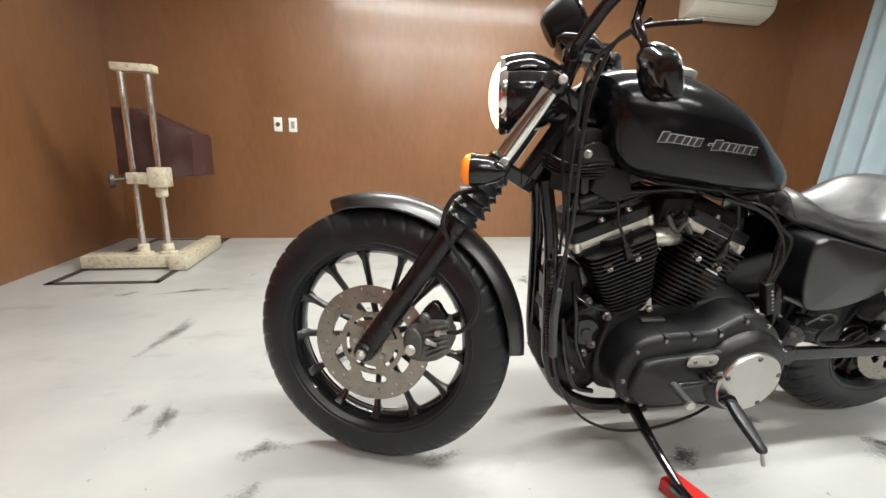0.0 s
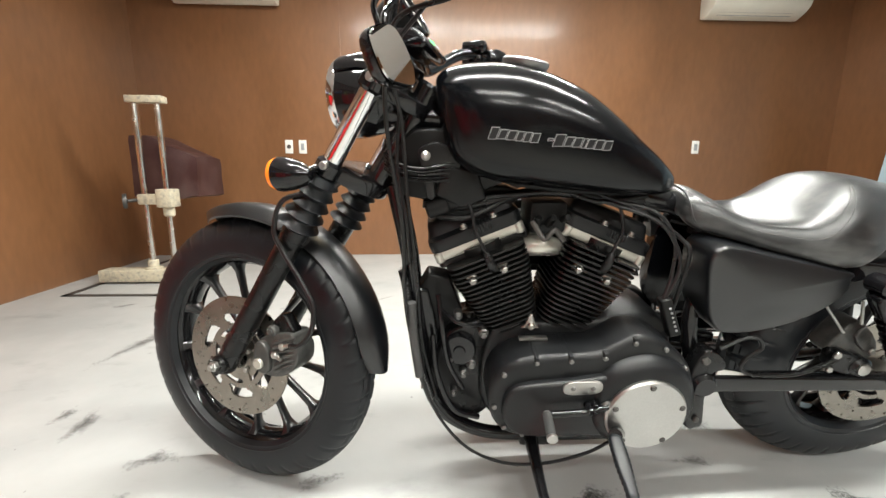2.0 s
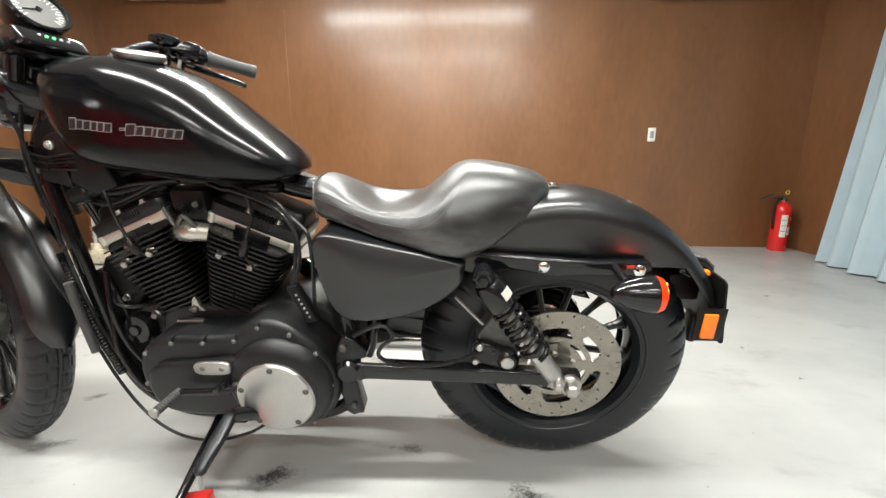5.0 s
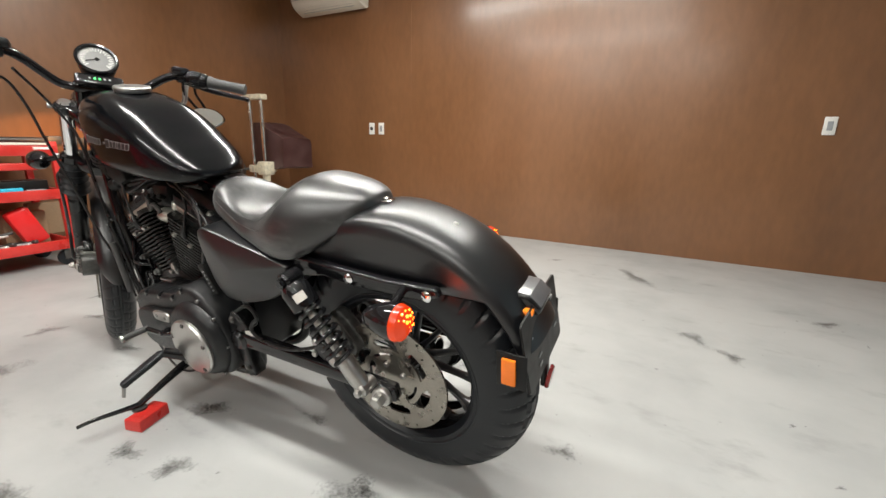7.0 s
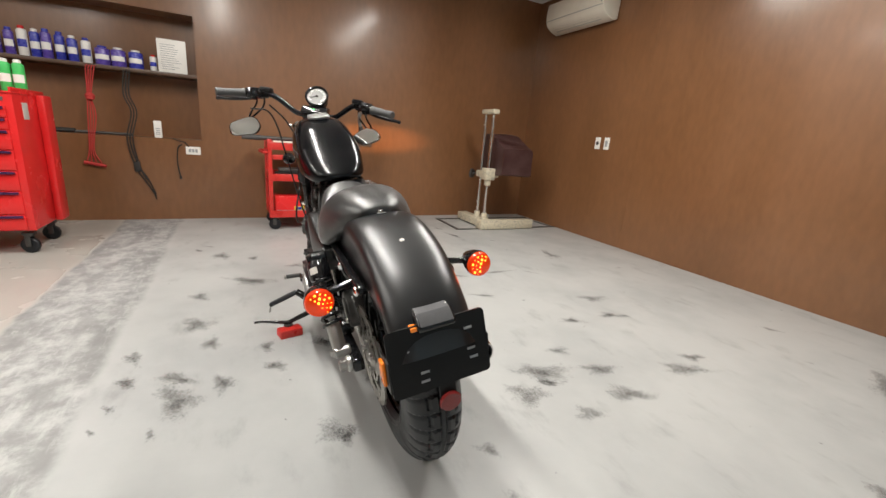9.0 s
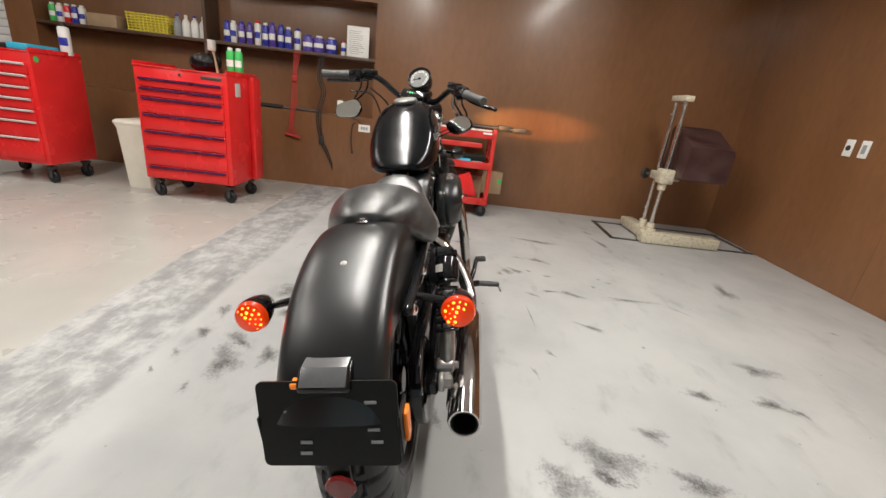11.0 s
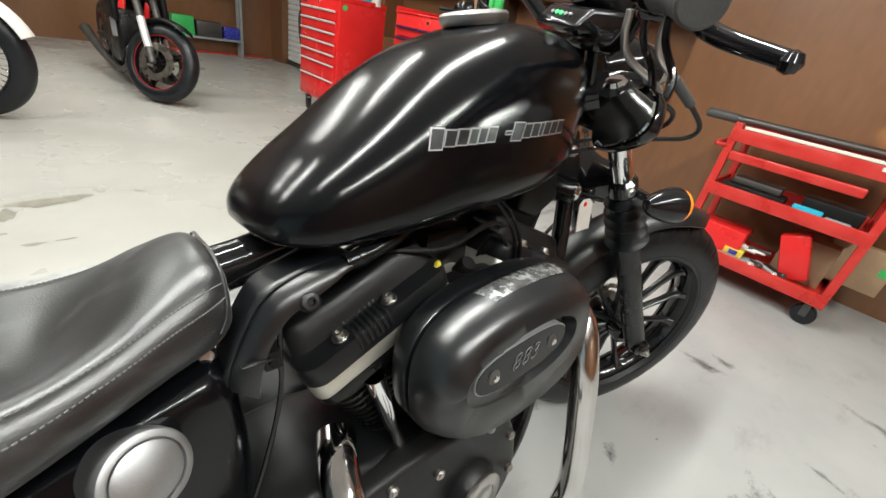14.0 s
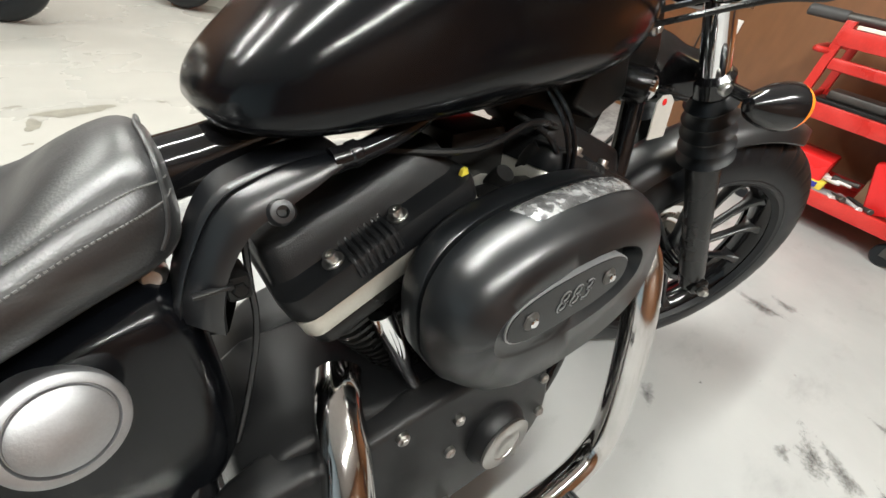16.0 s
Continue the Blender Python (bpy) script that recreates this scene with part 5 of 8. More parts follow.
    if sd > 0:
        sh = [(-0.0674, -0.0066), (-0.0292, 0.0277), (0.0015, 0.0393), (0.0431, 0.0349), (0.0703, 0.0109), (0.0616, -0.0105), (0.0220, -0.0339), (-0.0129, -0.0421), (-0.0425, -0.0330), (-0.0641, -0.0181)]
        sh = rounded([(x, z) for x, z in sh], 4)
    else:
        sh = rounded([(-0.076, -0.0075), (-0.049, 0.014), (0.004, 0.038), (0.036, 0.036), (0.058, 0.008), (0.055, -0.018), (0.036, -0.039), (-0.018, -0.051), (-0.055, -0.0545), (-0.071, -0.039)], 4)
    hd = bmesh.new()
    rings(hd, [[V(d, x * s, z * s) for x, z in sh] for d, s in ((0.004, 0.975), (0.0055, 1.0), (0.0, 1.012), (-0.006, 0.97), (-0.012, 0.84), (-0.017, 0.5), (-0.018, 0.1))])
    head = part("mirror", hd, M_GLOSS, bike, "gloss black teardrop mirror below the bar", TURN @ mh)
    gl = bmesh.new()
    rings(gl, [[V(0.0066, x * 0.95, z * 0.95) for x, z in sh], [V(0.0086, x * 0.93, z * 0.93) for x, z in sh]])
    part("mirror_glass", gl, M_MIRROR, head, "silvered mirror glass")

# speedometer on its bridge
sm = Matrix.Translation((0.395, 0, 1.086)) @ Matrix.Rotation(radians(58), 4, "Y")
sp = bmesh.new()
lathe(sp, [(0, -0.062), (0.030, -0.060), (0.044, -0.045), (0.051, -0.010), (0.054, 0.002), (0.052, 0.010), (0.046, 0.010), (0.045, 0.003), (0, 0.002)], sm, 40)
gauge = part("speedometer", sp, M_PLASTIC, bike, "round black speedometer with a pale dial", TURN)
dl = bmesh.new()
lathe(dl, [(0, 0.0035), (0.0445, 0.0035), (0.0445, 0.005), (0, 0.005)], sm, 40)
part("dial", dl, M_DIAL, gauge, "pale grey speedometer dial")
tk = bmesh.new()
for k in range(25):
    a = radians(-130 + k * 260 / 24)
    box(tk, (-0.0008, 0.033 if k % 2 else 0.029, 0.005), (0.0008, 0.041, 0.0058), 0, sm @ Matrix.Rotation(a + PI / 2, 4, "Z"))
part("tick_marks", tk, M_WHITE, gauge)
nd = bmesh.new()
box(nd, (-0.0012, -0.008, 0.006), (0.0012, 0.030, 0.007), 0, sm @ Matrix.Rotation(radians(200), 4, "Z"))
lathe(nd, [(0, 0.005), (0.005, 0.005), (0.005, 0.009), (0, 0.009)], sm, 14)
part("needle", nd, M_GLOSS, gauge)
rg = bmesh.new()
lathe(rg, [(0.046, 0.006), (0.054, 0.004), (0.055, 0.010), (0.052, 0.014), (0.047, 0.013)], sm, 40, True)
part("bezel", rg, M_GLOSS, gauge, "gloss black gauge bezel")
bd = bmesh.new()
slab(bd, [(0.375, 1.045), (0.435, 1.040), (0.462, 1.012), (0.450, 1.000), (0.385, 1.010), (0.36, 1.03)], -0.060, 0.060, 0.010)
bridge = part("gauge_bridge", bd, M_GLOSS, gauge, "gloss black indicator bridge")
for k, mt_ in enumerate((M_GREY, M_GREEN, M_GREEN, M_GREY, M_GREY)):
    iv = bmesh.new()
    lathe(iv, [(0, 0), (0.0034, 0), (0.0026, 0.0024), (0, 0.0024)], Matrix.Translation((0.449, (k - 2) * 0.012, 1.027)) @ Matrix.Rotation(radians(45), 4, "Y"), 10)
    part("indicator_lamp", iv, mt_, gauge)


def signal(name, c, facing, lens_mat, stalk_to, m, label, leds, size=1.0):
    """A bullet turn signal: shell, lens, and a stalk."""
    d = 1 if facing > 0 else -1
    base = Matrix.Translation(c) @ Matrix.Rotation(radians(90 * d), 4, "Y") @ Matrix.Scale(size, 4)
    sh = bmesh.new()
    lathe(sh, [(0, -0.062), (0.010, -0.060), (0.022, -0.045), (0.031, -0.020), (0.035, 0.002), (0.035, 0.012), (0.032, 0.012), (0, 0.006)], base, 32)
    body = part(name, sh, M_GLOSS, bike, label, m)
    ln = bmesh.new()
    lathe(ln, [(0, 0.008), (0.0335, 0.008), (0.0345, 0.014), (0.031, 0.024), (0.020, 0.031), (0, 0.034)], base, 32)
    part("lens", ln, lens_mat, body, "coloured lamp lens")
    st = bmesh.new()
    a = V(*c) + V(-0.020 * d, 0, 0)
    tube(st, [tuple(a), tuple((a + Vector(stalk_to)) / 2), stalk_to], 0.0085, 12, 4)
    part("stalk", st, M_GLOSS, body)
    if leds:
        dm = as_mesh("led", lathe(bmesh.new(), [(0, 0), (0.0032, 0), (0.0026, 0.002), (0, 0.003)], Matrix(), 8), M_LED)
        for r, cnt in ((0.007, 4), (0.0165, 9), (0.0255, 13)):
            for k in range(cnt):
                q = k * 2 * PI / cnt + r * 60
                if 0.62 * math.cos(q) + 0.78 * math.sin(q) * math.copysign(1, c[1]) > 0.30:
                    continue
                h = float(np.interp(r, (0, 0.020, 0.031, 0.0345), (0.034, 0.031, 0.024, 0.014))) - 0.0004
                shared("led", dm, body, base @ pose(r * math.cos(q), r * math.sin(q), h) @ Matrix.Scale(0.72 + 0.34 * math.sin(q * 7 + r * 300), 4))


for sd in (-1, 1):
    signal("front_turn_signal", (0.240, sd * 0.172, 0.772 + 0.010 * sd), -1, M_AMBER, (0.268, sd * 0.104, 0.780), TURN, "black bullet turn signal with an amber rim lens", False, 0.90)
    signal("rear_turn_signal", (1.632, sd * 0.212, 0.578), 1, M_REDLENS, (1.600, sd * 0.110, 0.595), None, "black bullet rear signal lit red", True)
for sd, lit in SIGNAL_LAMPS:
    lit.matrix_world = bike.matrix_basis @ Matrix.Translation((1.676, sd * 0.196, 0.578))

# front fender
fd = bmesh.new()
rows, inner_rows = [], []
for k in range(29):
    a = radians(113 - k * 112.5 / 28)
    wide = 0.056 * (1 - 0.72 * max(0, (4 - k) / 4) ** 2 - 0.62 * max(0, (k - 24) / 4) ** 2.2)
    row = []
    for j in range(13):
        t = -1 + j / 6
        R_ = 0.366 - 0.030 * abs(t) ** 3
        row.append(V(R_ * math.cos(a), wide * t if abs(t) < 1 else wide * t * 0.99, RF + R_ * math.sin(a)))
    rows.append(row)
    inner_rows.append([V((p.x) * 0.988, p.y * 0.95, RF + (p.z - RF) * 0.988) for p in row])
rings(fd, [r + list(reversed(q)) for r, q in zip(rows, inner_rows)])
part("front_fender", fd, M_FENDER, bike, "short satin black front fender", TURN)

# front brake caliper
cp = bmesh.new()
slab(cp, rounded([(0.094, 0.393), (0.112, 0.410), (0.150, 0.425), (0.188, 0.428), (0.196, 0.408), (0.204, 0.394), (0.201, 0.361), (0.172, 0.333), (0.133, 0.324), (0.104, 0.332), (0.091, 0.360)], 3), -0.100, -0.040, 0.006)
slab(cp, rounded([(0.096, 0.364), (0.102, 0.398), (0.120, 0.404), (0.136, 0.384), (0.138, 0.344), (0.122, 0.332), (0.104, 0.340)], 3), -0.112, -0.096, 0.004)
cal = part("front_caliper", cp, M_CALIPER, bike, "dark grey cast brake caliper", TURN)
q = bmesh.new()
slab(q, rounded([(0.112, 0.404), (0.136, 0.452), (0.160, 0.466), (0.176, 0.446), (0.188, 0.426), (0.150, 0.420)], 2), -0.090, -0.060, 0.005)
part("caliper_bracket", q, M_FORK, cal)
q = bmesh.new()
rod(q, (0.138, -0.088, 0.428), (0.138, -0.104, 0.428), 0.013, 16)
rod(q, (0.138, -0.100, 0.428), (0.138, -0.108, 0.428), 0.008, 6)
part("bracket_bolt", q, M_CALIPER, cal)
for k in range(6):
    q = bmesh.new()
    tube(q, [(0.138 + 0.002 * k, -0.099, 0.401 - 0.0125 * k), (0.166 + 0.001 * k, -0.104, 0.412 - 0.0120 * k), (0.196, -0.097, 0.420 - 0.0115 * k)], 0.0038, 8, 4)
    part("caliper_rib", q, M_CALIPER, cal)
q = bmesh.new()
lathe(q, [(0, 0.006), (0.010, 0.006), (0.0125, 0.003), (0.0125, -0.01), (0, -0.01)], along((0.112, -0.112, 0.355), (0.112, -0.2, 0.355)), 24)
part("caliper_pin", q, M_BAND, cal, "pale round pin cap")
for (x, z), (x2, z2) in (((0.152, 0.380), (0.172, 0.374)), ((0.172, 0.402), (0.198, 0.410))):
    q = bmesh.new()
    rod(q, (x, -0.108, z), (x2, -0.112, z2), 0.0052, 12)
    rod(q, (x, -0.096, z), (x, -0.114, z), 0.0085, 6)
    part("hose_fitting", q, M_ALLOY, cal, "bright hose fitting")
bh = bmesh.new()
tube(bh, [(0.194, -0.112, 0.409), (0.222, -0.116, 0.416), (0.252, -0.118, 0.450), (0.256, -0.118, 0.505), (0.228, -0.120, 0.555), (0.190, -0.124, 0.610), (0.172, -0.128, 0.655), (0.200, -0.130, 0.715), (0.270, -0.095, 0.735), (0.310, -0.06, 0.770)], 0.0050, 8, 6)
part("brake_hose", bh, M_CABLE, cal)

# -- tank --
TANK = [  # along, top, bottom, half width
    (0.460, 0.906, 0.868, 0.030), (0.464, 0.944, 0.832, 0.068), (0.474, 0.967, 0.807, 0.089), (0.495, 0.982, 0.789, 0.104), (0.535, 0.991, 0.776, 0.117), (0.595, 0.992, 0.767, 0.126),
    (0.650, 0.982, 0.761, 0.129), (0.700, 0.965, 0.755, 0.129), (0.750, 0.941, 0.751, 0.129), (0.800, 0.906, 0.748, 0.127), (0.850, 0.865, 0.746, 0.117), (0.888, 0.836, 0.745, 0.106),
    (0.911, 0.817, 0.746, 0.095), (0.928, 0.802, 0.749, 0.082), (0.940, 0.789, 0.753, 0.066), (0.947, 0.779, 0.758, 0.046), (0.951, 0.771, 0.763, 0.024)]


def tank_section(u, top, bot, hw, n=40):
    mid = bot + 0.34 * (top - bot)
    out = []
    for k in range(n):
        a = k * 2 * PI / n
        c, s = math.cos(a), math.sin(a)
        e = 2.9 if s > 0 else 3.6
        v = hw * math.copysign(abs(c) ** (2 / e), c)
        w = mid + ((top - mid) if s > 0 else (mid - bot)) * math.copysign(abs(s) ** (2 / e), s)
        nose = min(1.0, max(0.0, (0.60 - u) / 0.11))
        out.append(V(u + nose * (0.90 - w) * 0.22, v, w))
    return out


def resample(rows, n):
    q = np.array(rows)
    path = smooth_path([V(*r[:3]) for r in rows], n)
    extra = smooth_path([V(r[3], 0, 0) for r in rows], n)
    return [(p.x, p.y, p.z, max(0.004, e.x)) for p, e in zip(path, extra)]


tk = bmesh.new()
rings(tk, [tank_section(*r) for r in resample(TANK, 4)])
tank = part("fuel_tank", tk, M_PAINT, bike, "satin black peanut fuel tank", sharp=60)
cap = bmesh.new()
lathe(cap, [(0, -0.004), (0.043, -0.004), (0.046, 0.002), (0.046, 0.008), (0.043, 0.0115), (0.030, 0.0130), (0.012, 0.0140), (0, 0.0140)], Matrix.Translation((0.632, 0, 0.988)) @ Matrix.Rotation(radians(9), 4, "Y"), 40)
part("filler_cap", cap, M_FILLER, tank, "satin silver filler cap")


def tank_side(u, w):
    """How far out the tank's flank stands at (u, w)."""
    rows = resample(TANK, 4)
    r = [np.interp(u, [q[0] for q in rows], [q[k] for q in rows]) for k in (1, 2, 3)]
    top, bot, hw = r
    mid = bot + 0.34 * (top - bot)
    t = (w - mid) / ((top - mid) if w > mid else (mid - bot))
    e = 2.9 if w > mid else 3.6
    return hw * max(0.0, 1 - abs(t) ** e) ** (1 / e)


# maker's badge as plain slanted bars
def badge(sd):
    """Fifteen slanted bars of uneven width, each a silver outline round a black core."""
    wide = (1.05, 1.0, 1.05, 0.85, 0.85, 1.0, 0.0, 0.75, 1.3, 1.0, 1.05, 0.55, 1.0, 1.05, 1.05)
    total, at = sum(wide) + 0.9, 0.0
    for i, share in enumerate(wide):
        step = share if share else 0.9
        f = at / total
        at += step
        if not share:
            continue
        span = 0.224 * step / total
        u0 = 0.551 + 0.224 * f if sd < 0 else 0.801 - 0.224 * f - span
        tall = 0.0108 if i in (0, 8) else (0.0026 if i == 7 else 0.0086)
        wc = 0.8685 - 0.0215 * (u0 - 0.551) / 0.224 if sd < 0 else 0.8680 - 0.0125 * (u0 - 0.577) / 0.224
        for name, mt_, grow, lift in (("badge_bar", M_LOGO, 0.0, 0.0010), ("badge_fill", M_LOGO_DARK, -0.0014, 0.0016)):
            q = []
            for du, dw in ((0.0, -1), (span * 0.93, -1), (span * 0.93, 1), (0.0, 1)):
                w = wc + dw * (tall + grow)
                q.append((u0 + du + (grow * (-1 if du == 0 else 1)) - sd * 0.30 * dw * tall, w))
            bar_ = bmesh.new()
            rings(bar_, [[V(u, sd * (tank_side(u, w) + off), w) for u, w in q] for off in (lift - 0.004, lift)])
            part(name, bar_, mt_, tank)


badge(-1)
badge(1)

# -- seat --
SEAT = [  # along, crown, rim, half width
    (0.978, 0.734, 0.712, 0.048), (0.984, 0.746, 0.700, 0.070), (1.002, 0.752, 0.690, 0.084), (1.038, 0.737, 0.682, 0.097), (1.080, 0.708, 0.670, 0.109), (1.130, 0.687, 0.657, 0.124), (1.190, 0.700, 0.644, 0.137),
    (1.235, 0.734, 0.634, 0.147), (1.275, 0.768, 0.628, 0.151), (1.310, 0.781, 0.628, 0.147), (1.355, 0.779, 0.646, 0.134), (1.405, 0.770, 0.678, 0.110), (1.445, 0.760, 0.704, 0.082), (1.472, 0.746, 0.720, 0.052), (1.480, 0.733, 0.722, 0.028)]


def seat_top(crown, rim, hw, t, dish):
    w = crown - (crown - rim) * abs(t) ** 2.3
    return w + dish * 0.018 * (math.exp(-((abs(t) - 0.62) / 0.22) ** 2) - math.exp(-(t / 0.35) ** 2) * 0.6)


st_rows = resample(SEAT, 4)
st = bmesh.new()
loops = []
for u, crown, rim, hw in st_rows:
    dish = math.exp(-((u - 1.14) / 0.075) ** 2)
    row = [V(u, hw * math.sin(PI / 2 * t) * (1.0 if abs(t) < 0.99 else 1.0), seat_top(crown, rim, hw, t, dish)) for t in [k / 12 for k in range(-12, 13)]]
    row += [V(u, hw * 0.985, rim - 0.010), V(u, hw * 0.90, rim - 0.016), V(u, hw * 0.5, rim - 0.006), V(u, 0, rim - 0.004), V(u, -hw * 0.5, rim - 0.006), V(u, -hw * 0.90, rim - 0.016), V(u, -hw * 0.985, rim - 0.010)]
    loops.append(row)
rings(st, loops)
seat = part("seat", st, M_SEAT, bike, "worn black leather solo seat with stitched seams", sharp=70)
def seam_at(u, t0):
    return t0 * math.sqrt(max(0.0, 1 - max(0.0, (u - 1.20) / 0.115) ** 2))


for t0 in (0.68, 0.82):
    for sd in (-1, 1):
        sw = bmesh.new()
        for i in range(2, len(st_rows) - 1):
            if st_rows[i + 1][0] > 1.20 + 0.115 * (1.0 if t0 > 0.7 else 0.9):
                break
            for f in (0, 0.34, 0.67):
                pts = []
                for g in (f, f + 0.2):
                    r = [p + (q - p) * g for p, q in zip(st_rows[i], st_rows[i + 1])]
                    dish = math.exp(-((r[0] - 1.14) / 0.075) ** 2)
                    ts = seam_at(r[0], t0)
                    pts.append(V(r[0], sd * r[3] * math.sin(PI / 2 * ts), seat_top(r[1], r[2], r[3], ts, dish) + 0.0008))
                tube(sw, pts, 0.0008, 4, 0)
        part("stitching", sw, M_STITCH, seat, "grey double stitching")
for sd in (-1, 1):
    welt = bmesh.new()
    tube(welt, [(0.987, 0, 0.7515), (0.985, sd * 0.030, 0.7480), (0.984, sd * 0.054, 0.7370), (0.985, sd * 0.069, 0.7180), (0.989, sd * 0.076, 0.7000), (0.996, sd * 0.080, 0.6880)], 0.0017, 8, 5)
    part("seat_welt", welt, M_SEAT, seat)
nt_ = bmesh.new()
box(nt_, (1.462, -0.013, 0.726), (1.506, 0.013, 0.730), 0.0015)
rod(nt_, (1.490, 0, 0.722), (1.490, 0, 0.736), 0.007, 12)
part("seat_tab", nt_, M_CHROME, bike, "chrome seat fixing tab with a screw")

# -- rear fender, struts, tail --
rf = bmesh.new()
outer, inside = [], []
for k in range(37):
    a = radians(150 - k * 124 / 36)
    R_ = 0.392 + 0.010 * math.exp(-((math.degrees(a) - 95) / 25) ** 2) - 0.012 * max(0, (60 - math.degrees(a)) / 35)
    deep = min(0.150, max(0.030, R_ - 0.262 / max(0.2, math.sin(a))))
    half_w = 0.099
    row = []
    for j in range(17):
        t = -1 + j / 8
        if abs(t) <= 0.72:
            x = t / 0.72
            r, v = R_ - 0.034 * abs(x) ** 2.4, half_w * math.sin(x * PI / 2) ** 1 * 0.985
        else:
            y = (abs(t) - 0.72) / 0.28
            r, v = R_ - 0.034 - (deep - 0.030) * y, math.copysign(half_w * (0.985 + 0.015 * y), t)
        row.append(V(WB + r * math.cos(a), v, RR + r * math.sin(a)))
    outer.append(row)
    inside.append([V(WB + (p.x - WB) * 0.988, p.y * 0.965, RR + (p.z - RR) * 0.988) for p in row])
rings(rf, [r + list(reversed(q)) for r, q in zip(outer, inside)])
fender = part("rear_fender", rf, M_FENDER, bike, "bobbed satin black rear fender", sharp=50)
fb = bmesh.new()
lathe(fb, [(0, -0.004), (0.0078, -0.004), (0.0078, 0.002), (0.005, 0.005), (0, 0.006)], Matrix.Translation((1.659, 0, 0.690)) @ Matrix.Rotation(radians(21), 4, "Y"), 16)
part("fender_bolt", fb, M_ALLOY, fender, "alloy dome bolt")
for sd in (-1, 1):
    sx = bmesh.new()
    slab(sx, [(1.265, 0.585), (1.290, 0.622), (1.400, 0.612), (1.560, 0.602), (1.672, 0.604), (1.680, 0.586), (1.640, 0.572), (1.480, 0.570), (1.390, 0.582), (1.330, 0.570)], sd * 0.104, sd * 0.126, 0.006)
    strut = part("fender_strut", sx, M_GLOSS, bike, "gloss black fender strut")
    for x, z in ((1.462, 0.590), (1.652, 0.586)):
        q = bmesh.new()
        lathe(q, [(0, 0), (0.0125, 0), (0.012, 0.004), (0.007, 0.008), (0, 0.009)], along((x, sd * 0.124, z), (x, sd * 0.140, z)), 18)
        part("strut_bolt", q, M_CHROME, strut, "chrome strut bolt")

tl = bmesh.new()
slab(tl, [(1.772, 0.545), (1.790, 0.582), (1.828, 0.578), (1.852, 0.556), (1.850, 0.542), (1.800, 0.532)], -0.044, 0.044, 0.007)
tail = part("tail_lamp", tl, M_GLOSS, bike, "small black tail lamp above the plate carrier")
tn = bmesh.new()
slab(tn, [(1.7925, 0.5835), (1.8285, 0.5800), (1.8520, 0.5585), (1.8490, 0.5565), (1.8270, 0.5765), (1.7930, 0.5800)], -0.038, 0.038, 0.001)
part("lens", tn, M_SMOKE, tail, "smoked grey tail lamp lens")
tw = bmesh.new()
box(tw, (1.806, -0.058, 0.545), (1.840, -0.042, 0.556), 0.003)
part("plate_light", tw, M_AMBER, tail, "small amber plate lamp")
pm = Matrix.Translation((1.846, 0.0, 0.482)) @ Matrix.Rotation(radians(-9), 4, "Y")
pb = bmesh.new()
outline = [(-0.107, -0.074), (0.107, -0.074), (0.113, -0.071), (0.116, -0.065), (0.116, 0.068), (0.113, 0.074), (0.107, 0.077), (-0.107, 0.077), (-0.113, 0.074), (-0.116, 0.068), (-0.116, -0.065), (-0.113, -0.071)]
lo = [V(-0.002, y, z) for y, z in outline]
hi = [V(0.002, y, z) for y, z in outline]
rings(pb, [[pm @ p for p in lo], [pm @ p for p in hi]])
box(pb, (1.765, -0.030, 0.47), (1.838, 0.030, 0.535), 0.006)
box(pb, (1.848, -0.012, 0.350), (1.858, 0.026, 0.42), 0.003)
plate = part("plate_carrier", pb, M_PLASTIC, bike, "empty black number plate carrier")
for y, z in ((-0.062, 0.024), (0.072, 0.040), (0.074, -0.008), (0.078, -0.030), (-0.040, -0.030), (-0.042, -0.050)):
    sl = bmesh.new()
    box(sl, (0.0025, y - 0.010, z - 0.003), (0.0040, y + 0.010, z + 0.003), 0.001, pm)
    part("mounting_slot", sl, M_GREY, plate)
sr = bmesh.new()
box(sr, (1.802, -0.127, 0.430), (1.830, -0.119, 0.488), 0.003, None)
part("side_reflector", sr, M_REFLECT, plate, "amber side reflector")
sr = bmesh.new()
box(sr, (1.802, 0.119, 0.430), (1.830, 0.127, 0.488), 0.003, None)
part("side_reflector", sr, M_REFLECT, plate, "amber side reflector")
for sd in (-1, 1):
    arm = bmesh.new()
    box(arm, (1.790, sd * 0.1165 - 0.0025, 0.420), (1.850, sd * 0.1165 + 0.0025, 0.498), 0.002)
    part("reflector_tab", arm, M_PLASTIC, plate)
rr_ = bmesh.new()
lathe(rr_, [(0, 0), (0.026, 0), (0.027, 0.004), (0.024, 0.008), (0, 0.009)], Matrix.Translation((1.860, 0.008, 0.366)) @ Matrix.Rotation(radians(98), 4, "Y"), 24)
part("rear_reflector", rr_, M_REDREF, plate, "dark red round reflector")

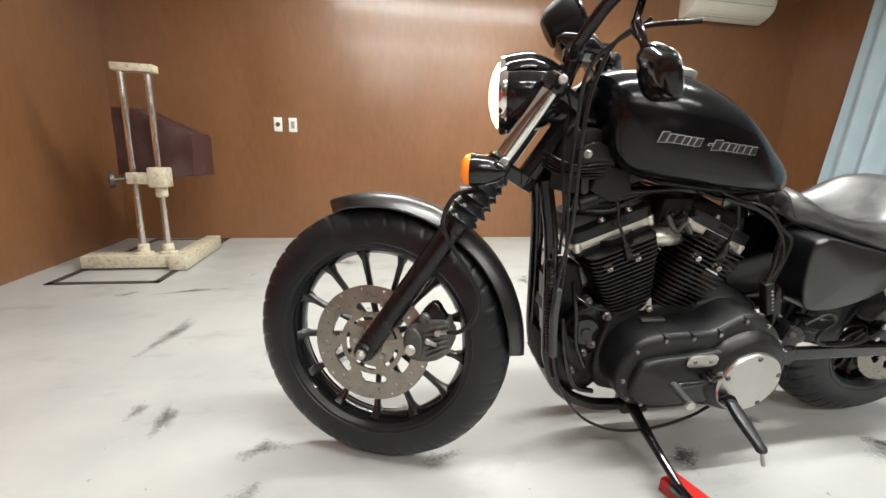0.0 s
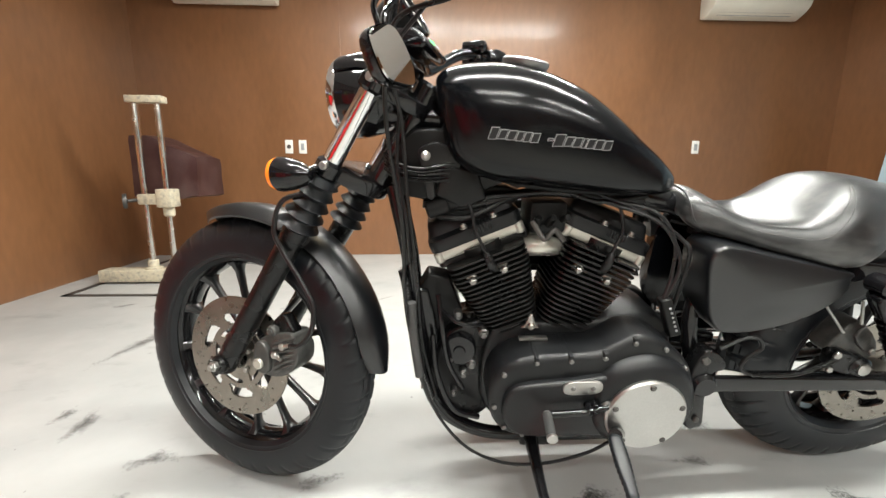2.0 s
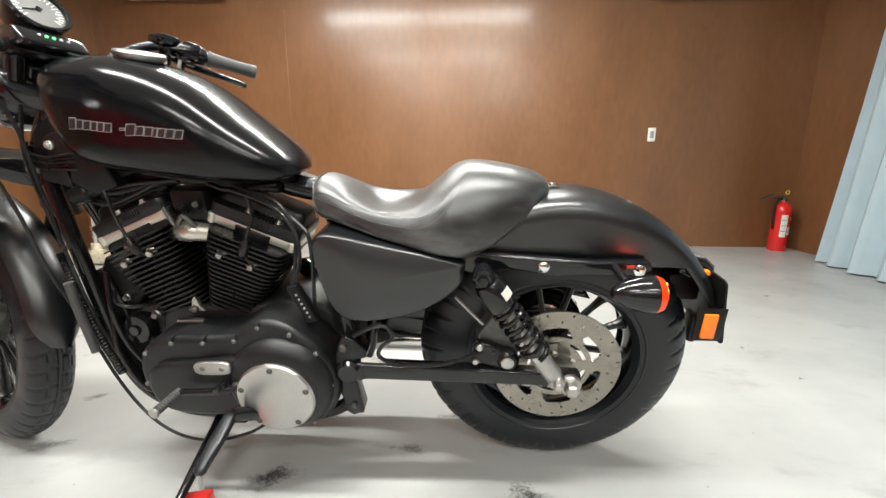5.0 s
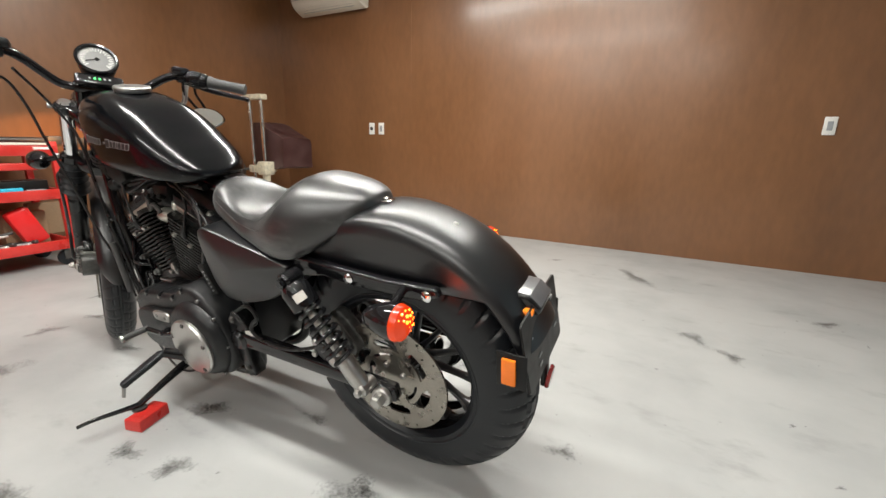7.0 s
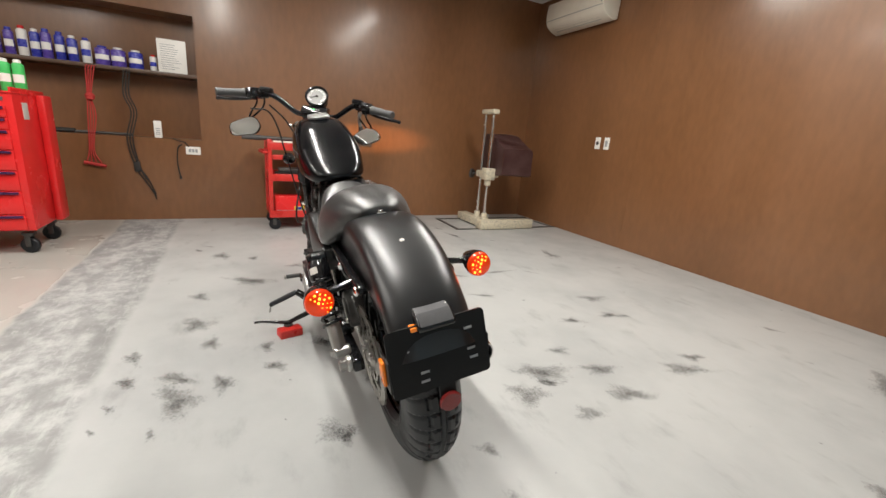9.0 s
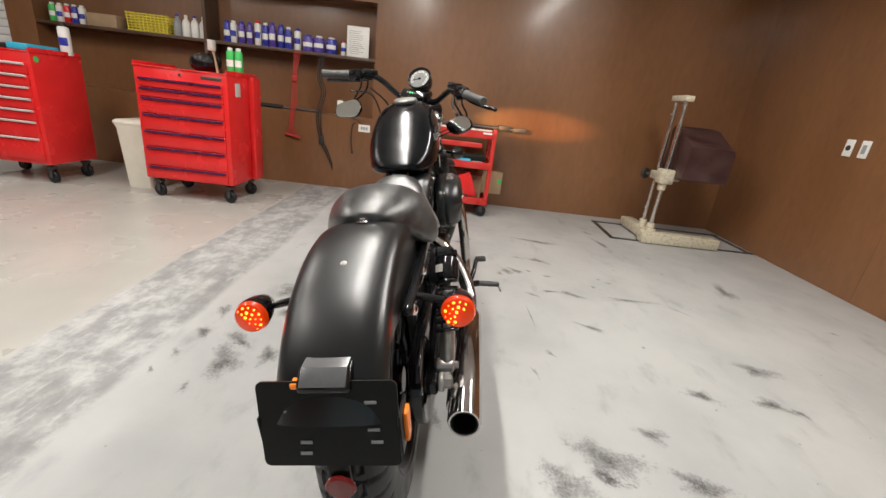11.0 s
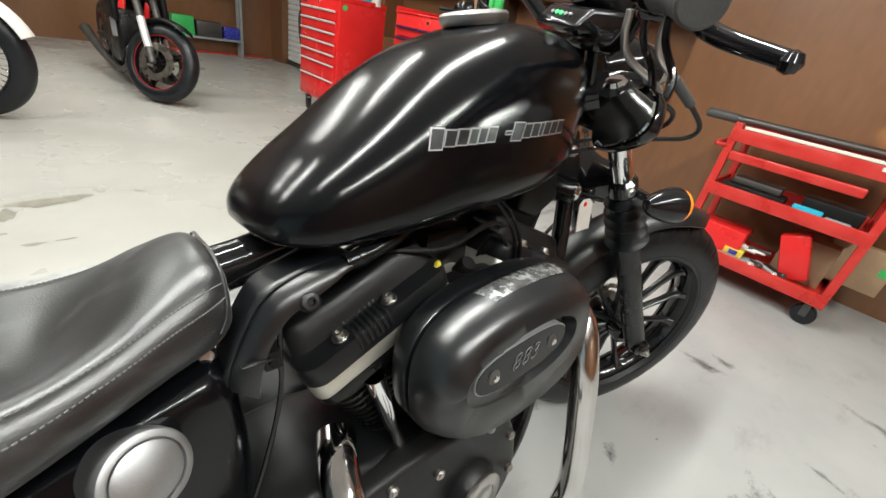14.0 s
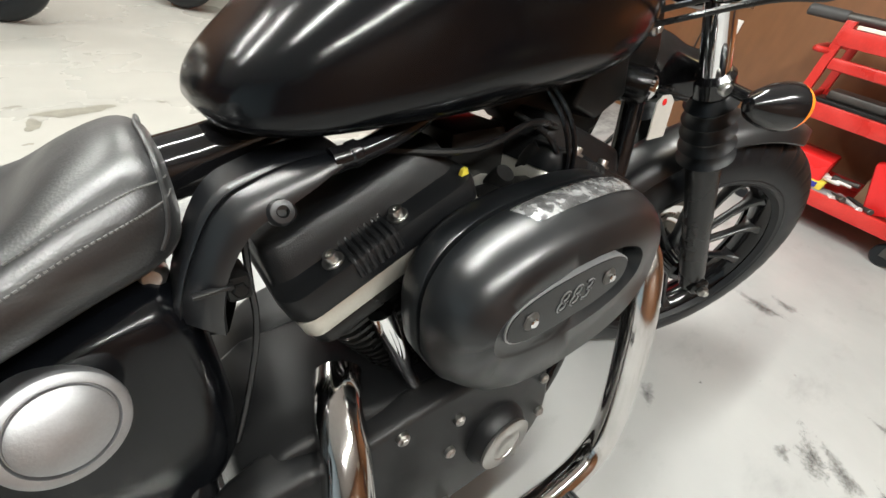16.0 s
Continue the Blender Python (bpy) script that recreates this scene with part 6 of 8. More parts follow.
# -- frame and swing arm --
fr = bmesh.new()
for sd in (-1, 1):
    tube(fr, [(0.368, sd * 0.024, 0.755), (0.396, sd * 0.044, 0.615), (0.418, sd * 0.054, 0.420), (0.436, sd * 0.060, 0.295), (0.474, sd * 0.064, 0.205), (0.555, sd * 0.070, 0.152), (0.660, sd * 0.076, 0.140), (0.900, sd * 0.080, 0.145), (1.020, sd * 0.090, 0.200), (1.050, sd * 0.100, 0.330)], 0.0165, 14, 6)
    tube(fr, [(1.010, sd * 0.046, 0.672), (1.060, sd * 0.054, 0.655), (1.120, sd * 0.058, 0.640), (1.240, sd * 0.085, 0.605), (1.300, sd * 0.108, 0.596)], 0.0165, 14, 6)
    tube(fr, [(1.050, sd * 0.100, 0.330), (1.030, sd * 0.080, 0.470), (1.050, sd * 0.060, 0.590)], 0.0165, 14, 6)
slab(fr, [(0.405, 0.520), (0.416, 0.425), (0.434, 0.300), (0.470, 0.215), (0.500, 0.200), (0.480, 0.300), (0.458, 0.440), (0.440, 0.520)], -0.040, 0.040, 0.006)
frame_part = part("bike_frame", fr, M_GLOSS, bike, "gloss black tubular frame")
bb = bmesh.new()
tube(bb, [(0.352, 0, 0.900), (0.600, 0, 0.865), (0.820, 0, 0.776), (0.890, 0, 0.736), (0.940, 0, 0.721), (0.990, 0, 0.711), (1.040, 0, 0.692)], 0.0255, 20, 7)
part("backbone", bb, M_GLOSS, frame_part, "smooth black backbone tube under the seat nose")
gs = bmesh.new()
slab(gs, rounded([(0.372, 0.740), (0.388, 0.850), (0.450, 0.872), (0.560, 0.850), (0.640, 0.800), (0.600, 0.765), (0.500, 0.735)], 2), -0.044, 0.044, 0.006)
part("neck_gusset", gs, M_PLASTIC, frame_part)
tn = bmesh.new()
slab(tn, rounded([(0.560, 0.775), (0.570, 0.815), (0.900, 0.790), (0.905, 0.752), (0.840, 0.742), (0.700, 0.748)], 2), -0.070, 0.070, 0.010)
part("tank_tunnel", tn, M_PLASTIC, frame_part)
for pts_, r_ in (([(0.430, -0.020, 0.715), (0.500, -0.030, 0.712), (0.570, -0.028, 0.722), (0.640, -0.024, 0.738), (0.720, -0.030, 0.742), (0.900, -0.032, 0.726)], 0.0105),
                 ([(0.450, -0.034, 0.735), (0.520, -0.042, 0.728), (0.590, -0.036, 0.736), (0.680, -0.040, 0.744)], 0.0060),
                 ([(0.440, -0.028, 0.695), (0.510, -0.044, 0.690), (0.560, -0.040, 0.706), (0.610, -0.030, 0.730)], 0.0060),
                 ([(0.740, -0.044, 0.742), (0.790, -0.056, 0.728), (0.840, -0.050, 0.731), (0.900, -0.046, 0.738)], 0.0050)):
    lm = bmesh.new()
    tube(lm, pts_, r_, 10, 6)
    part("wiring_loom", lm, M_CABLE, frame_part)
cb = bmesh.new()
slab(cb, rounded([(0.440, 0.690), (0.446, 0.752), (0.560, 0.756), (0.640, 0.742), (0.630, 0.718), (0.560, 0.690), (0.500, 0.672)], 2), -0.018, 0.018, 0.005)
part("coil_bracket", cb, M_PLASTIC, frame_part)
mp = bmesh.new()
slab(mp, rounded([(0.420, 0.826), (0.434, 0.840), (0.462, 0.846), (0.498, 0.822), (0.502, 0.786), (0.452, 0.790), (0.456, 0.740), (0.438, 0.736), (0.430, 0.795)], 2), -0.050, -0.062, 0.002)
plate = part("mount_plate", mp, M_FORK, frame_part, "black steel mounting plate")
for sd in (-1, 1):
    q = bmesh.new()
    rod(q, (0.436, sd * 0.040, 0.821), (0.436, sd * 0.068, 0.821), 0.0095, 16)
    rod(q, (0.436, sd * 0.060, 0.821), (0.436, sd * 0.072, 0.821), 0.0060, 6)
    part("frame_bolt", q, M_ALLOY, frame_part)
for k in range(5):
    q = bmesh.new()
    tube(q, [(0.352, -0.030, 0.822 - 0.008 * k), (0.372, -0.055, 0.808 - 0.007 * k), (0.420, -0.066, 0.796 - 0.006 * k), (0.475, -0.066, 0.803 - 0.008 * k), (0.540, -0.040, 0.806 - 0.010 * k)], 0.0028, 8, 5)
    part("neck_wire", q, M_GLOSS if k % 2 else M_CABLE, frame_part)
for sd in (-1, 1):
    sa = bmesh.new()
    slab(sa, [(1.040, 0.305), (1.040, 0.362), (1.090, 0.356), (1.460, 0.348), (1.560, 0.345), (1.565, 0.308), (1.470, 0.312), (1.090, 0.315)], sd * 0.118, sd * 0.150, 0.007)
    rod(sa, (1.048, sd * 0.09, 0.335), (1.048, sd * 0.158, 0.335), 0.030, 22)
    swing = part("swing_arm", sa, M_GLOSS, bike, "gloss black swing arm")
    q = bmesh.new()
    rod(q, (1.535, sd * 0.150, 0.326), (1.535, sd * 0.185, 0.326), 0.016, 6)
    rod(q, (1.535, sd * 0.150, 0.326), (1.535, sd * 0.164, 0.326), 0.024, 20)
    part("rear_axle_nut", q, M_ALLOY, swing, "plain steel rear axle nut")
    # shock absorber
    a, b = V(1.500, sd * 0.172, 0.350), V(1.339, sd * 0.176, 0.588)
    n = (b - a).length
    sk = bmesh.new()
    m = along(a, b)
    lathe(sk, [(0, 0.0), (0.017, 0.005), (0.020, 0.02), (0.020, 0.085), (0.010, 0.09), (0.010, n * 0.9), (0, n * 0.95)], m, 22)
    shock = part("shock_absorber", sk, M_ALLOY, bike, "coil-over shock absorber with a black spring")
    cs = bmesh.new()
    turns, steps = 8, 128
    tube(cs, [m @ V(0.026 * math.cos(t), 0.026 * math.sin(t), 0.080 + (n * 0.86 - 0.080) * k / steps) for k, t in [(k, turns * 2 * PI * k / steps) for k in range(steps + 1)]], 0.0052, 8, 0)
    part("spring", cs, M_GLOSS, shock, "black coil spring")
    cv = bmesh.new()
    lathe(cv, [(0, n * 0.74), (0.031, n * 0.76), (0.032, n * 0.78), (0.032, n * 0.92), (0.026, n * 0.96), (0, n * 0.98)], m, 26)
    part("spring_cover", cv, M_GLOSS, shock)
    lb = bmesh.new()
    rings(lb, [[m @ V(0.0324 * math.cos(q), 0.0324 * math.sin(q), z) for q in np.linspace(0.5, 1.3, 6)] for z in (n * 0.81, n * 0.88)], False, False)
    part("shock_label", lb, M_TAG, shock, "small buff paper label")
    for p, r in ((a, 0.017), (b, 0.020)):
        q = bmesh.new()
        rod(q, p + V(0, -sd * 0.030, 0), p + V(0, sd * 0.018, 0), r, 20)
        rod(q, p + V(0, sd * 0.016, 0), p + V(0, sd * 0.028, 0), r * 0.55, 6)
        part("shock_eye", q, M_ALLOY if p is a else M_GLOSS, shock)

pv = bmesh.new()
slab(pv, rounded([(1.016, 0.335), (1.028, 0.405), (1.050, 0.424), (1.086, 0.396), (1.088, 0.370), (1.056, 0.352), (1.074, 0.228), (1.062, 0.214), (1.034, 0.216)], 2), -0.108, -0.146, 0.005)
pivot = part("pivot_casting", pv, M_FORK, frame_part, "black cast pivot bracket")
for u, w, r in ((1.040, 0.398, 0.009), (1.052, 0.335, 0.016), (1.052, 0.240, 0.007)):
    q = bmesh.new()
    lathe(q, [(0, 0), (r, 0), (r, 0.005), (r * 0.75, 0.007), (0, 0.0075)], along((u, -0.146, w), (u, -1.146, w)), 18)
    part("pivot_bolt", q, M_DARKSTEEL, pivot)

# rear caliper, hugger panel and belt
rc = bmesh.new()
slab(rc, rounded([(1.330, 0.405), (1.352, 0.452), (1.376, 0.478), (1.402, 0.468), (1.438, 0.425), (1.450, 0.392), (1.418, 0.376), (1.372, 0.382)], 2), -0.122, -0.070, 0.006)
slab(rc, rounded([(1.380, 0.440), (1.398, 0.466), (1.432, 0.430), (1.440, 0.402), (1.412, 0.405)], 2), -0.128, -0.118, 0.003)
rcal = part("rear_caliper", rc, M_CALIPER, bike, "grey cast rear brake caliper")
rc = bmesh.new()
slab(rc, rounded([(1.330, 0.382), (1.336, 0.412), (1.362, 0.410), (1.392, 0.396), (1.420, 0.384), (1.420, 0.358), (1.398, 0.344), (1.372, 0.352), (1.345, 0.362)], 3), -0.142, -0.110, 0.006)
rod(rc, (1.402, -0.110, 0.372), (1.400, -0.150, 0.372), 0.024, 24)
rod(rc, (1.330, -0.118, 0.405), (1.375, -0.136, 0.392), 0.010, 14)
part("caliper_bracket", rc, M_FORK, rcal, "black caliper bracket")
for x, v, z, r in ((1.399, -0.150, 0.373, 0.0140), (1.338, -0.140, 0.405, 0.0085), (1.430, -0.126, 0.404, 0.0080), (1.330, -0.140, 0.368, 0.0075)):
    q = bmesh.new()
    lathe(q, [(0, 0), (r, 0), (r, 0.004), (r * 0.8, 0.006), (0, 0.0065)], along((x, v, z), (x, v - 1, z)), 20)
    part("caliper_pin", q, M_ALLOY, rcal)
for a, b in (((1.285, -0.130, 0.520), (1.345, -0.130, 0.455)), ((1.355, -0.135, 0.535), (1.372, -0.135, 0.478))):
    q = bmesh.new()
    rod(q, a, b, 0.0032, 8)
    part("stay_wire", q, M_ALLOY, rcal)
bh = bmesh.new()
tube(bh, [(1.345, -0.138, 0.392), (1.300, -0.146, 0.376), (1.234, -0.150, 0.361), (1.149, -0.150, 0.364), (1.119, -0.150, 0.383), (1.128, -0.150, 0.408), (1.152, -0.150, 0.430), (1.140, -0.150, 0.455), (1.110, -0.148, 0.455), (1.065, -0.146, 0.428)], 0.0048, 8, 6)
part("brake_hose", bh, M_CABLE, rcal, "black brake hose with a loop")
sk_ = bmesh.new()
slab(sk_, [(1.075, 0.3585), (1.078, 0.3720), (1.120, 0.3655), (1.150, 0.3560)], -0.140, -0.143, 0)
part("paper_label", sk_, M_WHITE, bike, "small white label above the swing arm")
bt = bmesh.new()
for z0 in (0.425, 0.225):
    rings(bt, [[V(u, v, w + d) for v, d in ((0.096, -0.003), (0.116, -0.003), (0.116, 0.003), (0.096, 0.003))] for u, w in ((WB, z0), (1.02, 0.33 + (z0 - 0.325) * 0.42))])
part("drive_belt", bt, M_PLASTIC, bike, "black toothed drive belt")
bgd = bmesh.new()
slab(bgd, [(1.08, 0.37), (1.10, 0.40), (1.35, 0.435), (1.52, 0.455), (1.62, 0.435), (1.64, 0.40), (1.50, 0.435), (1.30, 0.405), (1.12, 0.368)], 0.094, 0.122, 0.004)
part("belt_guard", bgd, M_GLOSS, bike)

# -- left side cover, right oil tank --
SIDE = [(0.997, 0.641), (1.012, 0.658), (1.040, 0.660), (1.114, 0.644), (1.288, 0.606), (1.300, 0.590), (1.296, 0.554), (1.233, 0.503), (1.137, 0.471), (1.065, 0.467), (1.040, 0.480), (1.018, 0.515), (1.000, 0.592)]


def bulged(outline, v0, v1, dome, edge=0.012, inset=0.06, steps=5):
    """A side cover: a rounded rim, then a face that swells out to the middle."""
    cx = sum(p[0] for p in outline) / len(outline)
    cy = sum(p[1] for p in outline) / len(outline)
    out = 1 if v1 > 0 else -1
    rows = [(1.0, v0)] + [(1 - inset * (1 - math.cos(a)), v1 - out * edge * (1 - math.sin(a))) for a in [k * PI / 12 for k in range(6)]]
    for k in range(steps + 1):
        s = (1 - inset) * (1 - (k / steps) ** 1.4 * 0.96)
        rows.append((s, v1 + out * dome * (1 - (s / (1 - inset)) ** 2)))
    bm = bmesh.new()
    rings(bm, [[V(cx + (u - cx) * s, v, cy + (w - cy) * s) for u, w in outline] for s, v in rows])
    return bm


cover = part("side_cover", bulged(rounded(SIDE, 4), -0.055, -0.150, 0.014), M_FENDER, bike, "satin black left side cover", sharp=50)
oil = part("oil_tank", bulged(rounded([(0.985, 0.600), (1.000, 0.654), (1.050, 0.652), (1.140, 0.622), (1.290, 0.590), (1.290, 0.540), (1.200, 0.440), (1.060, 0.420), (0.990, 0.470)], 4), 0.040, 0.098, 0.008, 0.034, 0.22), M_PAINT, bike, "satin black oil tank", sharp=50)
oc = bmesh.new()
om = along((1.0705, 0.1212, 0.6132), (1.0406, 0.2099, 0.6483)) @ Matrix.Diagonal((0.765, 0.765, 1, 1))
lathe(oc, [(0, -0.055), (0.043, -0.055), (0.0435, 0.004), (0.0425, 0.0072), (0.040, 0.0085), (0.0352, 0.0088), (0.0343, 0.0075), (0.0338, 0.0055), (0.0330, 0.0055), (0.0324, 0.0085), (0.029, 0.0102), (0.014, 0.0125), (0, 0.0132)], om, 56)
part("oil_cap", oc, M_CAP, oil, "round satin silver oil cap")
fcv = bmesh.new()
ARM = [((0.866, 0.085, 0.737), (0.864, 0.100, 0.734)), ((0.890, 0.085, 0.738), (0.882, 0.104, 0.729)), ((0.914, 0.085, 0.735), (0.898, 0.107, 0.722)), ((0.938, 0.085, 0.728), (0.916, 0.107, 0.713)),
       ((0.954, 0.085, 0.721), (0.933, 0.106, 0.705)), ((0.968, 0.085, 0.707), (0.948, 0.105, 0.694)), ((0.985, 0.085, 0.678), (0.964, 0.103, 0.669)), ((0.996, 0.085, 0.652), (0.973, 0.101, 0.640)), ((1.001, 0.085, 0.632), (0.976, 0.100, 0.618))]
outer, inner = smooth_path([V(*a) for a, b in ARM], 5), smooth_path([V(*b) for a, b in ARM], 5)
loops = []
for a, b in zip(outer, inner):
    d = a - b
    loops.append([V(a.x, 0.045, a.z), a + d * 0.10 + V(0, -0.002, 0), a + d * 0.10 + V(0, 0.003, 0), a - d * 0.03 + V(0, 0.003, 0), a - d * 0.10 - V(0, 0.0005, 0), a - d * 0.45 + V(0, 0.004, 0.003), b + d * 0.18 + V(0, 0.003, 0.002), b, b - d * 0.10 - V(0, 0.008, 0), V(b.x, 0.045, b.z)])
rings(fcv, loops)
fcover = part("frame_cover", fcv, M_FENDER, bike, "black curved frame cover", sharp=60)
q = bmesh.new()
tube(q, [(0.880, 0.093, 0.733), (0.852, 0.093, 0.738), (0.810, 0.086, 0.748), (0.760, 0.068, 0.764)], [0.010, 0.0085, 0.0085, 0.0085], 12, 5)
rod(q, (0.868, 0.0935, 0.7350), (0.857, 0.0930, 0.7375), 0.0105, 14)
part("cover_pipe", q, M_GLOSS, fcover)
q = bmesh.new()
lathe(q, [(0.0042, -0.006), (0.0044, 0.0032), (0.0080, 0.0028), (0.0100, 0), (0.0104, -0.006)], along((0.924, 0.1065, 0.7095), (0.924, 0.2, 0.7525)), 24, True)
part("screw_boss", q, M_FENDER, fcover)
q = bmesh.new()
rod(q, (0.924, 0.1005, 0.7065), (0.924, 0.1070, 0.7097), 0.0043, 14)
part("screw_hole", q, M_CABLE, fcover)
q = bmesh.new()
box(q, (0.963, 0.0985, 0.6585), (0.989, 0.1050, 0.6615), 0.001)
part("cover_slot", q, M_CABLE, fcover)
q = bmesh.new()
lathe(q, [(0, 0.004), (0.006, 0.004), (0.0085, 0.0), (0.0085, -0.02), (0, -0.02)], along((1.007, 0.062, 0.659), (1.017, 0.138, 0.682)), 20)
part("seat_stud", q, M_ALLOY, fcover, "bare metal stud under the seat edge")
q = bmesh.new()
tube(q, [(0.948, 0.090, 0.690), (0.951, 0.091, 0.650), (0.952, 0.091, 0.620), (0.959, 0.092, 0.586), (0.975, 0.094, 0.536), (0.990, 0.094, 0.495)], 0.0028, 10, 6)
part("breather_hose", q, M_GLOSS, fcover)
q = bmesh.new()
box(q, (0.951, 0.070, 0.642), (0.968, 0.098, 0.663), 0.003)
rod(q, (0.959, 0.096, 0.652), (0.959, 0.102, 0.653), 0.006, 6)
part("hose_clip", q, M_PLASTIC, fcover)
el = bmesh.new()
slab(el, [(0.924, 0.534), (0.946, 0.540), (0.984, 0.454), (0.960, 0.446)], -0.132, -0.108, 0.004)
conn = part("fuse_connector", el, M_PLASTIC, bike, "black multi-pin connector")
for k in range(6):
    q = bmesh.new()
    box(q, (0.944 + 0.0046 * k, -0.1345, 0.516 - 0.0105 * k), (0.948 + 0.0046 * k, -0.1315, 0.520 - 0.0105 * k))
    part("pin", q, M_LOGO, conn)

# -- engine --
CRANK = V(0.692, 0, 0.300)
PRIMARY = [(0.588, 0.384), (0.616, 0.408), (0.666, 0.423), (0.738, 0.426), (0.798, 0.431), (0.834, 0.452), (0.868, 0.470), (0.915, 0.464), (0.957, 0.438), (0.997, 0.396), (1.022, 0.330), (1.022, 0.272), (0.990, 0.214), (0.932, 0.190), (0.852, 0.194), (0.750, 0.212), (0.640, 0.214), (0.590, 0.245), (0.570, 0.300), (0.572, 0.350)]
cc = bmesh.new()
slab(cc, rounded([(0.560, 0.300), (0.575, 0.410), (0.620, 0.450), (0.790, 0.450), (0.900, 0.470), (1.000, 0.440), (1.010, 0.260), (0.940, 0.170), (0.640, 0.180), (0.575, 0.220)], 2), -0.070, 0.115, 0.012)
crank = part("engine", cc, M_WRINKLE, bike, "black air-cooled v-twin engine")
pc = bmesh.new()
slab(pc, rounded(PRIMARY, 3), -0.062, -0.165, 0.016, None, 4)
slab(pc, rounded([(0.598, 0.300), (0.610, 0.348), (0.650, 0.366), (0.720, 0.372), (0.820, 0.386), (0.880, 0.380), (0.890, 0.250), (0.780, 0.230), (0.655, 0.232), (0.612, 0.256)], 3), -0.150, -0.184, 0.018, None, 4)
lathe(pc, [(0, 0.0), (0.119, 0.0), (0.118, 0.018), (0.110, 0.034), (0.096, 0.044), (0, 0.046)], along((0.898, -0.150, 0.312), (0.898, -0.25, 0.312)), 56)
part("primary_cover", pc, M_WRINKLE, crank, "wrinkle black primary cover")
dc = bmesh.new()
lathe(dc, [(0, 0), (0.086, 0), (0.0865, 0.006), (0.083, 0.011), (0.060, 0.015), (0, 0.017)], along((0.898, -0.194, 0.302), (0.898, -0.3, 0.302)), 64)
part("derby_cover", dc, M_DERBY, crank, "polished round derby cover")
bolt = as_mesh("cover_bolt", rod(bmesh.new(), (0, 0, 0), (0, -0.010, 0), 0.0056, 8), M_BOLT)
bolt_d = as_mesh("cover_bolt", rod(bmesh.new(), (0, 0, 0), (0, -0.009, 0), 0.0066, 14), M_DARKSTEEL)
for k in range(5):
    a = radians(90 + 72 * k)
    shared("cover_bolt", bolt_d, crank, pose(0.898 + 0.074 * math.cos(a), -0.2005, 0.302 + 0.074 * math.sin(a)))
for u, w in ((0.599, 0.382), (0.666, 0.411), (0.738, 0.414), (0.809, 0.421), (0.867, 0.456), (0.934, 0.440), (0.985, 0.394), (1.012, 0.312), (0.582, 0.300), (0.606, 0.244), (0.648, 0.224), (0.960, 0.204)):
    shared("cover_bolt", bolt, crank, pose(u, -0.160, w))
for u, w in ((0.666, 0.418), (0.738, 0.421), (0.809, 0.428), (0.867, 0.462)):
    ribs = bmesh.new()
    box(ribs, (u - 0.0045, -0.1685, w - 0.012), (u + 0.0045, -0.070, w + 0.006), 0.002)
    part("cover_rib", ribs, M_WRINKLE, crank)
op = bmesh.new()
slab(op, stadium(0.761, 0.364, 0.0415, 0.0165, 0.03, 8, 3.2), -0.182, -0.190, 0.002)
part("inspection_plate", op, M_ALLOY, crank, "oval alloy inspection plate")
for u in (0.740, 0.782):
    shared("cover_bolt", bolt, crank, pose(u, -0.182, 0.364, 0, 0, 0))
sg = bmesh.new()
rod(sg, (0.815, -0.180, 0.322), (0.815, -0.200, 0.322), 0.014, 16)
part("shift_shaft", sg, M_DARKSTEEL, crank)
pl8 = bmesh.new()
box(pl8, (0.640, -0.104, 0.4240), (0.704, -0.090, 0.4315), 0.002)
part("serial_plate", pl8, M_ALLOY, crank, "small alloy plate")


def plate_at(bm, d, thick, hx, hy, r, m, bevel=0.0):
    o = rounded_rect(hx, hy, r)
    p = bmesh.new()
    rings(p, [[V(x, y, d) for x, y in o], [V(x, y, d + thick) for x, y in o]])
    return merge(bm, p, bevel, m)


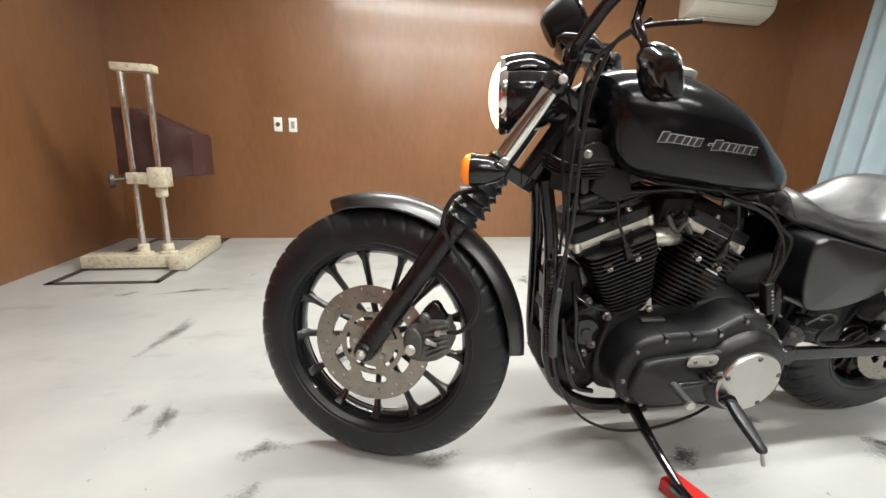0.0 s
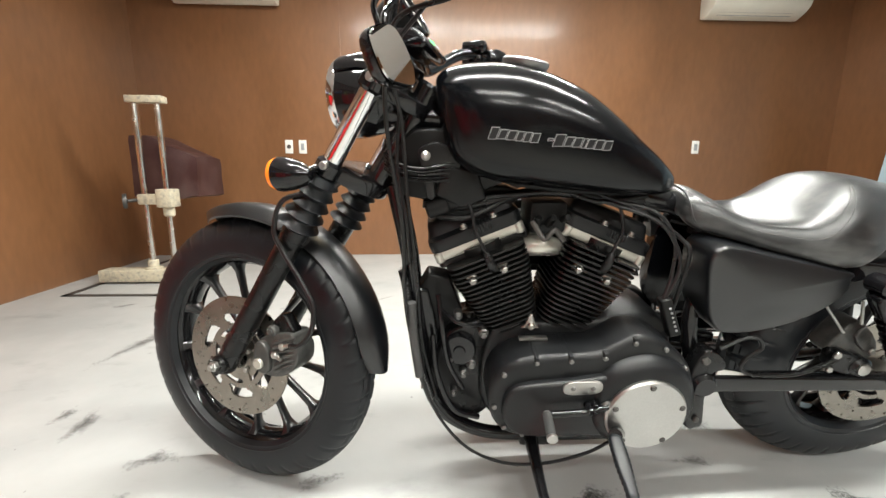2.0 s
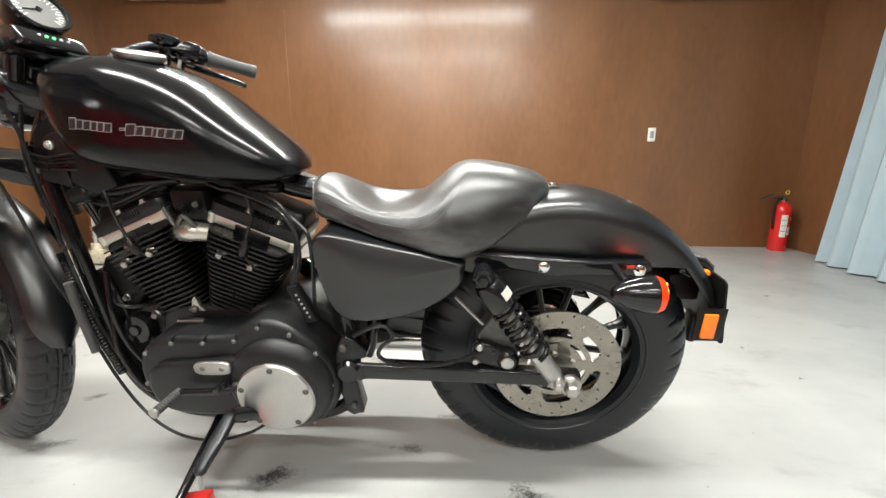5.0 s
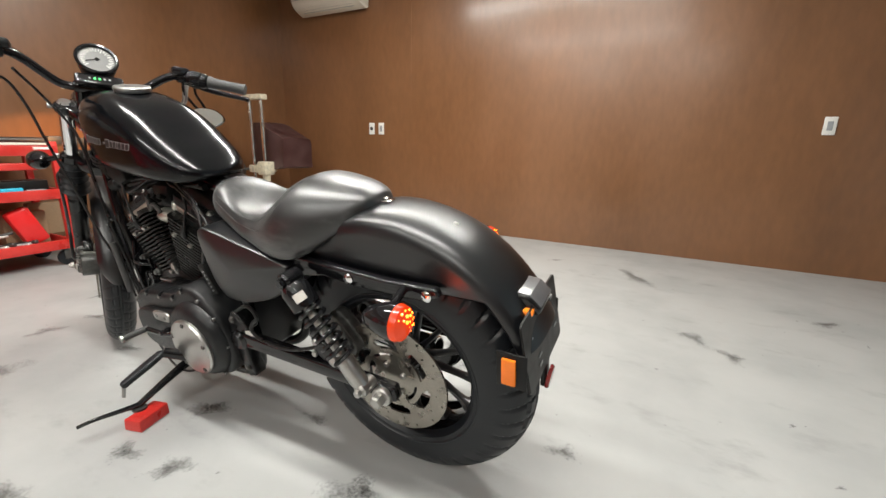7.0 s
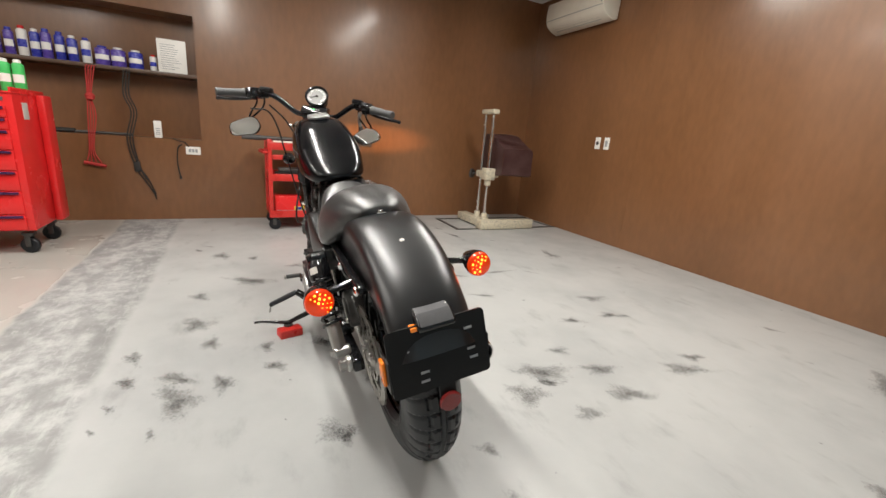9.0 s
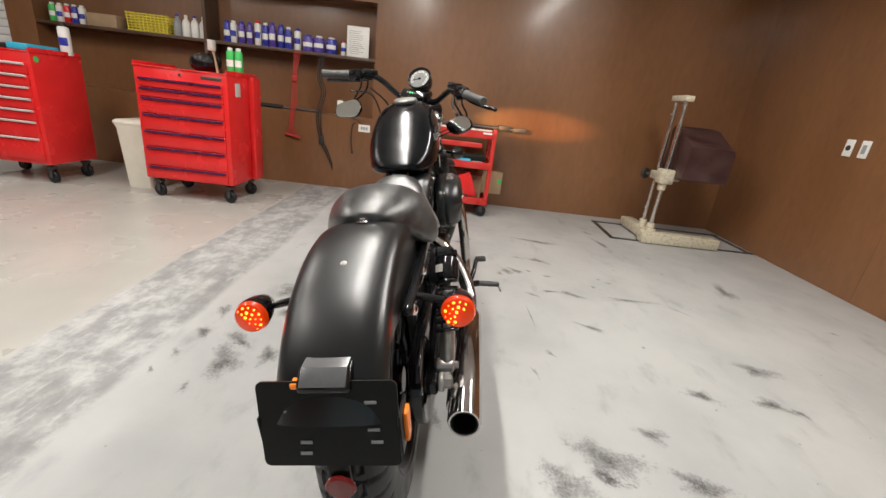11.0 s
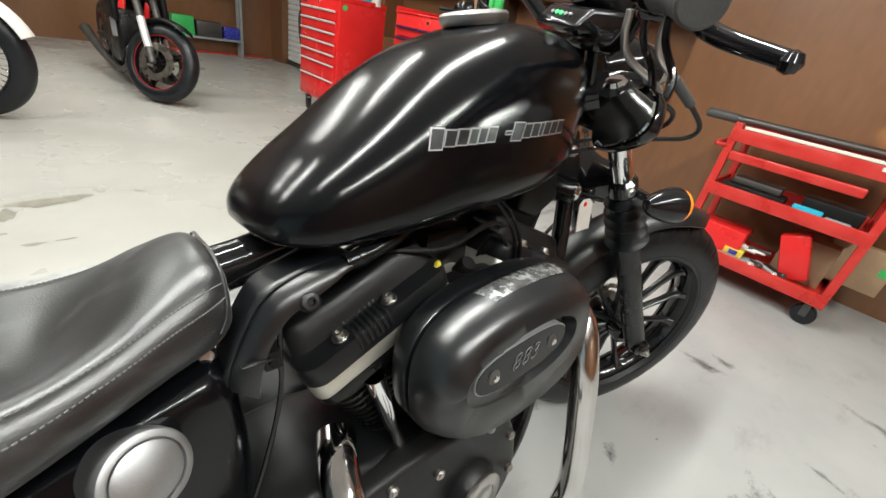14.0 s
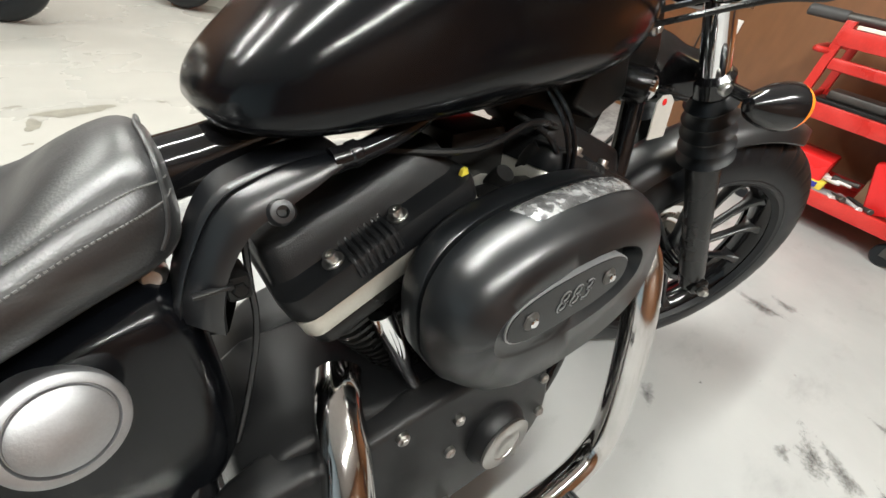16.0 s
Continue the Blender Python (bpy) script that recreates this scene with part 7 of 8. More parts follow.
def cylinder(ang, name, lift):
    """A finned barrel and head with its rocker cover, on the crank's axis."""
    m = Matrix.Translation(CRANK) @ Matrix.Rotation(radians(ang), 4, "Y")
    core = bmesh.new()
    lathe(core, [(0, 0.10), (0.056, 0.10), (0.056, 0.29), (0.060, 0.30), (0.062, 0.36), (0, 0.36)], m, 36)
    cyl = part(name, core, M_FIN, bike, "finned black cylinder")
    for k in range(17):
        d = 0.148 + k * 0.0118
        hx = 0.062 + 0.026 * min(1, k / 13)
        f = bmesh.new()
        plate_at(f, d, 0.0042, hx, 0.072 + 0.010 * min(1, k / 13), 0.034 - 0.010 * min(1, k / 13), m)
        part("fin", f, M_FIN, cyl)
    # the head sits off to the right of the barrel
    h = m @ Matrix.Translation((-0.003, 0.028, lift))
    bd = bmesh.new()
    plate_at(bd, 0.347, 0.021, 0.103, 0.0745, 0.016, h, 0.002)
    for x in (-0.092, 0.092):
        rod(bd, h @ V(x, -0.067, 0.344), h @ V(x, -0.067, 0.3690), 0.0112, 18)
    part("rocker_band", bd, M_BAND, cyl, "pale machined rocker spacer")
    gk = bmesh.new()
    plate_at(gk, 0.330, 0.0165, 0.101, 0.0730, 0.020, h, 0.002)
    part("head_casting", gk, M_FIN, cyl)
    rk = bmesh.new()
    o = rounded_rect(0.105, 0.0765, 0.022)
    rings(rk, [[h @ V(x * sx, y * sy, d) for x, y in o] for d, sx, sy in ((0.368, 0.985, 0.985), (0.371, 1.0, 1.0), (0.390, 1.0, 1.0), (0.395, 0.985, 0.98), (0.3965, 0.965, 0.92), (0.3970, 0.955, 0.74), (0.3990, 0.945, 0.67),
                                                                          (0.408, 0.925, 0.62), (0.422, 0.895, 0.55), (0.428, 0.865, 0.49), (0.4305, 0.80, 0.38))])
    part("rocker_cover", rk, M_WRINKLE, cyl, "wrinkle black rocker cover")
    rib = bmesh.new()
    tube(rib, [(0, 0.047, 0.4020), (0, 0.053, 0.3975), (0, 0.066, 0.3965), (0, 0.0735, 0.3935), (0, 0.0760, 0.3860), (0, 0.0765, 0.3790)], 0.0029, 8, 4)
    rib_me = as_mesh("cover_rib", rib, M_WRINKLE)
    for sy in (-1, 1):
        for q in range(7):
            shared("cover_rib", rib_me, cyl, h @ Matrix.Translation((-0.006 + q * 0.0070, 0, 0)) @ Matrix.Diagonal((1, sy, 1, 1)))
    bm_ = as_mesh("rocker_bolt", lathe(rod(bmesh.new(), (0, 0, 0), (0, 0, 0.003), 0.0098, 18), [(0, 0.002), (0.0062, 0.002), (0.0064, 0.0085), (0.0058, 0.0098), (0.0032, 0.0098), (0.0030, 0.0070), (0, 0.0070)], Matrix(), 14), M_ALLOY)
    for x in (-0.019, 0.049):
        for y in (-0.061, 0.061):
            shared("rocker_bolt", bm_, cyl, h @ pose(x, y, 0.3968))
    for x in (-0.045, 0.026):
        q = bmesh.new()
        rod(q, m @ V(x, -0.050, 0.300 + lift), m @ V(x, -0.076, 0.295 + lift), 0.0125, 14)
        rod(q, m @ V(x, -0.074, 0.296 + lift), m @ V(x, -0.086, 0.292 + lift), 0.0085, 6)
        part("head_bolt", q, M_ALLOY, cyl, "steel head bolt")
    pg = bmesh.new()
    tube(pg, [m @ V(0.006, -0.060, 0.300), m @ V(0.005, -0.078, 0.312), m @ V(0.004, -0.084, 0.330), m @ V(0.003, -0.080, 0.350)], [0.0105, 0.0110, 0.0100, 0.0075], 12, 5)
    part("plug_boot", pg, M_CABLE, cyl, "black rubber plug boot")
    pg = bmesh.new()
    c = m @ V(0.0, -0.072, 0.405)
    tube(pg, [m @ V(0.003, -0.081, 0.346), m @ V(0.001, -0.078, 0.375), c, V(c.x - 0.012, -0.064, 0.722), V(c.x - 0.045, -0.050, 0.752)], 0.0036, 10, 6)
    part("plug_lead", pg, M_CABLE, cyl, "black plug lead")
    return cyl


cylinder(-22.5, "front_cylinder", 0.006)
cylinder(22.5, "rear_cylinder", -0.004)
it = bmesh.new()
tube(it, [(0.622, -0.012, 0.612), (0.652, -0.034, 0.622), (0.682, -0.042, 0.628), (0.712, -0.034, 0.622), (0.745, -0.012, 0.612)], [0.018, 0.021, 0.024, 0.021, 0.018], 16, 5)
tube(it, [(0.692, 0, 0.640), (0.692, 0.06, 0.648), (0.692, 0.11, 0.630)], 0.026, 16, 5)
part("intake_manifold", it, M_BAND, crank, "cast alloy intake manifold")
tb_ = bmesh.new()
box(tb_, (0.655, -0.050, 0.655), (0.735, 0.050, 0.725), 0.010)
for k in range(3):
    rod(tb_, (0.662 + 0.03 * k, -0.055, 0.665 + 0.012 * k), (0.668 + 0.03 * k, -0.075, 0.700), 0.008, 10)
part("throttle_body", tb_, M_PLASTIC, crank)
hk = bmesh.new()
tube(hk, [(0.655, -0.070, 0.690), (0.680, -0.082, 0.655), (0.700, -0.080, 0.675), (0.722, -0.078, 0.650)], 0.006, 8, 4)
part("linkage", hk, M_DARKSTEEL, crank, "dull throttle linkage")
vb = bmesh.new()
slab(vb, [(0.648, 0.438), (0.692, 0.438), (0.682, 0.450), (0.675, 0.474), (0.667, 0.474), (0.660, 0.450)], -0.074, -0.060, 0.003)
rod(vb, (0.671, -0.070, 0.448), (0.671, -0.084, 0.446), 0.008, 12)
part("base_bracket", vb, M_ALLOY, crank)
of = bmesh.new()
lathe(of, [(0, 0), (0.036, 0), (0.038, 0.006), (0.038, 0.060), (0.034, 0.070), (0.014, 0.072), (0.012, 0.078), (0, 0.078)], along((0.518, -0.010, 0.378), (0.512, -0.070, 0.384)), 32)
part("oil_filter", of, M_GLOSS, crank, "black oil filter")
rg_ = bmesh.new()
box(rg_, (0.440, -0.060, 0.255), (0.462, 0.060, 0.345), 0.004)
regu = part("regulator", rg_, M_FIN, bike, "finned black regulator")
fin_me = as_mesh("fin", box(bmesh.new(), (0.422, -0.056, 0.262), (0.442, 0.056, 0.266), 0.001), M_FIN)
for k in range(8):
    shared("fin", fin_me, regu, pose(0, 0, 0.0105 * k))
om_ = bmesh.new()
slab(om_, rounded([(0.448, 0.220), (0.462, 0.380), (0.520, 0.440), (0.600, 0.430), (0.600, 0.210), (0.530, 0.175), (0.480, 0.180)], 2), -0.055, 0.060, 0.010)
lower = part("lower_crankcase", om_, M_FORK, bike, "dark front crankcase casting")
for u, w, r_ in ((0.566, 0.424, 0.0085), (0.600, 0.352, 0.0060), (0.540, 0.342, 0.0085), (0.522, 0.316, 0.0070), (0.507, 0.470, 0.0065), (0.492, 0.360, 0.0060), (0.500, 0.262, 0.0060)):
    q = bmesh.new()
    rod(q, (u, -0.050, w), (u, -0.074, w), r_ * 1.45, 16)
    rod(q, (u, -0.072, w), (u, -0.081, w), r_, 6)
    part("case_bolt", q, M_BOLT, lower)
for pts_, r_ in (([(0.462, -0.062, 0.520), (0.472, -0.086, 0.440), (0.486, -0.090, 0.360), (0.520, -0.090, 0.290)], 0.0060), ([(0.470, -0.060, 0.480), (0.500, -0.096, 0.470), (0.535, -0.100, 0.462), (0.560, -0.080, 0.455)], 0.0045), ([(0.450, -0.066, 0.420), (0.460, -0.090, 0.330), (0.500, -0.096, 0.235), (0.560, -0.090, 0.205)], 0.0070)):
    q = bmesh.new()
    tube(q, pts_, r_, 10, 6)
    part("oil_line", q, M_GLOSS, lower)
ht = bmesh.new()
slab(ht, [(0.41, 0.42), (0.47, 0.40), (0.52, 0.46), (0.49, 0.545), (0.44, 0.555), (0.42, 0.52)], -0.028, 0.028, 0.006)
part("electrics_box", ht, M_PLASTIC, bike)
hn = bmesh.new()
rod(hn, (0.437, -0.050, 0.706), (0.484, -0.050, 0.722), 0.019, 20)
rod(hn, (0.480, -0.050, 0.7206), (0.512, -0.050, 0.730), 0.014, 18)
part("horn", hn, M_PLASTIC, bike)
cl = bmesh.new()
slab(cl, [(0.455, 0.742), (0.470, 0.805), (0.540, 0.790), (0.560, 0.735), (0.510, 0.715)], -0.066, 0.060, 0.006)
coil_box = part("ignition_coil", cl, M_PLASTIC, bike, "black coil cover under the tank")
kb = bmesh.new()
KA, KB = V(0.445, 0.027, 0.759), V(0.420, 0.070, 0.751)
lathe(kb, [(0, -0.02), (0.022, -0.02), (0.0235, 0.0), (0.0235, 0.044), (0.0215, 0.050), (0, 0.050)], along(KA, KB), 28)
part("ignition_switch", kb, M_FORK, coil_box, "black ignition switch")
kb = bmesh.new()
lathe(kb, [(0, 0.045), (0.0165, 0.045), (0.0165, 0.054), (0.013, 0.058), (0.011, 0.054), (0.009, 0.054), (0.008, 0.060), (0, 0.061)], along(KA, KB), 24)
part("key_barrel", kb, M_CHROME, coil_box, "chrome key barrel")
ky = bmesh.new()
slab(ky, rounded([(-0.009, 0.064), (-0.012, 0.082), (-0.009, 0.100), (0.009, 0.100), (0.012, 0.082), (0.009, 0.064)], 2), -0.0022, 0.0022, 0.0015, along(KA, KB))
part("key", ky, M_PLASTIC, coil_box, "black headed ignition key")
tg = bmesh.new()
slab(tg, [(0.448, 0.744), (0.456, 0.752), (0.468, 0.752), (0.475, 0.744), (0.473, 0.698), (0.446, 0.698)], 0.1165, 0.1180, 0, Matrix.Translation((-0.2428, -0.006, 0.0)) @ Matrix.Diagonal((1.5, 1, 1, 1)))
part("key_tag", tg, M_TAG, coil_box, "worn paper key tag with a red eyelet")
te = bmesh.new()
rod(te, (0.4535, 0.110, 0.744), (0.4535, 0.1135, 0.744), 0.0042, 12)
part("tag_eyelet", te, M_RED, coil_box)
for path, r in (([(0.80, -0.06, 0.73), (0.90, -0.085, 0.700), (0.945, -0.10, 0.655), (0.958, -0.115, 0.60), (0.938, -0.120, 0.535)], 0.0042),
                ([(0.78, -0.05, 0.75), (0.88, -0.075, 0.710), (0.960, -0.095, 0.660), (0.980, -0.105, 0.62), (0.970, -0.10, 0.48)], 0.0045),
                ([(0.80, -0.05, 0.73), (0.90, -0.080, 0.715), (0.945, -0.098, 0.66), (0.946, -0.112, 0.59), (0.934, -0.120, 0.535)], 0.0038),
                ([(0.82, 0.05, 0.72), (0.74, 0.09, 0.72), (0.66, 0.085, 0.735), (0.60, 0.07, 0.72)], 0.0038),
                ([(0.385, -0.045, 0.90), (0.380, -0.070, 0.80), (0.396, -0.082, 0.70), (0.404, -0.080, 0.60)], 0.0036),
                ([(0.66, 0.06, 0.74), (0.635, 0.095, 0.715), (0.60, 0.09, 0.66)], 0.0036)):
    w_ = bmesh.new()
    tube(w_, path, r, 8, 6)
    part("wiring", w_, M_CABLE, bike)

yc = bmesh.new()
slab(yc, [(0.748, 0.699), (0.750, 0.706), (0.755, 0.704), (0.757, 0.698), (0.752, 0.696)], 0.089, 0.095, 0.001)
part("yellow_clip", yc, M_YELLOW, bike, "small yellow wiring clip")
for p0, p1, r in (((0.690, 0.050, 0.640), (0.692, 0.088, 0.688), 0.0125), ((0.735, 0.045, 0.655), (0.742, 0.082, 0.690), 0.0090), ((0.640, 0.050, 0.660), (0.630, 0.075, 0.705), 0.0100)):
    q = bmesh.new()
    m = along(p0, p1)
    n = (Vector(p1) - Vector(p0)).length
    lathe(q, [(0, 0), (r * 0.8, 0), (r * 0.8, n * 0.45), (r, n * 0.5), (r, n * 0.9), (r * 0.8, n), (0, n)], m, 18)
    part("sensor", q, M_PLASTIC, bike, "black engine sensor")
for k in range(2):
    q = bmesh.new()
    tube(q, [(0.640 - 0.012 * k, 0.070, 0.775), (0.628 - 0.012 * k, 0.100, 0.735), (0.618 - 0.010 * k, 0.108, 0.690), (0.622 - 0.008 * k, 0.100, 0.640)], 0.0028, 8, 5)
    part("lead", q, M_GLOSS, bike)
# control cables
for path in ([(0.470, -0.260, 1.050), (0.395, -0.190, 1.035), (0.372, -0.160, 0.960), (0.372, -0.150, 0.860), (0.392, -0.135, 0.700), (0.392, -0.120, 0.560), (0.402, -0.102, 0.440), (0.440, -0.104, 0.280), (0.490, -0.116, 0.188), (0.550, -0.130, 0.136), (0.630, -0.146, 0.116), (0.720, -0.158, 0.130), (0.800, -0.166, 0.165), (0.850, -0.168, 0.200)],
             [(0.440, -0.180, 1.060), (0.380, -0.120, 0.990), (0.392, -0.080, 0.880), (0.400, -0.080, 0.740), (0.415, -0.090, 0.60), (0.425, -0.085, 0.42), (0.46, -0.08, 0.25)]):
    w_ = bmesh.new()
    tube(w_, path, 0.0038, 8, 7)
    part("control_cable", w_, M_CABLE, bike, "black control cable")
# throttle cables: bare elbows under the housing, rubber sleeves, then thin cables
for path in ([(0.512, 0.222, 1.040), (0.506, 0.220, 1.016), (0.491, 0.220, 0.996), (0.448, 0.220, 0.977), (0.414, 0.218, 0.954), (0.372, 0.210, 0.938), (0.360, 0.190, 0.915), (0.390, 0.165, 0.898), (0.450, 0.120, 0.860)],
             [(0.460, 0.224, 1.046), (0.456, 0.220, 1.022), (0.446, 0.220, 1.002), (0.408, 0.220, 0.981), (0.362, 0.220, 0.955), (0.322, 0.218, 0.926), (0.324, 0.205, 0.906), (0.380, 0.190, 0.895), (0.450, 0.130, 0.850)]):
    q = bmesh.new()
    tube(q, path[:4], 0.0042, 10, 6)
    part("throttle_elbow", q, M_ALLOY, bike, "bare metal throttle cable elbow", TURN)
    q = bmesh.new()
    tube(q, [path[3], path[4]], 0.0068, 12, 4)
    part("cable_sleeve", q, M_GRIP, bike, "grey rubber cable sleeve", TURN)
    q = bmesh.new()
    tube(q, path[4:], 0.0034, 8, 6)
    part("control_cable", q, M_CABLE, bike, "black control cable", TURN)
sv = bmesh.new()
tube(sv, [(0.386, -0.076, 0.585), (0.392, -0.078, 0.553), (0.402, -0.080, 0.456), (0.420, -0.084, 0.351), (0.446, -0.088, 0.262)], [0.0105 if k % 2 else 0.0080 for k in range(97)], 12, 24)
part("cable_sleeve", sv, M_CABLE, bike, "black corrugated loom sleeve")
bt_ = bmesh.new()
tube(bt_, [(0.405, -0.100, 0.52), (0.408, -0.102, 0.44), (0.420, -0.108, 0.34)], 0.010, 12, 8)
part("cable_boot", bt_, M_GRIP, bike)

# -- air cleaner --
AT = radians(2)
ac = bmesh.new()
cx, cz = 0.686, 0.596
oc_ = stadium(cx, cz, 0.152, 0.0975, -AT, 24, 2.7)
ic_ = stadium(0.704, 0.611, 0.104, 0.040, -AT, 24, 2.3)
prof = ((0.112, 0.90), (0.114, 0.96), (0.120, 0.99), (0.1415, 1.0), (0.1440, 0.992), (0.1445, 0.945), (0.1490, 0.945), (0.1495, 0.992), (0.1515, 1.0), (0.164, 0.994), (0.179, 0.965), (0.191, 0.915), (0.200, 0.85), (0.2065, 0.77))


def channel(u, z):
    """The shallow channel pressed into the cover's face behind the badge."""
    dz = z - cz + (u - cx) * AT
    return 0.009 * min(1.0, max(0.0, (u - 0.715) / 0.055)) * min(1.0, max(0.0, (0.010 - dz) / 0.003)) * min(1.0, max(0.0, (dz + 0.078) / 0.018))


loops = []
for v, s in prof:
    ring = [(cx + (x - cx) * (1 - (1 - s) * 0.66), cz + (z - cz) * s) for x, z in oc_]
    loops.append([V(x, v - (channel(x, z) if v > 0.17 else 0.0), z) for x, z in ring])
loops.append([V(x, 0.2110, z) for x, z in ic_])


def dip(u):
    return 0.017 * min(1.0, max(0.0, (0.735 - u) / 0.12))


loops.append([V(0.704 + (x - 0.704) * 0.985, 0.2100 - 0.3 * dip(x), 0.611 + (z - 0.611) * 0.95) for x, z in ic_])
loops.append([V(0.704 + (x - 0.704) * 0.95, 0.2090 - dip(x), 0.611 + (z - 0.611) * 0.86) for x, z in ic_])
rings(ac, loops)
air = part("air_cleaner", ac, M_COVERPAINT, bike, "oval satin black air cleaner cover", sharp=50)
for off, hl_, hh_, mt_, nm in ((0.2105, 0.084, 0.0265, M_LOGO, "badge_rim"), (0.2115, 0.0825, 0.0250, M_PAINT, "badge_plate")):
    q = bmesh.new()
    slab(q, stadium(0.713, 0.6165, hl_, hh_, -AT * 1.2, 10, 2.6), off - 0.016, off)
    part(nm, q, mt_, air)
for u, w in ((0.768, 0.6145), (0.660, 0.6190)):
    q = bmesh.new()
    lathe(q, [(0, 0), (0.0095, 0), (0.0085, 0.002), (0, 0.003)], along((u, 0.211, w), (u, 0.3, w)), 20)
    part("badge_boss", q, M_DARKSTEEL, air)
    q = bmesh.new()
    rod(q, (u, 0.212, w), (u, 0.2165, w), 0.0045, 10)
    part("badge_bolt", q, M_CHROME, air)
for k, digit in enumerate("883"):
    num = bpy.data.curves.new("badge_digit", "FONT")
    num.body, num.size, num.extrude, num.shear, num.align_x, num.align_y = digit, 0.030, 0.0006, 0.3, "CENTER", "CENTER"
    tmp = bpy.data.objects.new("badge_digit", num)
    me_ = bpy.data.meshes.new_from_object(tmp)
    bpy.data.objects.remove(tmp)
    me_.materials.append(M_LOGO)
    spot = Matrix.Translation((0.713, 0.2119, 0.6165)) @ pose(0, 0, 0, 90, 0, 180) @ pose(0, 0, 0, 0, 0, 2) @ pose((k - 1) * 0.0172, 0, 0)
    shared("badge_digit", me_, air, spot)
    num.offset = -0.0010
    tmp = bpy.data.objects.new("digit_fill", num)
    me_ = bpy.data.meshes.new_from_object(tmp)
    bpy.data.objects.remove(tmp)
    me_.materials.append(M_PAINT)
    shared("digit_fill", me_, air, spot @ pose(0, 0, 0.0007))
sticker = bmesh.new()
rows = []
for v_, s_ in ((0.1530, 0.9993), (0.1580, 0.9968), (0.1640, 0.994), (0.1690, 0.9843), (0.1750, 0.9727), (0.1800, 0.9610)):
    hl_ = 0.152 * (1 - (1 - s_) * 0.66)
    rows.append([V(u, v_ + 0.0006, cz + s_ * 0.0975 * (1 - abs((u - cx) / hl_) ** 2.7) ** (1 / 2.7) - (u - cx) * AT + 0.0008) for u in np.linspace(0.752 - 0.4 * (v_ - 0.153), 0.590 + 0.5 * (v_ - 0.153), 21)])
rings(sticker, rows, False, False)
part("worn_sticker", sticker, M_STICKER, air, "worn silver sticker on the cover")
bk_ = bmesh.new()
slab(bk_, stadium(0.690, 0.605, 0.110, 0.070, 0, 8), 0.070, 0.108, 0.006)
part("backing_plate", bk_, M_FIN, air)

# -- gear case on the right with its round cover --
gc = bmesh.new()
slab(gc, rounded([(0.585, 0.285), (0.600, 0.390), (0.660, 0.440), (0.760, 0.457), (0.860, 0.457), (0.905, 0.440), (0.920, 0.340), (0.890, 0.250), (0.780, 0.225), (0.640, 0.225)], 3), 0.100, 0.142, 0.010)
part("gear_case_cover", gc, M_WRINKLE, crank, "black gear case cover")
gb = bmesh.new()
lathe(gb, [(0, 0), (0.050, 0), (0.049, 0.016), (0.040, 0.028), (0, 0.030)], along((0.700, 0.135, 0.328), (0.700, 0.3, 0.328)), 40)
part("timer_housing", gb, M_WRINKLE, crank)
gb = bmesh.new()
lathe(gb, [(0, 0), (0.042, 0), (0.042, 0.004), (0.038, 0.006), (0.025, 0.006), (0.024, 0.0045), (0.012, 0.0045), (0.010, 0.003), (0, 0.003)], along((0.700, 0.164, 0.328), (0.700, 0.3, 0.328)), 40)
part("timer_cover", gb, M_DERBY, crank, "round polished timer cover")
bolt_r = as_mesh("cover_bolt", rod(rod(bmesh.new(), (0, 0, 0), (0, 0.009, 0), 0.0078, 12), (0, 0.006, 0), (0, 0.0105, 0), 0.0050, 6), M_ALLOY)
for u, w in ((0.602, 0.300), (0.612, 0.380), (0.668, 0.428), (0.771, 0.410), (0.781, 0.354), (0.850, 0.440), (0.905, 0.335), (0.876, 0.262), (0.780, 0.236), (0.650, 0.236)):
    shared("cover_bolt", bolt_r, crank, pose(u, 0.140, w))
for u0, u1 in ((0.655, 0.600), (0.690, 0.660), (0.745, 0.790), (0.797, 0.846)):
    pt = bmesh.new()
    m = along((u0, 0.104, 0.415), (u1, 0.096, 0.580))
    lathe(pt, [(0, 0), (0.0125, 0), (0.0125, 0.030), (0.0085, 0.036), (0.0085, 0.080), (0.0115, 0.088), (0.0135, 0.172), (0, 0.172)], m, 18)
    part("pushrod_tube", pt, M_CHROME if u0 > 0.70 else M_GLOSS, crank, "pushrod tube")
tc = bmesh.new()
slab(tc, rounded([(0.880, 0.300), (0.900, 0.430), (0.980, 0.460), (1.060, 0.400), (1.060, 0.280), (0.980, 0.235)], 3), 0.09, 0.140, 0.010)
part("sprocket_cover", tc, M_WRINKLE, crank)

# -- exhaust --
ex = bmesh.new()
tube(ex, [(0.470, 0.075, 0.575), (0.478, 0.120, 0.588), (0.503, 0.172, 0.568), (0.517, 0.198, 0.505), (0.512, 0.207, 0.420), (0.505, 0.212, 0.330), (0.504, 0.214, 0.245), (0.532, 0.212, 0.192), (0.600, 0.210, 0.174), (0.700, 0.206, 0.174), (0.860, 0.206, 0.182), (1.000, 0.206, 0.190)], 0.0225, 24, 8)
exf = part("front_exhaust", ex, M_PIPE, bike, "chrome front exhaust header and muffler")
mf = bmesh.new()
a, b = V(0.985, 0.206, 0.188), V(1.480, 0.196, 0.200)
n = (b - a).length
lathe(mf, [(0, 0), (0.024, 0), (0.036, 0.035), (0.038, 0.06), (0.038, n - 0.008), (0.035, n), (0.031, n), (0.031, n - 0.08), (0, n - 0.08)], along(a, b), 32)
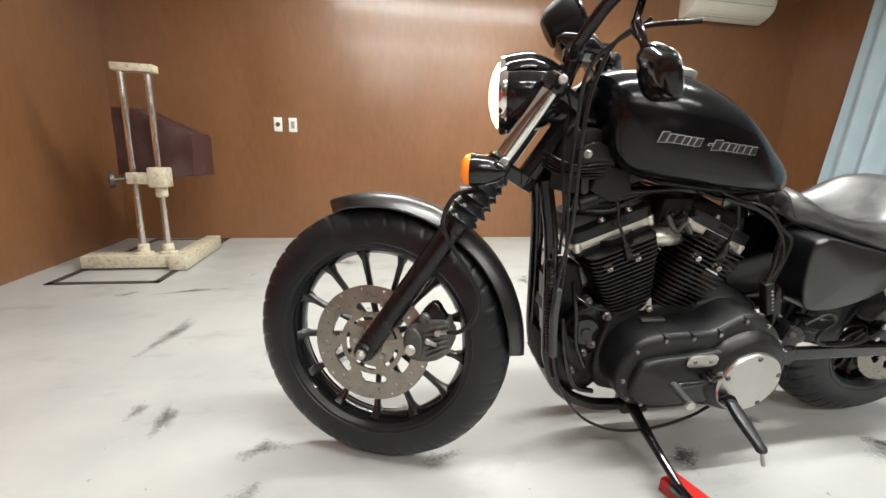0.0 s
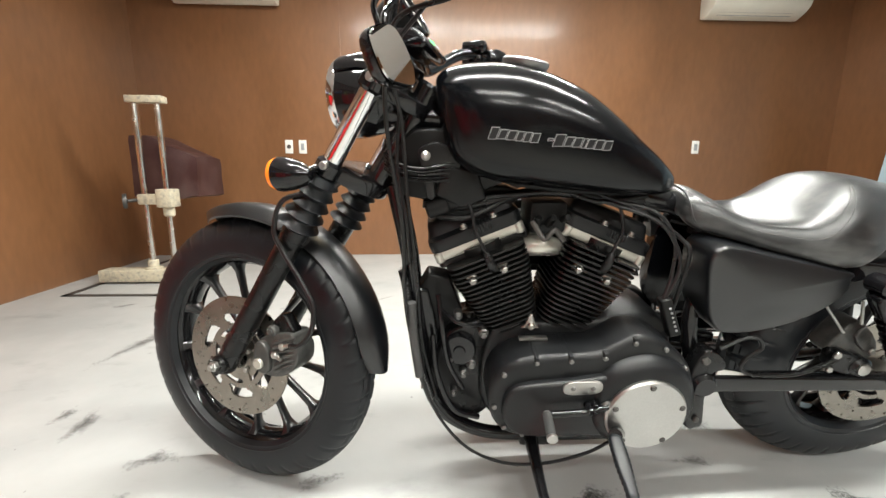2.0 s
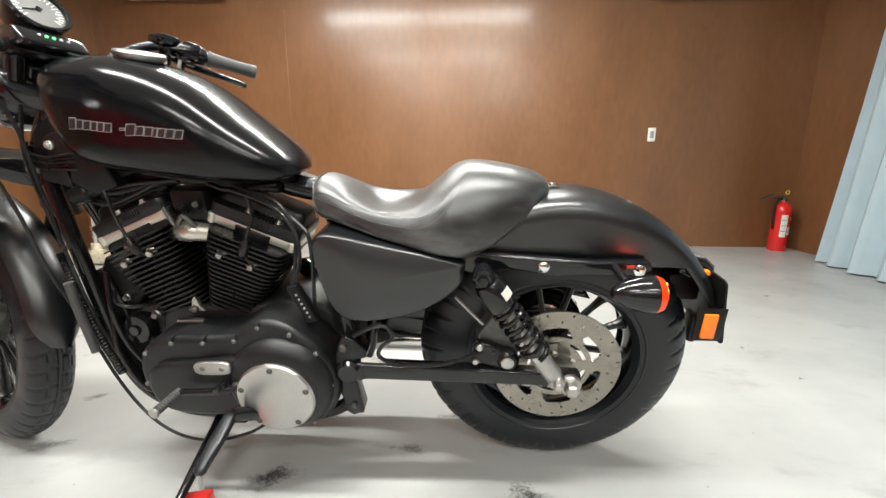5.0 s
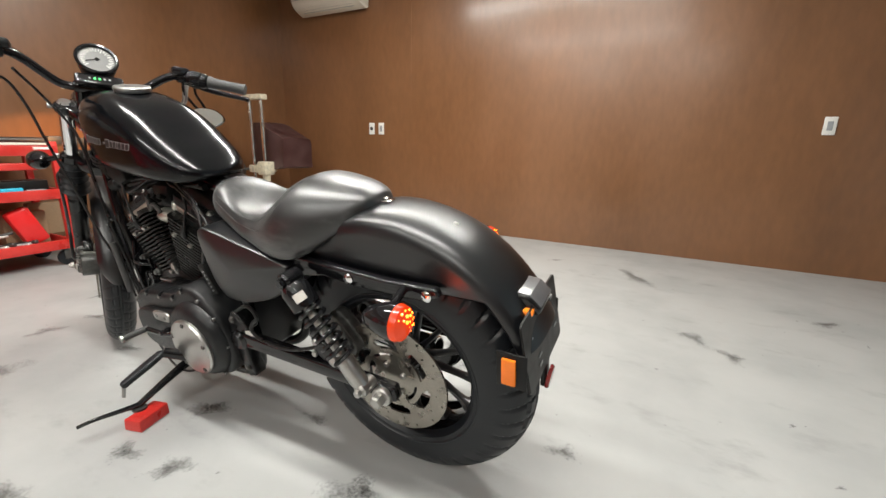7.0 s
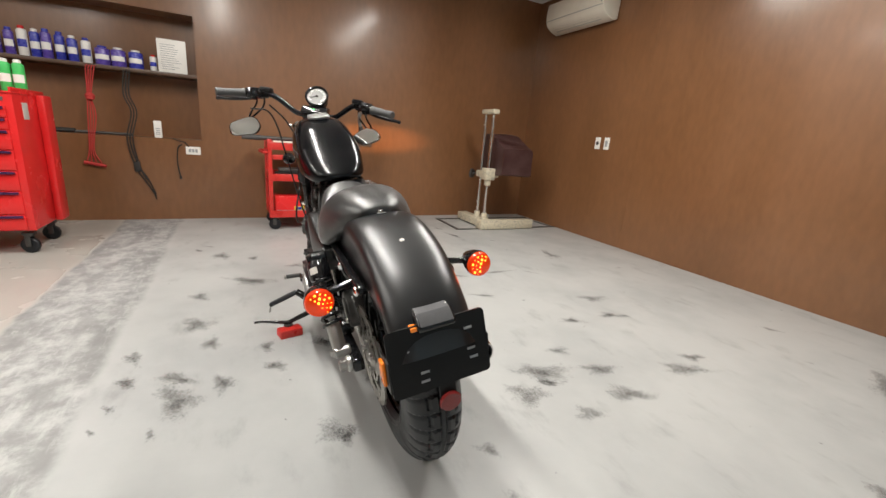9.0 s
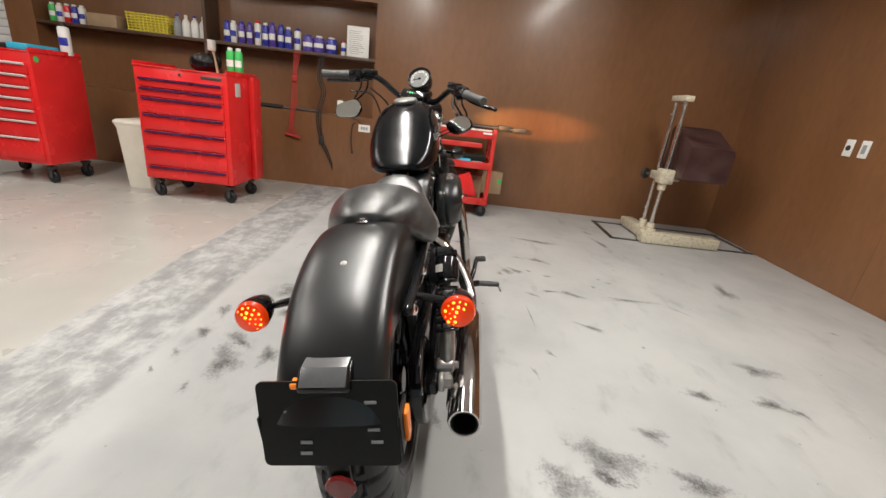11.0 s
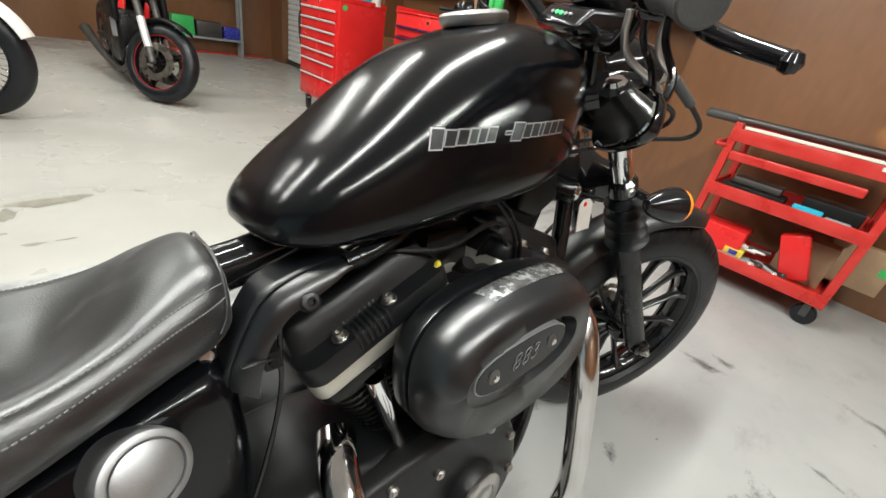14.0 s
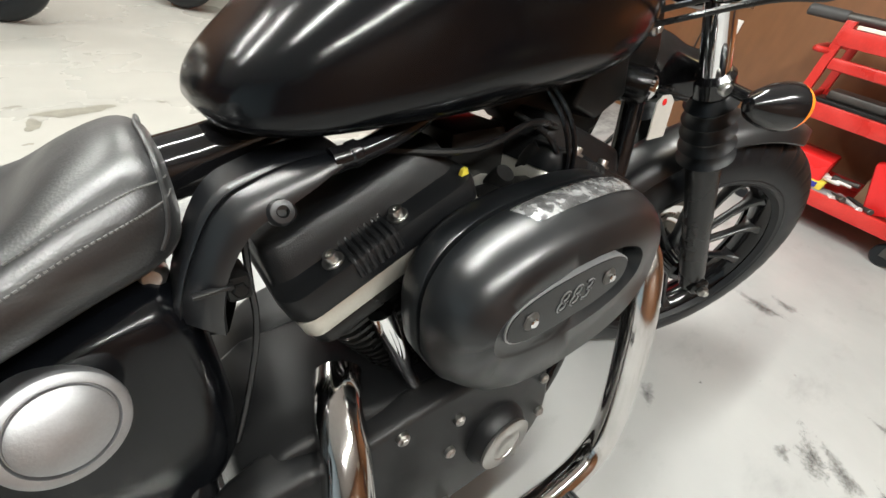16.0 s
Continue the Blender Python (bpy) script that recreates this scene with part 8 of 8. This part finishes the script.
part("muffler", mf, M_PIPE, exf, "chrome short muffler")
ex = bmesh.new()
tube(ex, [(0.885, 0.070, 0.492), (0.897, 0.095, 0.486), (0.906, 0.118, 0.472), (0.914, 0.146, 0.450), (0.929, 0.178, 0.412), (0.951, 0.204, 0.368), (0.980, 0.222, 0.325), (1.025, 0.231, 0.290), (1.120, 0.230, 0.282)], 0.0250, 24, 8)
exr = part("rear_exhaust", ex, M_PIPE, bike, "chrome rear exhaust header and muffler")
mf = bmesh.new()
a, b = V(1.100, 0.230, 0.282), V(1.640, 0.212, 0.292)
n = (b - a).length
lathe(mf, [(0, 0), (0.025, 0), (0.037, 0.035), (0.039, 0.06), (0.039, n - 0.008), (0.036, n), (0.032, n), (0.032, n - 0.08), (0, n - 0.08)], along(a, b), 32)
part("muffler", mf, M_PIPE, exr, "chrome short muffler")
for e_, d_, ow in (((1.480, 0.196, 0.200), exf, 0.0308), ((1.640, 0.212, 0.292), exr, 0.0318)):
    # a plain black cup lines the end of each muffler
    bo = bmesh.new()
    lathe(bo, [(0, -0.070), (ow, -0.070), (ow, -0.001), (ow - 0.003, -0.001), (ow - 0.003, -0.066), (0, -0.066)], along(e_, V(*e_) + V(0.5, -0.012, 0.011)), 28)
    part("muffler_bore", bo, M_PLASTIC, d_, "black-lined muffler bore")
for p in ((0.518, 0.198, 0.500), (0.506, 0.212, 0.345)):
    q = bmesh.new()
    rod(q, (p[0] - 0.024, p[1] - 0.01, p[2]), (p[0] - 0.040, p[1] - 0.012, p[2]), 0.007, 10)
    part("heat_shield_clamp", q, M_ALLOY, exf)
hb_ = bmesh.new()
slab(hb_, [(1.02, 0.20), (1.06, 0.33), (1.12, 0.33), (1.30, 0.27), (1.30, 0.24), (1.10, 0.22)], 0.165, 0.180, 0.004)
part("muffler_bracket", hb_, M_GLOSS, bike)

# -- pegs, pedals, stand --
def peg(a, b, name, label):
    q = bmesh.new()
    a, b = Vector(a), Vector(b)
    n = (b - a).length
    m = along(a, b)
    loops = []
    for k in range(25):
        t = k / 24
        wx = 0.0128 + 0.0036 * math.sin(PI * min(1, t * 1.25)) - 0.0015 * t
        g = 0.0012 if k % 2 else 0.0
        cap_ = 0.55 if k in (0, 24) else 1.0
        loops.append([m @ V((x * wx - g * x) * cap_, (y * 0.0095 - g * y) * cap_, n * t) for x, y in [(math.copysign(abs(math.cos(th)) ** 0.6, math.cos(th)), math.copysign(abs(math.sin(th)) ** 0.6, math.sin(th))) for th in [i * PI / 10 for i in range(20)]]])
    rings(q, loops)
    ob = part(name, q, M_RUBBER if a.y < 0 else M_GRIP, bike, label)
    f = bmesh.new()
    rod(f, b + V(0.0, -math.copysign(0.006, a.y), 0.0), b + V(0.004, math.copysign(0.006, b.y), -0.030), 0.0045, 8)
    part("peg_feeler", f, M_ALLOY, ob)
    return ob


for sd in (-1, 1):
    if sd < 0:
        peg((0.816, -0.238, 0.288), (0.808, -0.356, 0.252), "foot_peg", "black rubber foot peg")
    else:
        peg((0.800, 0.268, 0.258), (0.812, 0.352, 0.254), "foot_peg", "black rubber foot peg")
    m_ = bmesh.new()
    tube(m_, [(0.88, sd * 0.10, 0.235), (0.862, sd * 0.17, 0.240), (0.818 if sd < 0 else 0.81, sd * 0.240, 0.288 if sd < 0 else 0.250)], [0.020, 0.017, 0.014], 14, 5)
    if sd > 0:
        tube(m_, [(0.81, 0.22, 0.255), (0.80, 0.27, 0.258)], 0.013, 12, 3)
    part("peg_mount", m_, M_GLOSS, bike)
sl = bmesh.new()
tube(sl, [(0.815, -0.196, 0.322), (0.770, -0.205, 0.318), (0.686, -0.206, 0.313)], 0.0075, 10, 4)
rod(sl, (0.778, -0.17, 0.319), (0.774, -0.214, 0.322), 0.0085, 14)
rod(sl, (0.786, -0.19, 0.330), (0.786, -0.206, 0.330), 0.0065, 6)
shift = part("shift_lever", sl, M_GLOSS, bike, "black gear shift lever")
q = bmesh.new()
prof = [(0, 0), (0.009, 0)]
for k in range(10):
    prof += [(0.0098, 0.003 + 0.006 * k), (0.0098, 0.006 + 0.006 * k), (0.0082, 0.0065 + 0.006 * k), (0.0082, 0.0085 + 0.006 * k)]
lathe(q, prof + [(0.009, 0.064), (0, 0.065)], along((0.686, -0.203, 0.313), (0.677, -0.272, 0.315)), 14)
part("shift_peg", q, M_GRIP, shift)
q = bmesh.new()
rod(q, (0.678, -0.268, 0.315), (0.677, -0.275, 0.315), 0.011, 14)
part("shift_peg_end", q, M_ALLOY, shift)
bp_ = bmesh.new()
tube(bp_, [(0.880, 0.150, 0.215), (0.800, 0.215, 0.235), (0.740, 0.245, 0.275), (0.690, 0.262, 0.318)], [0.013, 0.011, 0.010, 0.009], 10, 5)
brake = part("brake_pedal", bp_, M_GLOSS, bike, "black brake pedal")
q = bmesh.new()
box(q, (0.674, 0.256, 0.314), (0.702, 0.304, 0.328), 0.004)
for k in range(4):
    box(q, (0.677 + 0.0065 * k, 0.259, 0.327), (0.680 + 0.0065 * k, 0.301, 0.332), 0.001)
part("pedal_pad", q, M_GRIP, brake, "ribbed pedal pad")
ks = bmesh.new()
foot = BASE.inverted() @ V(0.682, -0.338, 0.050)
tube(ks, [(0.690, -0.070, 0.160), (0.690, -0.105, 0.145), (V(0.686, -0.105, 0.145) + foot) / 2, foot], [0.019, 0.017, 0.0120, 0.0095], 12, 5)
tube(ks, [foot, foot + V(-0.006, -0.050, 0.014), foot + V(-0.018, -0.105, 0.026), foot + V(-0.030, -0.140, 0.026)], [0.009, 0.007, 0.0055, 0.005], 10, 5)
box(ks, (0.665, -0.095, 0.115), (0.745, -0.045, 0.185), 0.008)
part("side_stand", ks, M_GLOSS, bike, "gloss black side stand")
q = bmesh.new()
lathe(q, [(0, 0), (0.020, 0), (0.020, 0.006), (0, 0.008)], Matrix.Translation(foot) @ BASE.to_3x3().inverted().to_4x4() @ pose(0, 0, -0.014), 16)
part("stand_foot", q, M_DARKSTEEL, bike)

# ---- rack, table and the two other motorcycles at the far end ----
rk = thing("steel_rack", "grey steel shelf rack with boxes by the far wall", "rack", m=pose(-1.50, -6.92, 0))
for x in (0, 1.15):
    for y_ in (0, -0.13):
        q = bmesh.new()
        box(q, (x - 0.018, y_ - 0.018, 0), (x + 0.018, y_ + 0.018, 1.8), 0.002)
        part("rack_post", q, M_GREY, rk)
for z in (0.20, 0.85, 1.45):
    q = bmesh.new()
    box(q, (-0.02, -0.15, z), (1.17, 0.02, z + 0.030), 0.003)
    part("rack_shelf", q, M_GREY, rk)
for k, (x0, x1, h, mt_, lb) in enumerate(((0.02, 0.24, 0.16, M_BLUE, "blue plastic box"), (0.27, 0.60, 0.20, M_DARKSTEEL, "dark parts box"), (0.63, 0.90, 0.24, M_GREENCAN, "green plastic tub"), (0.30, 0.56, 0.14, M_GREY, "grey tray"))):
    z = 0.231 if k < 3 else 0.881
    loose("storage_box", (-1.50 + x0, -7.05, z), (-1.50 + x1, -6.92, z + h), mt_, lb + " on the steel rack", "box", 0.01)
q = bmesh.new()
box(q, (-1.95, -7.09, 0.0), (-0.3, -7.06, 0.02), 0.004)
single("baseboard", q, M_REDWORN, "low red kick strip along the wall", "trim", kind="structure")
ft = thing("folding_table", "small folding table with crossed steel legs", "table", m=pose(1.35, -6.1, 0))
q = bmesh.new()
box(q, (-0.40, -0.25, 0.70), (0.40, 0.25, 0.725), 0.004)
part("table_top", q, M_SHELF, ft)
for y_ in (-0.2, 0.2):
    for s in (-1, 1):
        q = bmesh.new()
        rod(q, (s * 0.32, y_ + 0.012 * s, 0), (-s * 0.32, y_ + 0.012 * s, 0.70), 0.013, 10)
        part("table_leg", q, M_SILVER, ft)


def other_bike(name, label, m, dark):
    """A parked motorcycle: wheels, fork, body, seat, bars; dark: cast wheels with red stripes, else wire wheels with a white fender."""
    ob = thing(name, label, "motorcycle", "", m)
    turned = Matrix.Translation((0.03, 0, 0.28)) @ Matrix.Rotation(radians(40 if dark else 0), 4, V(0.34, 0, 0.62).normalized()) @ Matrix.Translation((-0.03, 0, -0.28))
    for x, R_, half_w in ((0.0, 0.30 if dark else 0.345, 0.060 if dark else 0.062), (1.42, 0.31, 0.075)):
        rim_r = R_ * 0.715
        q = spin([(rim_r + 0.012, -half_w * 0.6), (rim_r + 0.012, half_w * 0.6), (rim_r - 0.012, half_w * 0.62), (rim_r - 0.022, 0), (rim_r - 0.012, -half_w * 0.62)], seg=48)
        lathe(q, [(0, -0.06), (0.034, -0.06), (0.038, 0), (0.034, 0.06), (0, 0.06)], pose(0, 0, 0, 90), 24)
        w = part("wheel", q, M_GLOSS if dark else M_CHROME, ob, "", (turned if x == 0 else Matrix()) @ pose(x, 0, R_))
        part("tyre", tyre(bmesh.new(), R_, half_w, R_ - rim_r - 0.012, 0, 96), M_RUBBER, w)
        if dark:
            for s in (-1, 1):
                part("rim_stripe", spin([(rim_r + 0.002, s * half_w * 0.78), (rim_r + 0.002, s * half_w * 0.82), (rim_r - 0.011, s * half_w * 0.82), (rim_r - 0.011, s * half_w * 0.78)], seg=48), M_RED, w, "red rim stripe")
            for k in range(5):
                q = bmesh.new()
                box(q, (0.02, -0.022, -0.016), (rim_r - 0.01, 0.022, 0.016), 0.006, pose(0, 0, 0, 0, k * 72))
                part("spoke", q, M_GLOSS, w)
            for s in (-1, 1):
                q = spin([(0.145, s * 0.070), (0.145, s * 0.074), (0.085, s * 0.074), (0.085, s * 0.070)], seg=48)
                part("brake_disc", q, M_DISC, w)
        else:
            for k in range(40):
                q = bmesh.new()
                a = k * 2 * PI / 40
                b = a + (0.55 if k % 2 else -0.55)
                s = 1 if k % 4 < 2 else -1
                rod(q, (0.034 * math.cos(b), s * 0.045, 0.034 * math.sin(b)), ((rim_r - 0.015) * math.cos(a), 0, (rim_r - 0.015) * math.sin(a)), 0.0035, 6)
                part("wire_spoke", q, M_CHROME, w)
    for s in (-1, 1):
        q = bmesh.new()
        rod(q, (0.0, s * 0.10, 0.28), (0.34, s * 0.10, 0.90), 0.027, 16)
        leg = part("fork_leg", q, M_DARKSTEEL if dark else M_CHROME, ob, "", turned)
        if dark:
            q = bmesh.new()
            rod(q, (0.055, s * 0.10, 0.38), (0.170, s * 0.10, 0.59), 0.0285, 16)
            part("fork_sleeve", q, M_SILVER, leg, "bare silver fork sleeve")
    q = bmesh.new()
    rows, inn = [], []
    n = 18
    R_ = 0.345 if dark else 0.395
    for k in range(n + 1):
        a = radians((118 - 70 * k / n) if dark else (158 - 135 * k / n))
        rw = [V((R_ - 0.03 * abs(t) ** 2.5) * math.cos(a), 0.075 * t, (0.30 if dark else 0.345) + (R_ - 0.03 * abs(t) ** 2.5) * math.sin(a)) for t in np.linspace(-1, 1, 9)]
        rows.append(rw)
        inn.append([V(p.x * 0.985, p.y * 0.95, p.z - 0.006) for p in rw])
    rings(q, [r + list(reversed(i)) for r, i in zip(rows, inn)])
    part("front_fender", q, M_PLASTIC if dark else M_WHITE, ob, "black fender" if dark else "white enamel front fender", turned)
    q = bmesh.new()
    rings(q, [[V(u, hw * c, 0.80 + (0.15 if s > 0 else 0.06) * s * f) for c, s in [(math.cos(a), math.sin(a)) for a in [k * 2 * PI / 20 for k in range(20)]]] for u, hw, f in ((0.40, 0.05, 0.5), (0.45, 0.13, 0.9), (0.60, 0.16, 1.0), (0.80, 0.12, 0.8), (0.90, 0.05, 0.4))])
    part("fuel_tank", q, M_GLOSS if dark else M_WHITE, ob)
    q = bmesh.new()
    slab(q, rounded([(0.42, 0.30), (0.45, 0.62), (0.62, 0.72), (0.85, 0.70), (0.98, 0.50), (0.92, 0.26), (0.60, 0.20)], 2), -0.16, 0.16, 0.03)
    part("engine", q, M_FIN, ob)
    q = bmesh.new()
    slab(q, [(0.80, 0.78), (1.10, 0.74), (1.45, 0.80), (1.46, 0.86), (1.10, 0.80), (0.86, 0.84)], -0.12, 0.12, 0.02)
    part("seat", q, M_SEAT, ob)
    q = bmesh.new()
    tube(q, [(0.46, -0.36, 1.02), (0.40, -0.16, 1.00), (0.36, 0, 0.96), (0.40, 0.16, 1.00), (0.46, 0.36, 1.02)], 0.014, 12, 5)
    part("handlebar", q, M_GLOSS, ob)
    q = bmesh.new()
    lathe(q, [(0, -0.10), (0.06, -0.08), (0.085, -0.02), (0.085, 0), (0.07, 0.012), (0, 0.018)], Matrix.Translation((0.20, 0, 0.86)) @ Matrix.Rotation(radians(-90), 4, "Y"), 28)
    part("headlamp", q, M_GLOSS, ob)
    q = bmesh.new()
    slab(q, [(0.90, 0.30), (1.42, 0.29), (1.44, 0.34), (0.92, 0.40)], -0.13, 0.13, 0.02)
    part("swing_arm", q, M_DARKSTEEL if dark else M_GLOSS, ob)
    q = bmesh.new()
    tube(q, [(0.46, 0.10, 0.40), (0.40, 0.12, 0.24), (0.60, 0.15, 0.14), (1.00, 0.18, 0.20), (1.50, 0.20, 0.34)], [0.02, 0.02, 0.024, 0.03, 0.045], 14, 5)
    tube(q, [(0.47, -0.10, 0.40), (0.41, -0.12, 0.24), (0.60, -0.13, 0.14), (0.95, 0.0, 0.16)], 0.022, 12, 5)
    part("exhaust", q, M_DARKSTEEL if dark else M_CHROME, ob)
    q = bmesh.new()
    tube(q, [(0.70, -0.13, 0.20), (0.72, -0.22, 0.10), (0.72, -0.30, 0.012)], 0.011, 10, 4)
    part("side_stand", q, M_DARKSTEEL, ob)
    if dark:
        for sy in (-1, 1):
            q = bmesh.new()
            slab(q, [(0.30, 0.55), (0.34, 0.78), (0.46, 0.86), (0.66, 0.70), (0.60, 0.56)], sy * 0.15, sy * 0.20, 0.02)
            part("side_shroud", q, M_PLASTIC, ob)
        for sy in (-1, 1):
            q = bmesh.new()
            slab(q, [(0.28, 0.60), (0.30, 0.72), (0.34, 0.74), (0.33, 0.60)], sy * 0.112, sy * 0.135, 0.006)
            part("fork_guard", q, M_RED, ob, "red fork guard", turned)
            q = bmesh.new()
            slab(q, [(0.44, 0.42), (0.45, 0.66), (0.62, 0.66), (0.60, 0.40)], sy * 0.14, sy * 0.165, 0.006)
            part("radiator_panel", q, M_GREY, ob, "grey radiator panel")


other_bike("sport_motorcycle", "black sport motorcycle with red rim stripes parked behind", pose(0.225, -3.92, 0.0, 0, 0, -87), True)
other_bike("classic_motorcycle", "white motorcycle with wire-spoke wheels parked behind", pose(1.30, -3.47, 0.0, 0, 0, -22), False)


# ---- smudges on the floor ----
def smudges(marks):
    me = bpy.data.meshes.new("floor_smudges")
    verts, faces, thick = [], [], []
    for x, y_, ln, wd, ang in marks:
        c, s = math.cos(radians(ang)), math.sin(radians(ang))
        n0 = len(verts)
        rows_, cols = 5, 14
        for i in range(rows_):
            for j in range(cols):
                t = i / (rows_ - 1)
                a = j * 2 * PI / cols
                wob = 1 + 0.25 * math.sin(a * 3 + x * 9) + 0.15 * math.sin(a * 5 + y_ * 7)
                px, py = ln * t * wob * math.cos(a), wd * t * wob * math.sin(a)
                verts.append((x + px * c - py * s, y_ + px * s + py * c, 0.0012 + 0.00002 * (n0 // 70 % 40)))
                thick.append(1 - t)
        for i in range(rows_ - 1):
            for j in range(cols):
                k = (j + 1) % cols
                f = (n0 + i * cols + j, n0 + i * cols + k, n0 + (i + 1) * cols + k, n0 + (i + 1) * cols + j)
                if i:
                    faces.append(f)
                else:
                    faces.append((f[0], f[2], f[3]))
    me.from_pydata(verts, [], faces)
    at = me.attributes.new("thick", "FLOAT", "POINT")
    at.data.foreach_set("value", thick)
    me.materials.append(M_SMUDGE)
    ob_ = new("floor_smudges", me)
    return tagged(ob_, "dark rubber smudges scattered over the grey floor", "stain", kind="stuff")


random.seed(11)
marks = [(-0.85, 0.82, 0.16, 0.035, 80), (-0.39, 0.74, 0.085, 0.027, 63), (-0.15, 0.54, 0.063, 0.022, 49), (-0.11, 0.74, 0.031, 0.016, 68), (0.13, 0.70, 0.044, 0.013, 94), (0.14, 0.84, 0.079, 0.022, 62), (-0.01, 1.02, 0.018, 0.012, 64), (-0.15, 1.10, 0.016, 0.012, 66), (-0.10, 1.15, 0.021, 0.012, 63),
         (0.20, 0.59, 0.042, 0.017, 51), (-0.98, 1.41, 0.152, 0.020, 13), (-0.72, 0.25, 0.044, 0.022, 94)]
marks += [(-0.31, 0.01, 0.060, 0.027, 15), (0.84, -0.20, 0.050, 0.028, 6), (-0.62, 0.19, 0.067, 0.027, 103), (0.09, 0.14, 0.038, 0.015, 33), (1.46, -0.25, 0.043, 0.021, -16), (1.28, 0.06, 0.039, 0.016, 8), (0.16, -0.10, 0.049, 0.020, 14), (-0.13, 0.48, 0.066, 0.027, 29), (1.15, -0.09, 0.054, 0.016, -5),
          (2.02, 2.05, 0.195, 0.045, -60), (2.29, 1.16, 0.070, 0.040, -59), (1.88, 0.12, 0.044, 0.024, 10), (2.42, 1.02, 0.060, 0.030, -63)]
marks += [(-0.66, -0.64, 0.08, 0.047, 15), (-0.56, -0.44, 0.05, 0.03, 12), (0.12, -0.73, 0.06, 0.036, 26), (-0.08, -0.47, 0.14, 0.053, 60), (0.48, -0.72, 0.08, 0.046, 24), (0.70, -0.65, 0.06, 0.034, 13), (0.74, -0.92, 0.06, 0.025, 14), (0.94, -0.76, 0.07, 0.027, 52), (0.92, -0.91, 0.05, 0.024, 27),
          (1.09, -0.74, 0.10, 0.05, 16), (1.03, -0.60, 0.06, 0.032, 6), (0.96, -0.42, 0.05, 0.032, 35), (0.80, -0.44, 0.05, 0.028, 3), (1.42, -0.28, 0.06, 0.044, 46), (1.07, -0.93, 0.03, 0.014, 26), (0.81, -0.21, 0.05, 0.032, 49), (1.25, -0.79, 0.03, 0.013, 13), (1.18, -0.95, 0.02, 0.008, 31)]
marks += [(0.77, 1.52, 0.09, 0.045, 74), (1.00, 1.13, 0.07, 0.034, 69), (1.01, 1.41, 0.07, 0.033, 71), (1.44, 0.87, 0.08, 0.037, 69), (1.62, 0.84, 0.09, 0.043, 69), (1.45, 0.59, 0.05, 0.018, 64), (1.38, 0.61, 0.11, 0.064, 70), (1.48, 0.45, 0.08, 0.053, 75), (1.58, 1.27, 0.11, 0.041, 67),
          (1.52, 1.41, 0.06, 0.031, 82), (1.66, 0.59, 0.05, 0.031, 77), (1.25, 0.81, 0.05, 0.032, 72)]
marks += [(0.14, 1.19, 0.130, 0.020, 91), (0.21, 1.45, 0.080, 0.007, 42), (0.53, 0.83, 0.062, 0.018, 62), (-0.41, 0.60, 0.045, 0.012, 74), (-0.17, 0.63, 0.028, 0.010, 42), (-0.07, 0.43, 0.026, 0.014, 17),
          (0.67, 1.04, 0.011, 0.008, 41), (0.81, 0.56, 0.030, 0.012, 42), (0.96, 0.46, 0.032, 0.008, 16), (0.47, 0.53, 0.100, 0.004, 2), (-0.17, 1.97, 0.130, 0.050, -10)]
marks = [(x, y_, ln * 1.35, wd * 1.45, a) for x, y_, ln, wd, a in marks]
for k in range(26):
    ln = random.uniform(0.02, 0.10) * random.uniform(0.4, 1)
    marks.append((random.uniform(-1.7, 3.8), random.uniform(-0.85, 2.7), ln, ln * random.uniform(0.3, 0.6), random.uniform(20, 80)))
for k in range(140):
    ln = random.uniform(0.003, 0.009)
    marks.append((random.uniform(-1.7, 3.6), random.uniform(-0.95, 2.7), ln, ln * random.uniform(0.5, 0.9), random.uniform(0, 180)))
smudges(marks)


def puddle(c, rx, ry, seed, label):
    """A dried flat stain with one ragged lobed outline."""
    random.seed(seed)
    ph = [random.uniform(0, 6.28) for _ in range(5)]
    bm = bmesh.new()
    vs = []
    for k in range(64):
        a = k * PI / 32
        f = 1 + 0.22 * math.sin(2 * a + ph[0]) + 0.16 * math.sin(3 * a + ph[1]) + 0.10 * math.sin(5 * a + ph[2]) + 0.05 * math.sin(9 * a + ph[3]) + 0.03 * math.sin(15 * a + ph[4])
        vs.append(bm.verts.new((c[0] + rx * f * math.cos(a), c[1] + ry * f * math.sin(a) + 0.10 * rx * math.cos(a), 0.0011)))
    mid = bm.verts.new((c[0], c[1], 0.0011))
    for a, b in zip(vs, vs[1:] + vs[:1]):
        bm.faces.new((mid, a, b))
    ob_ = new("floor_stain", as_mesh("floor_stain", bm, M_STAIN))
    return tagged(ob_, label, "stain", kind="stuff")


puddle((1.085, -2.055), 0.110, 0.050, 3, "dried brown stain on the beige floor")
puddle((1.225, -1.960), 0.030, 0.048, 6, "dried brown stain on the beige floor")
puddle((1.165, -1.672), 0.034, 0.011, 5, "small dried brown stain on the floor")
puddle((1.070, -1.675), 0.030, 0.007, 9, "thin dried brown smear on the floor")
puddle((1.244, -1.790), 0.014, 0.010, 4, "small dried brown spot on the floor")
puddle((1.277, -2.157), 0.022, 0.014, 8, "small dried brown stain on the floor")
puddle((0.762, -2.080), 0.018, 0.012, 12, "small dried brown spot on the floor")
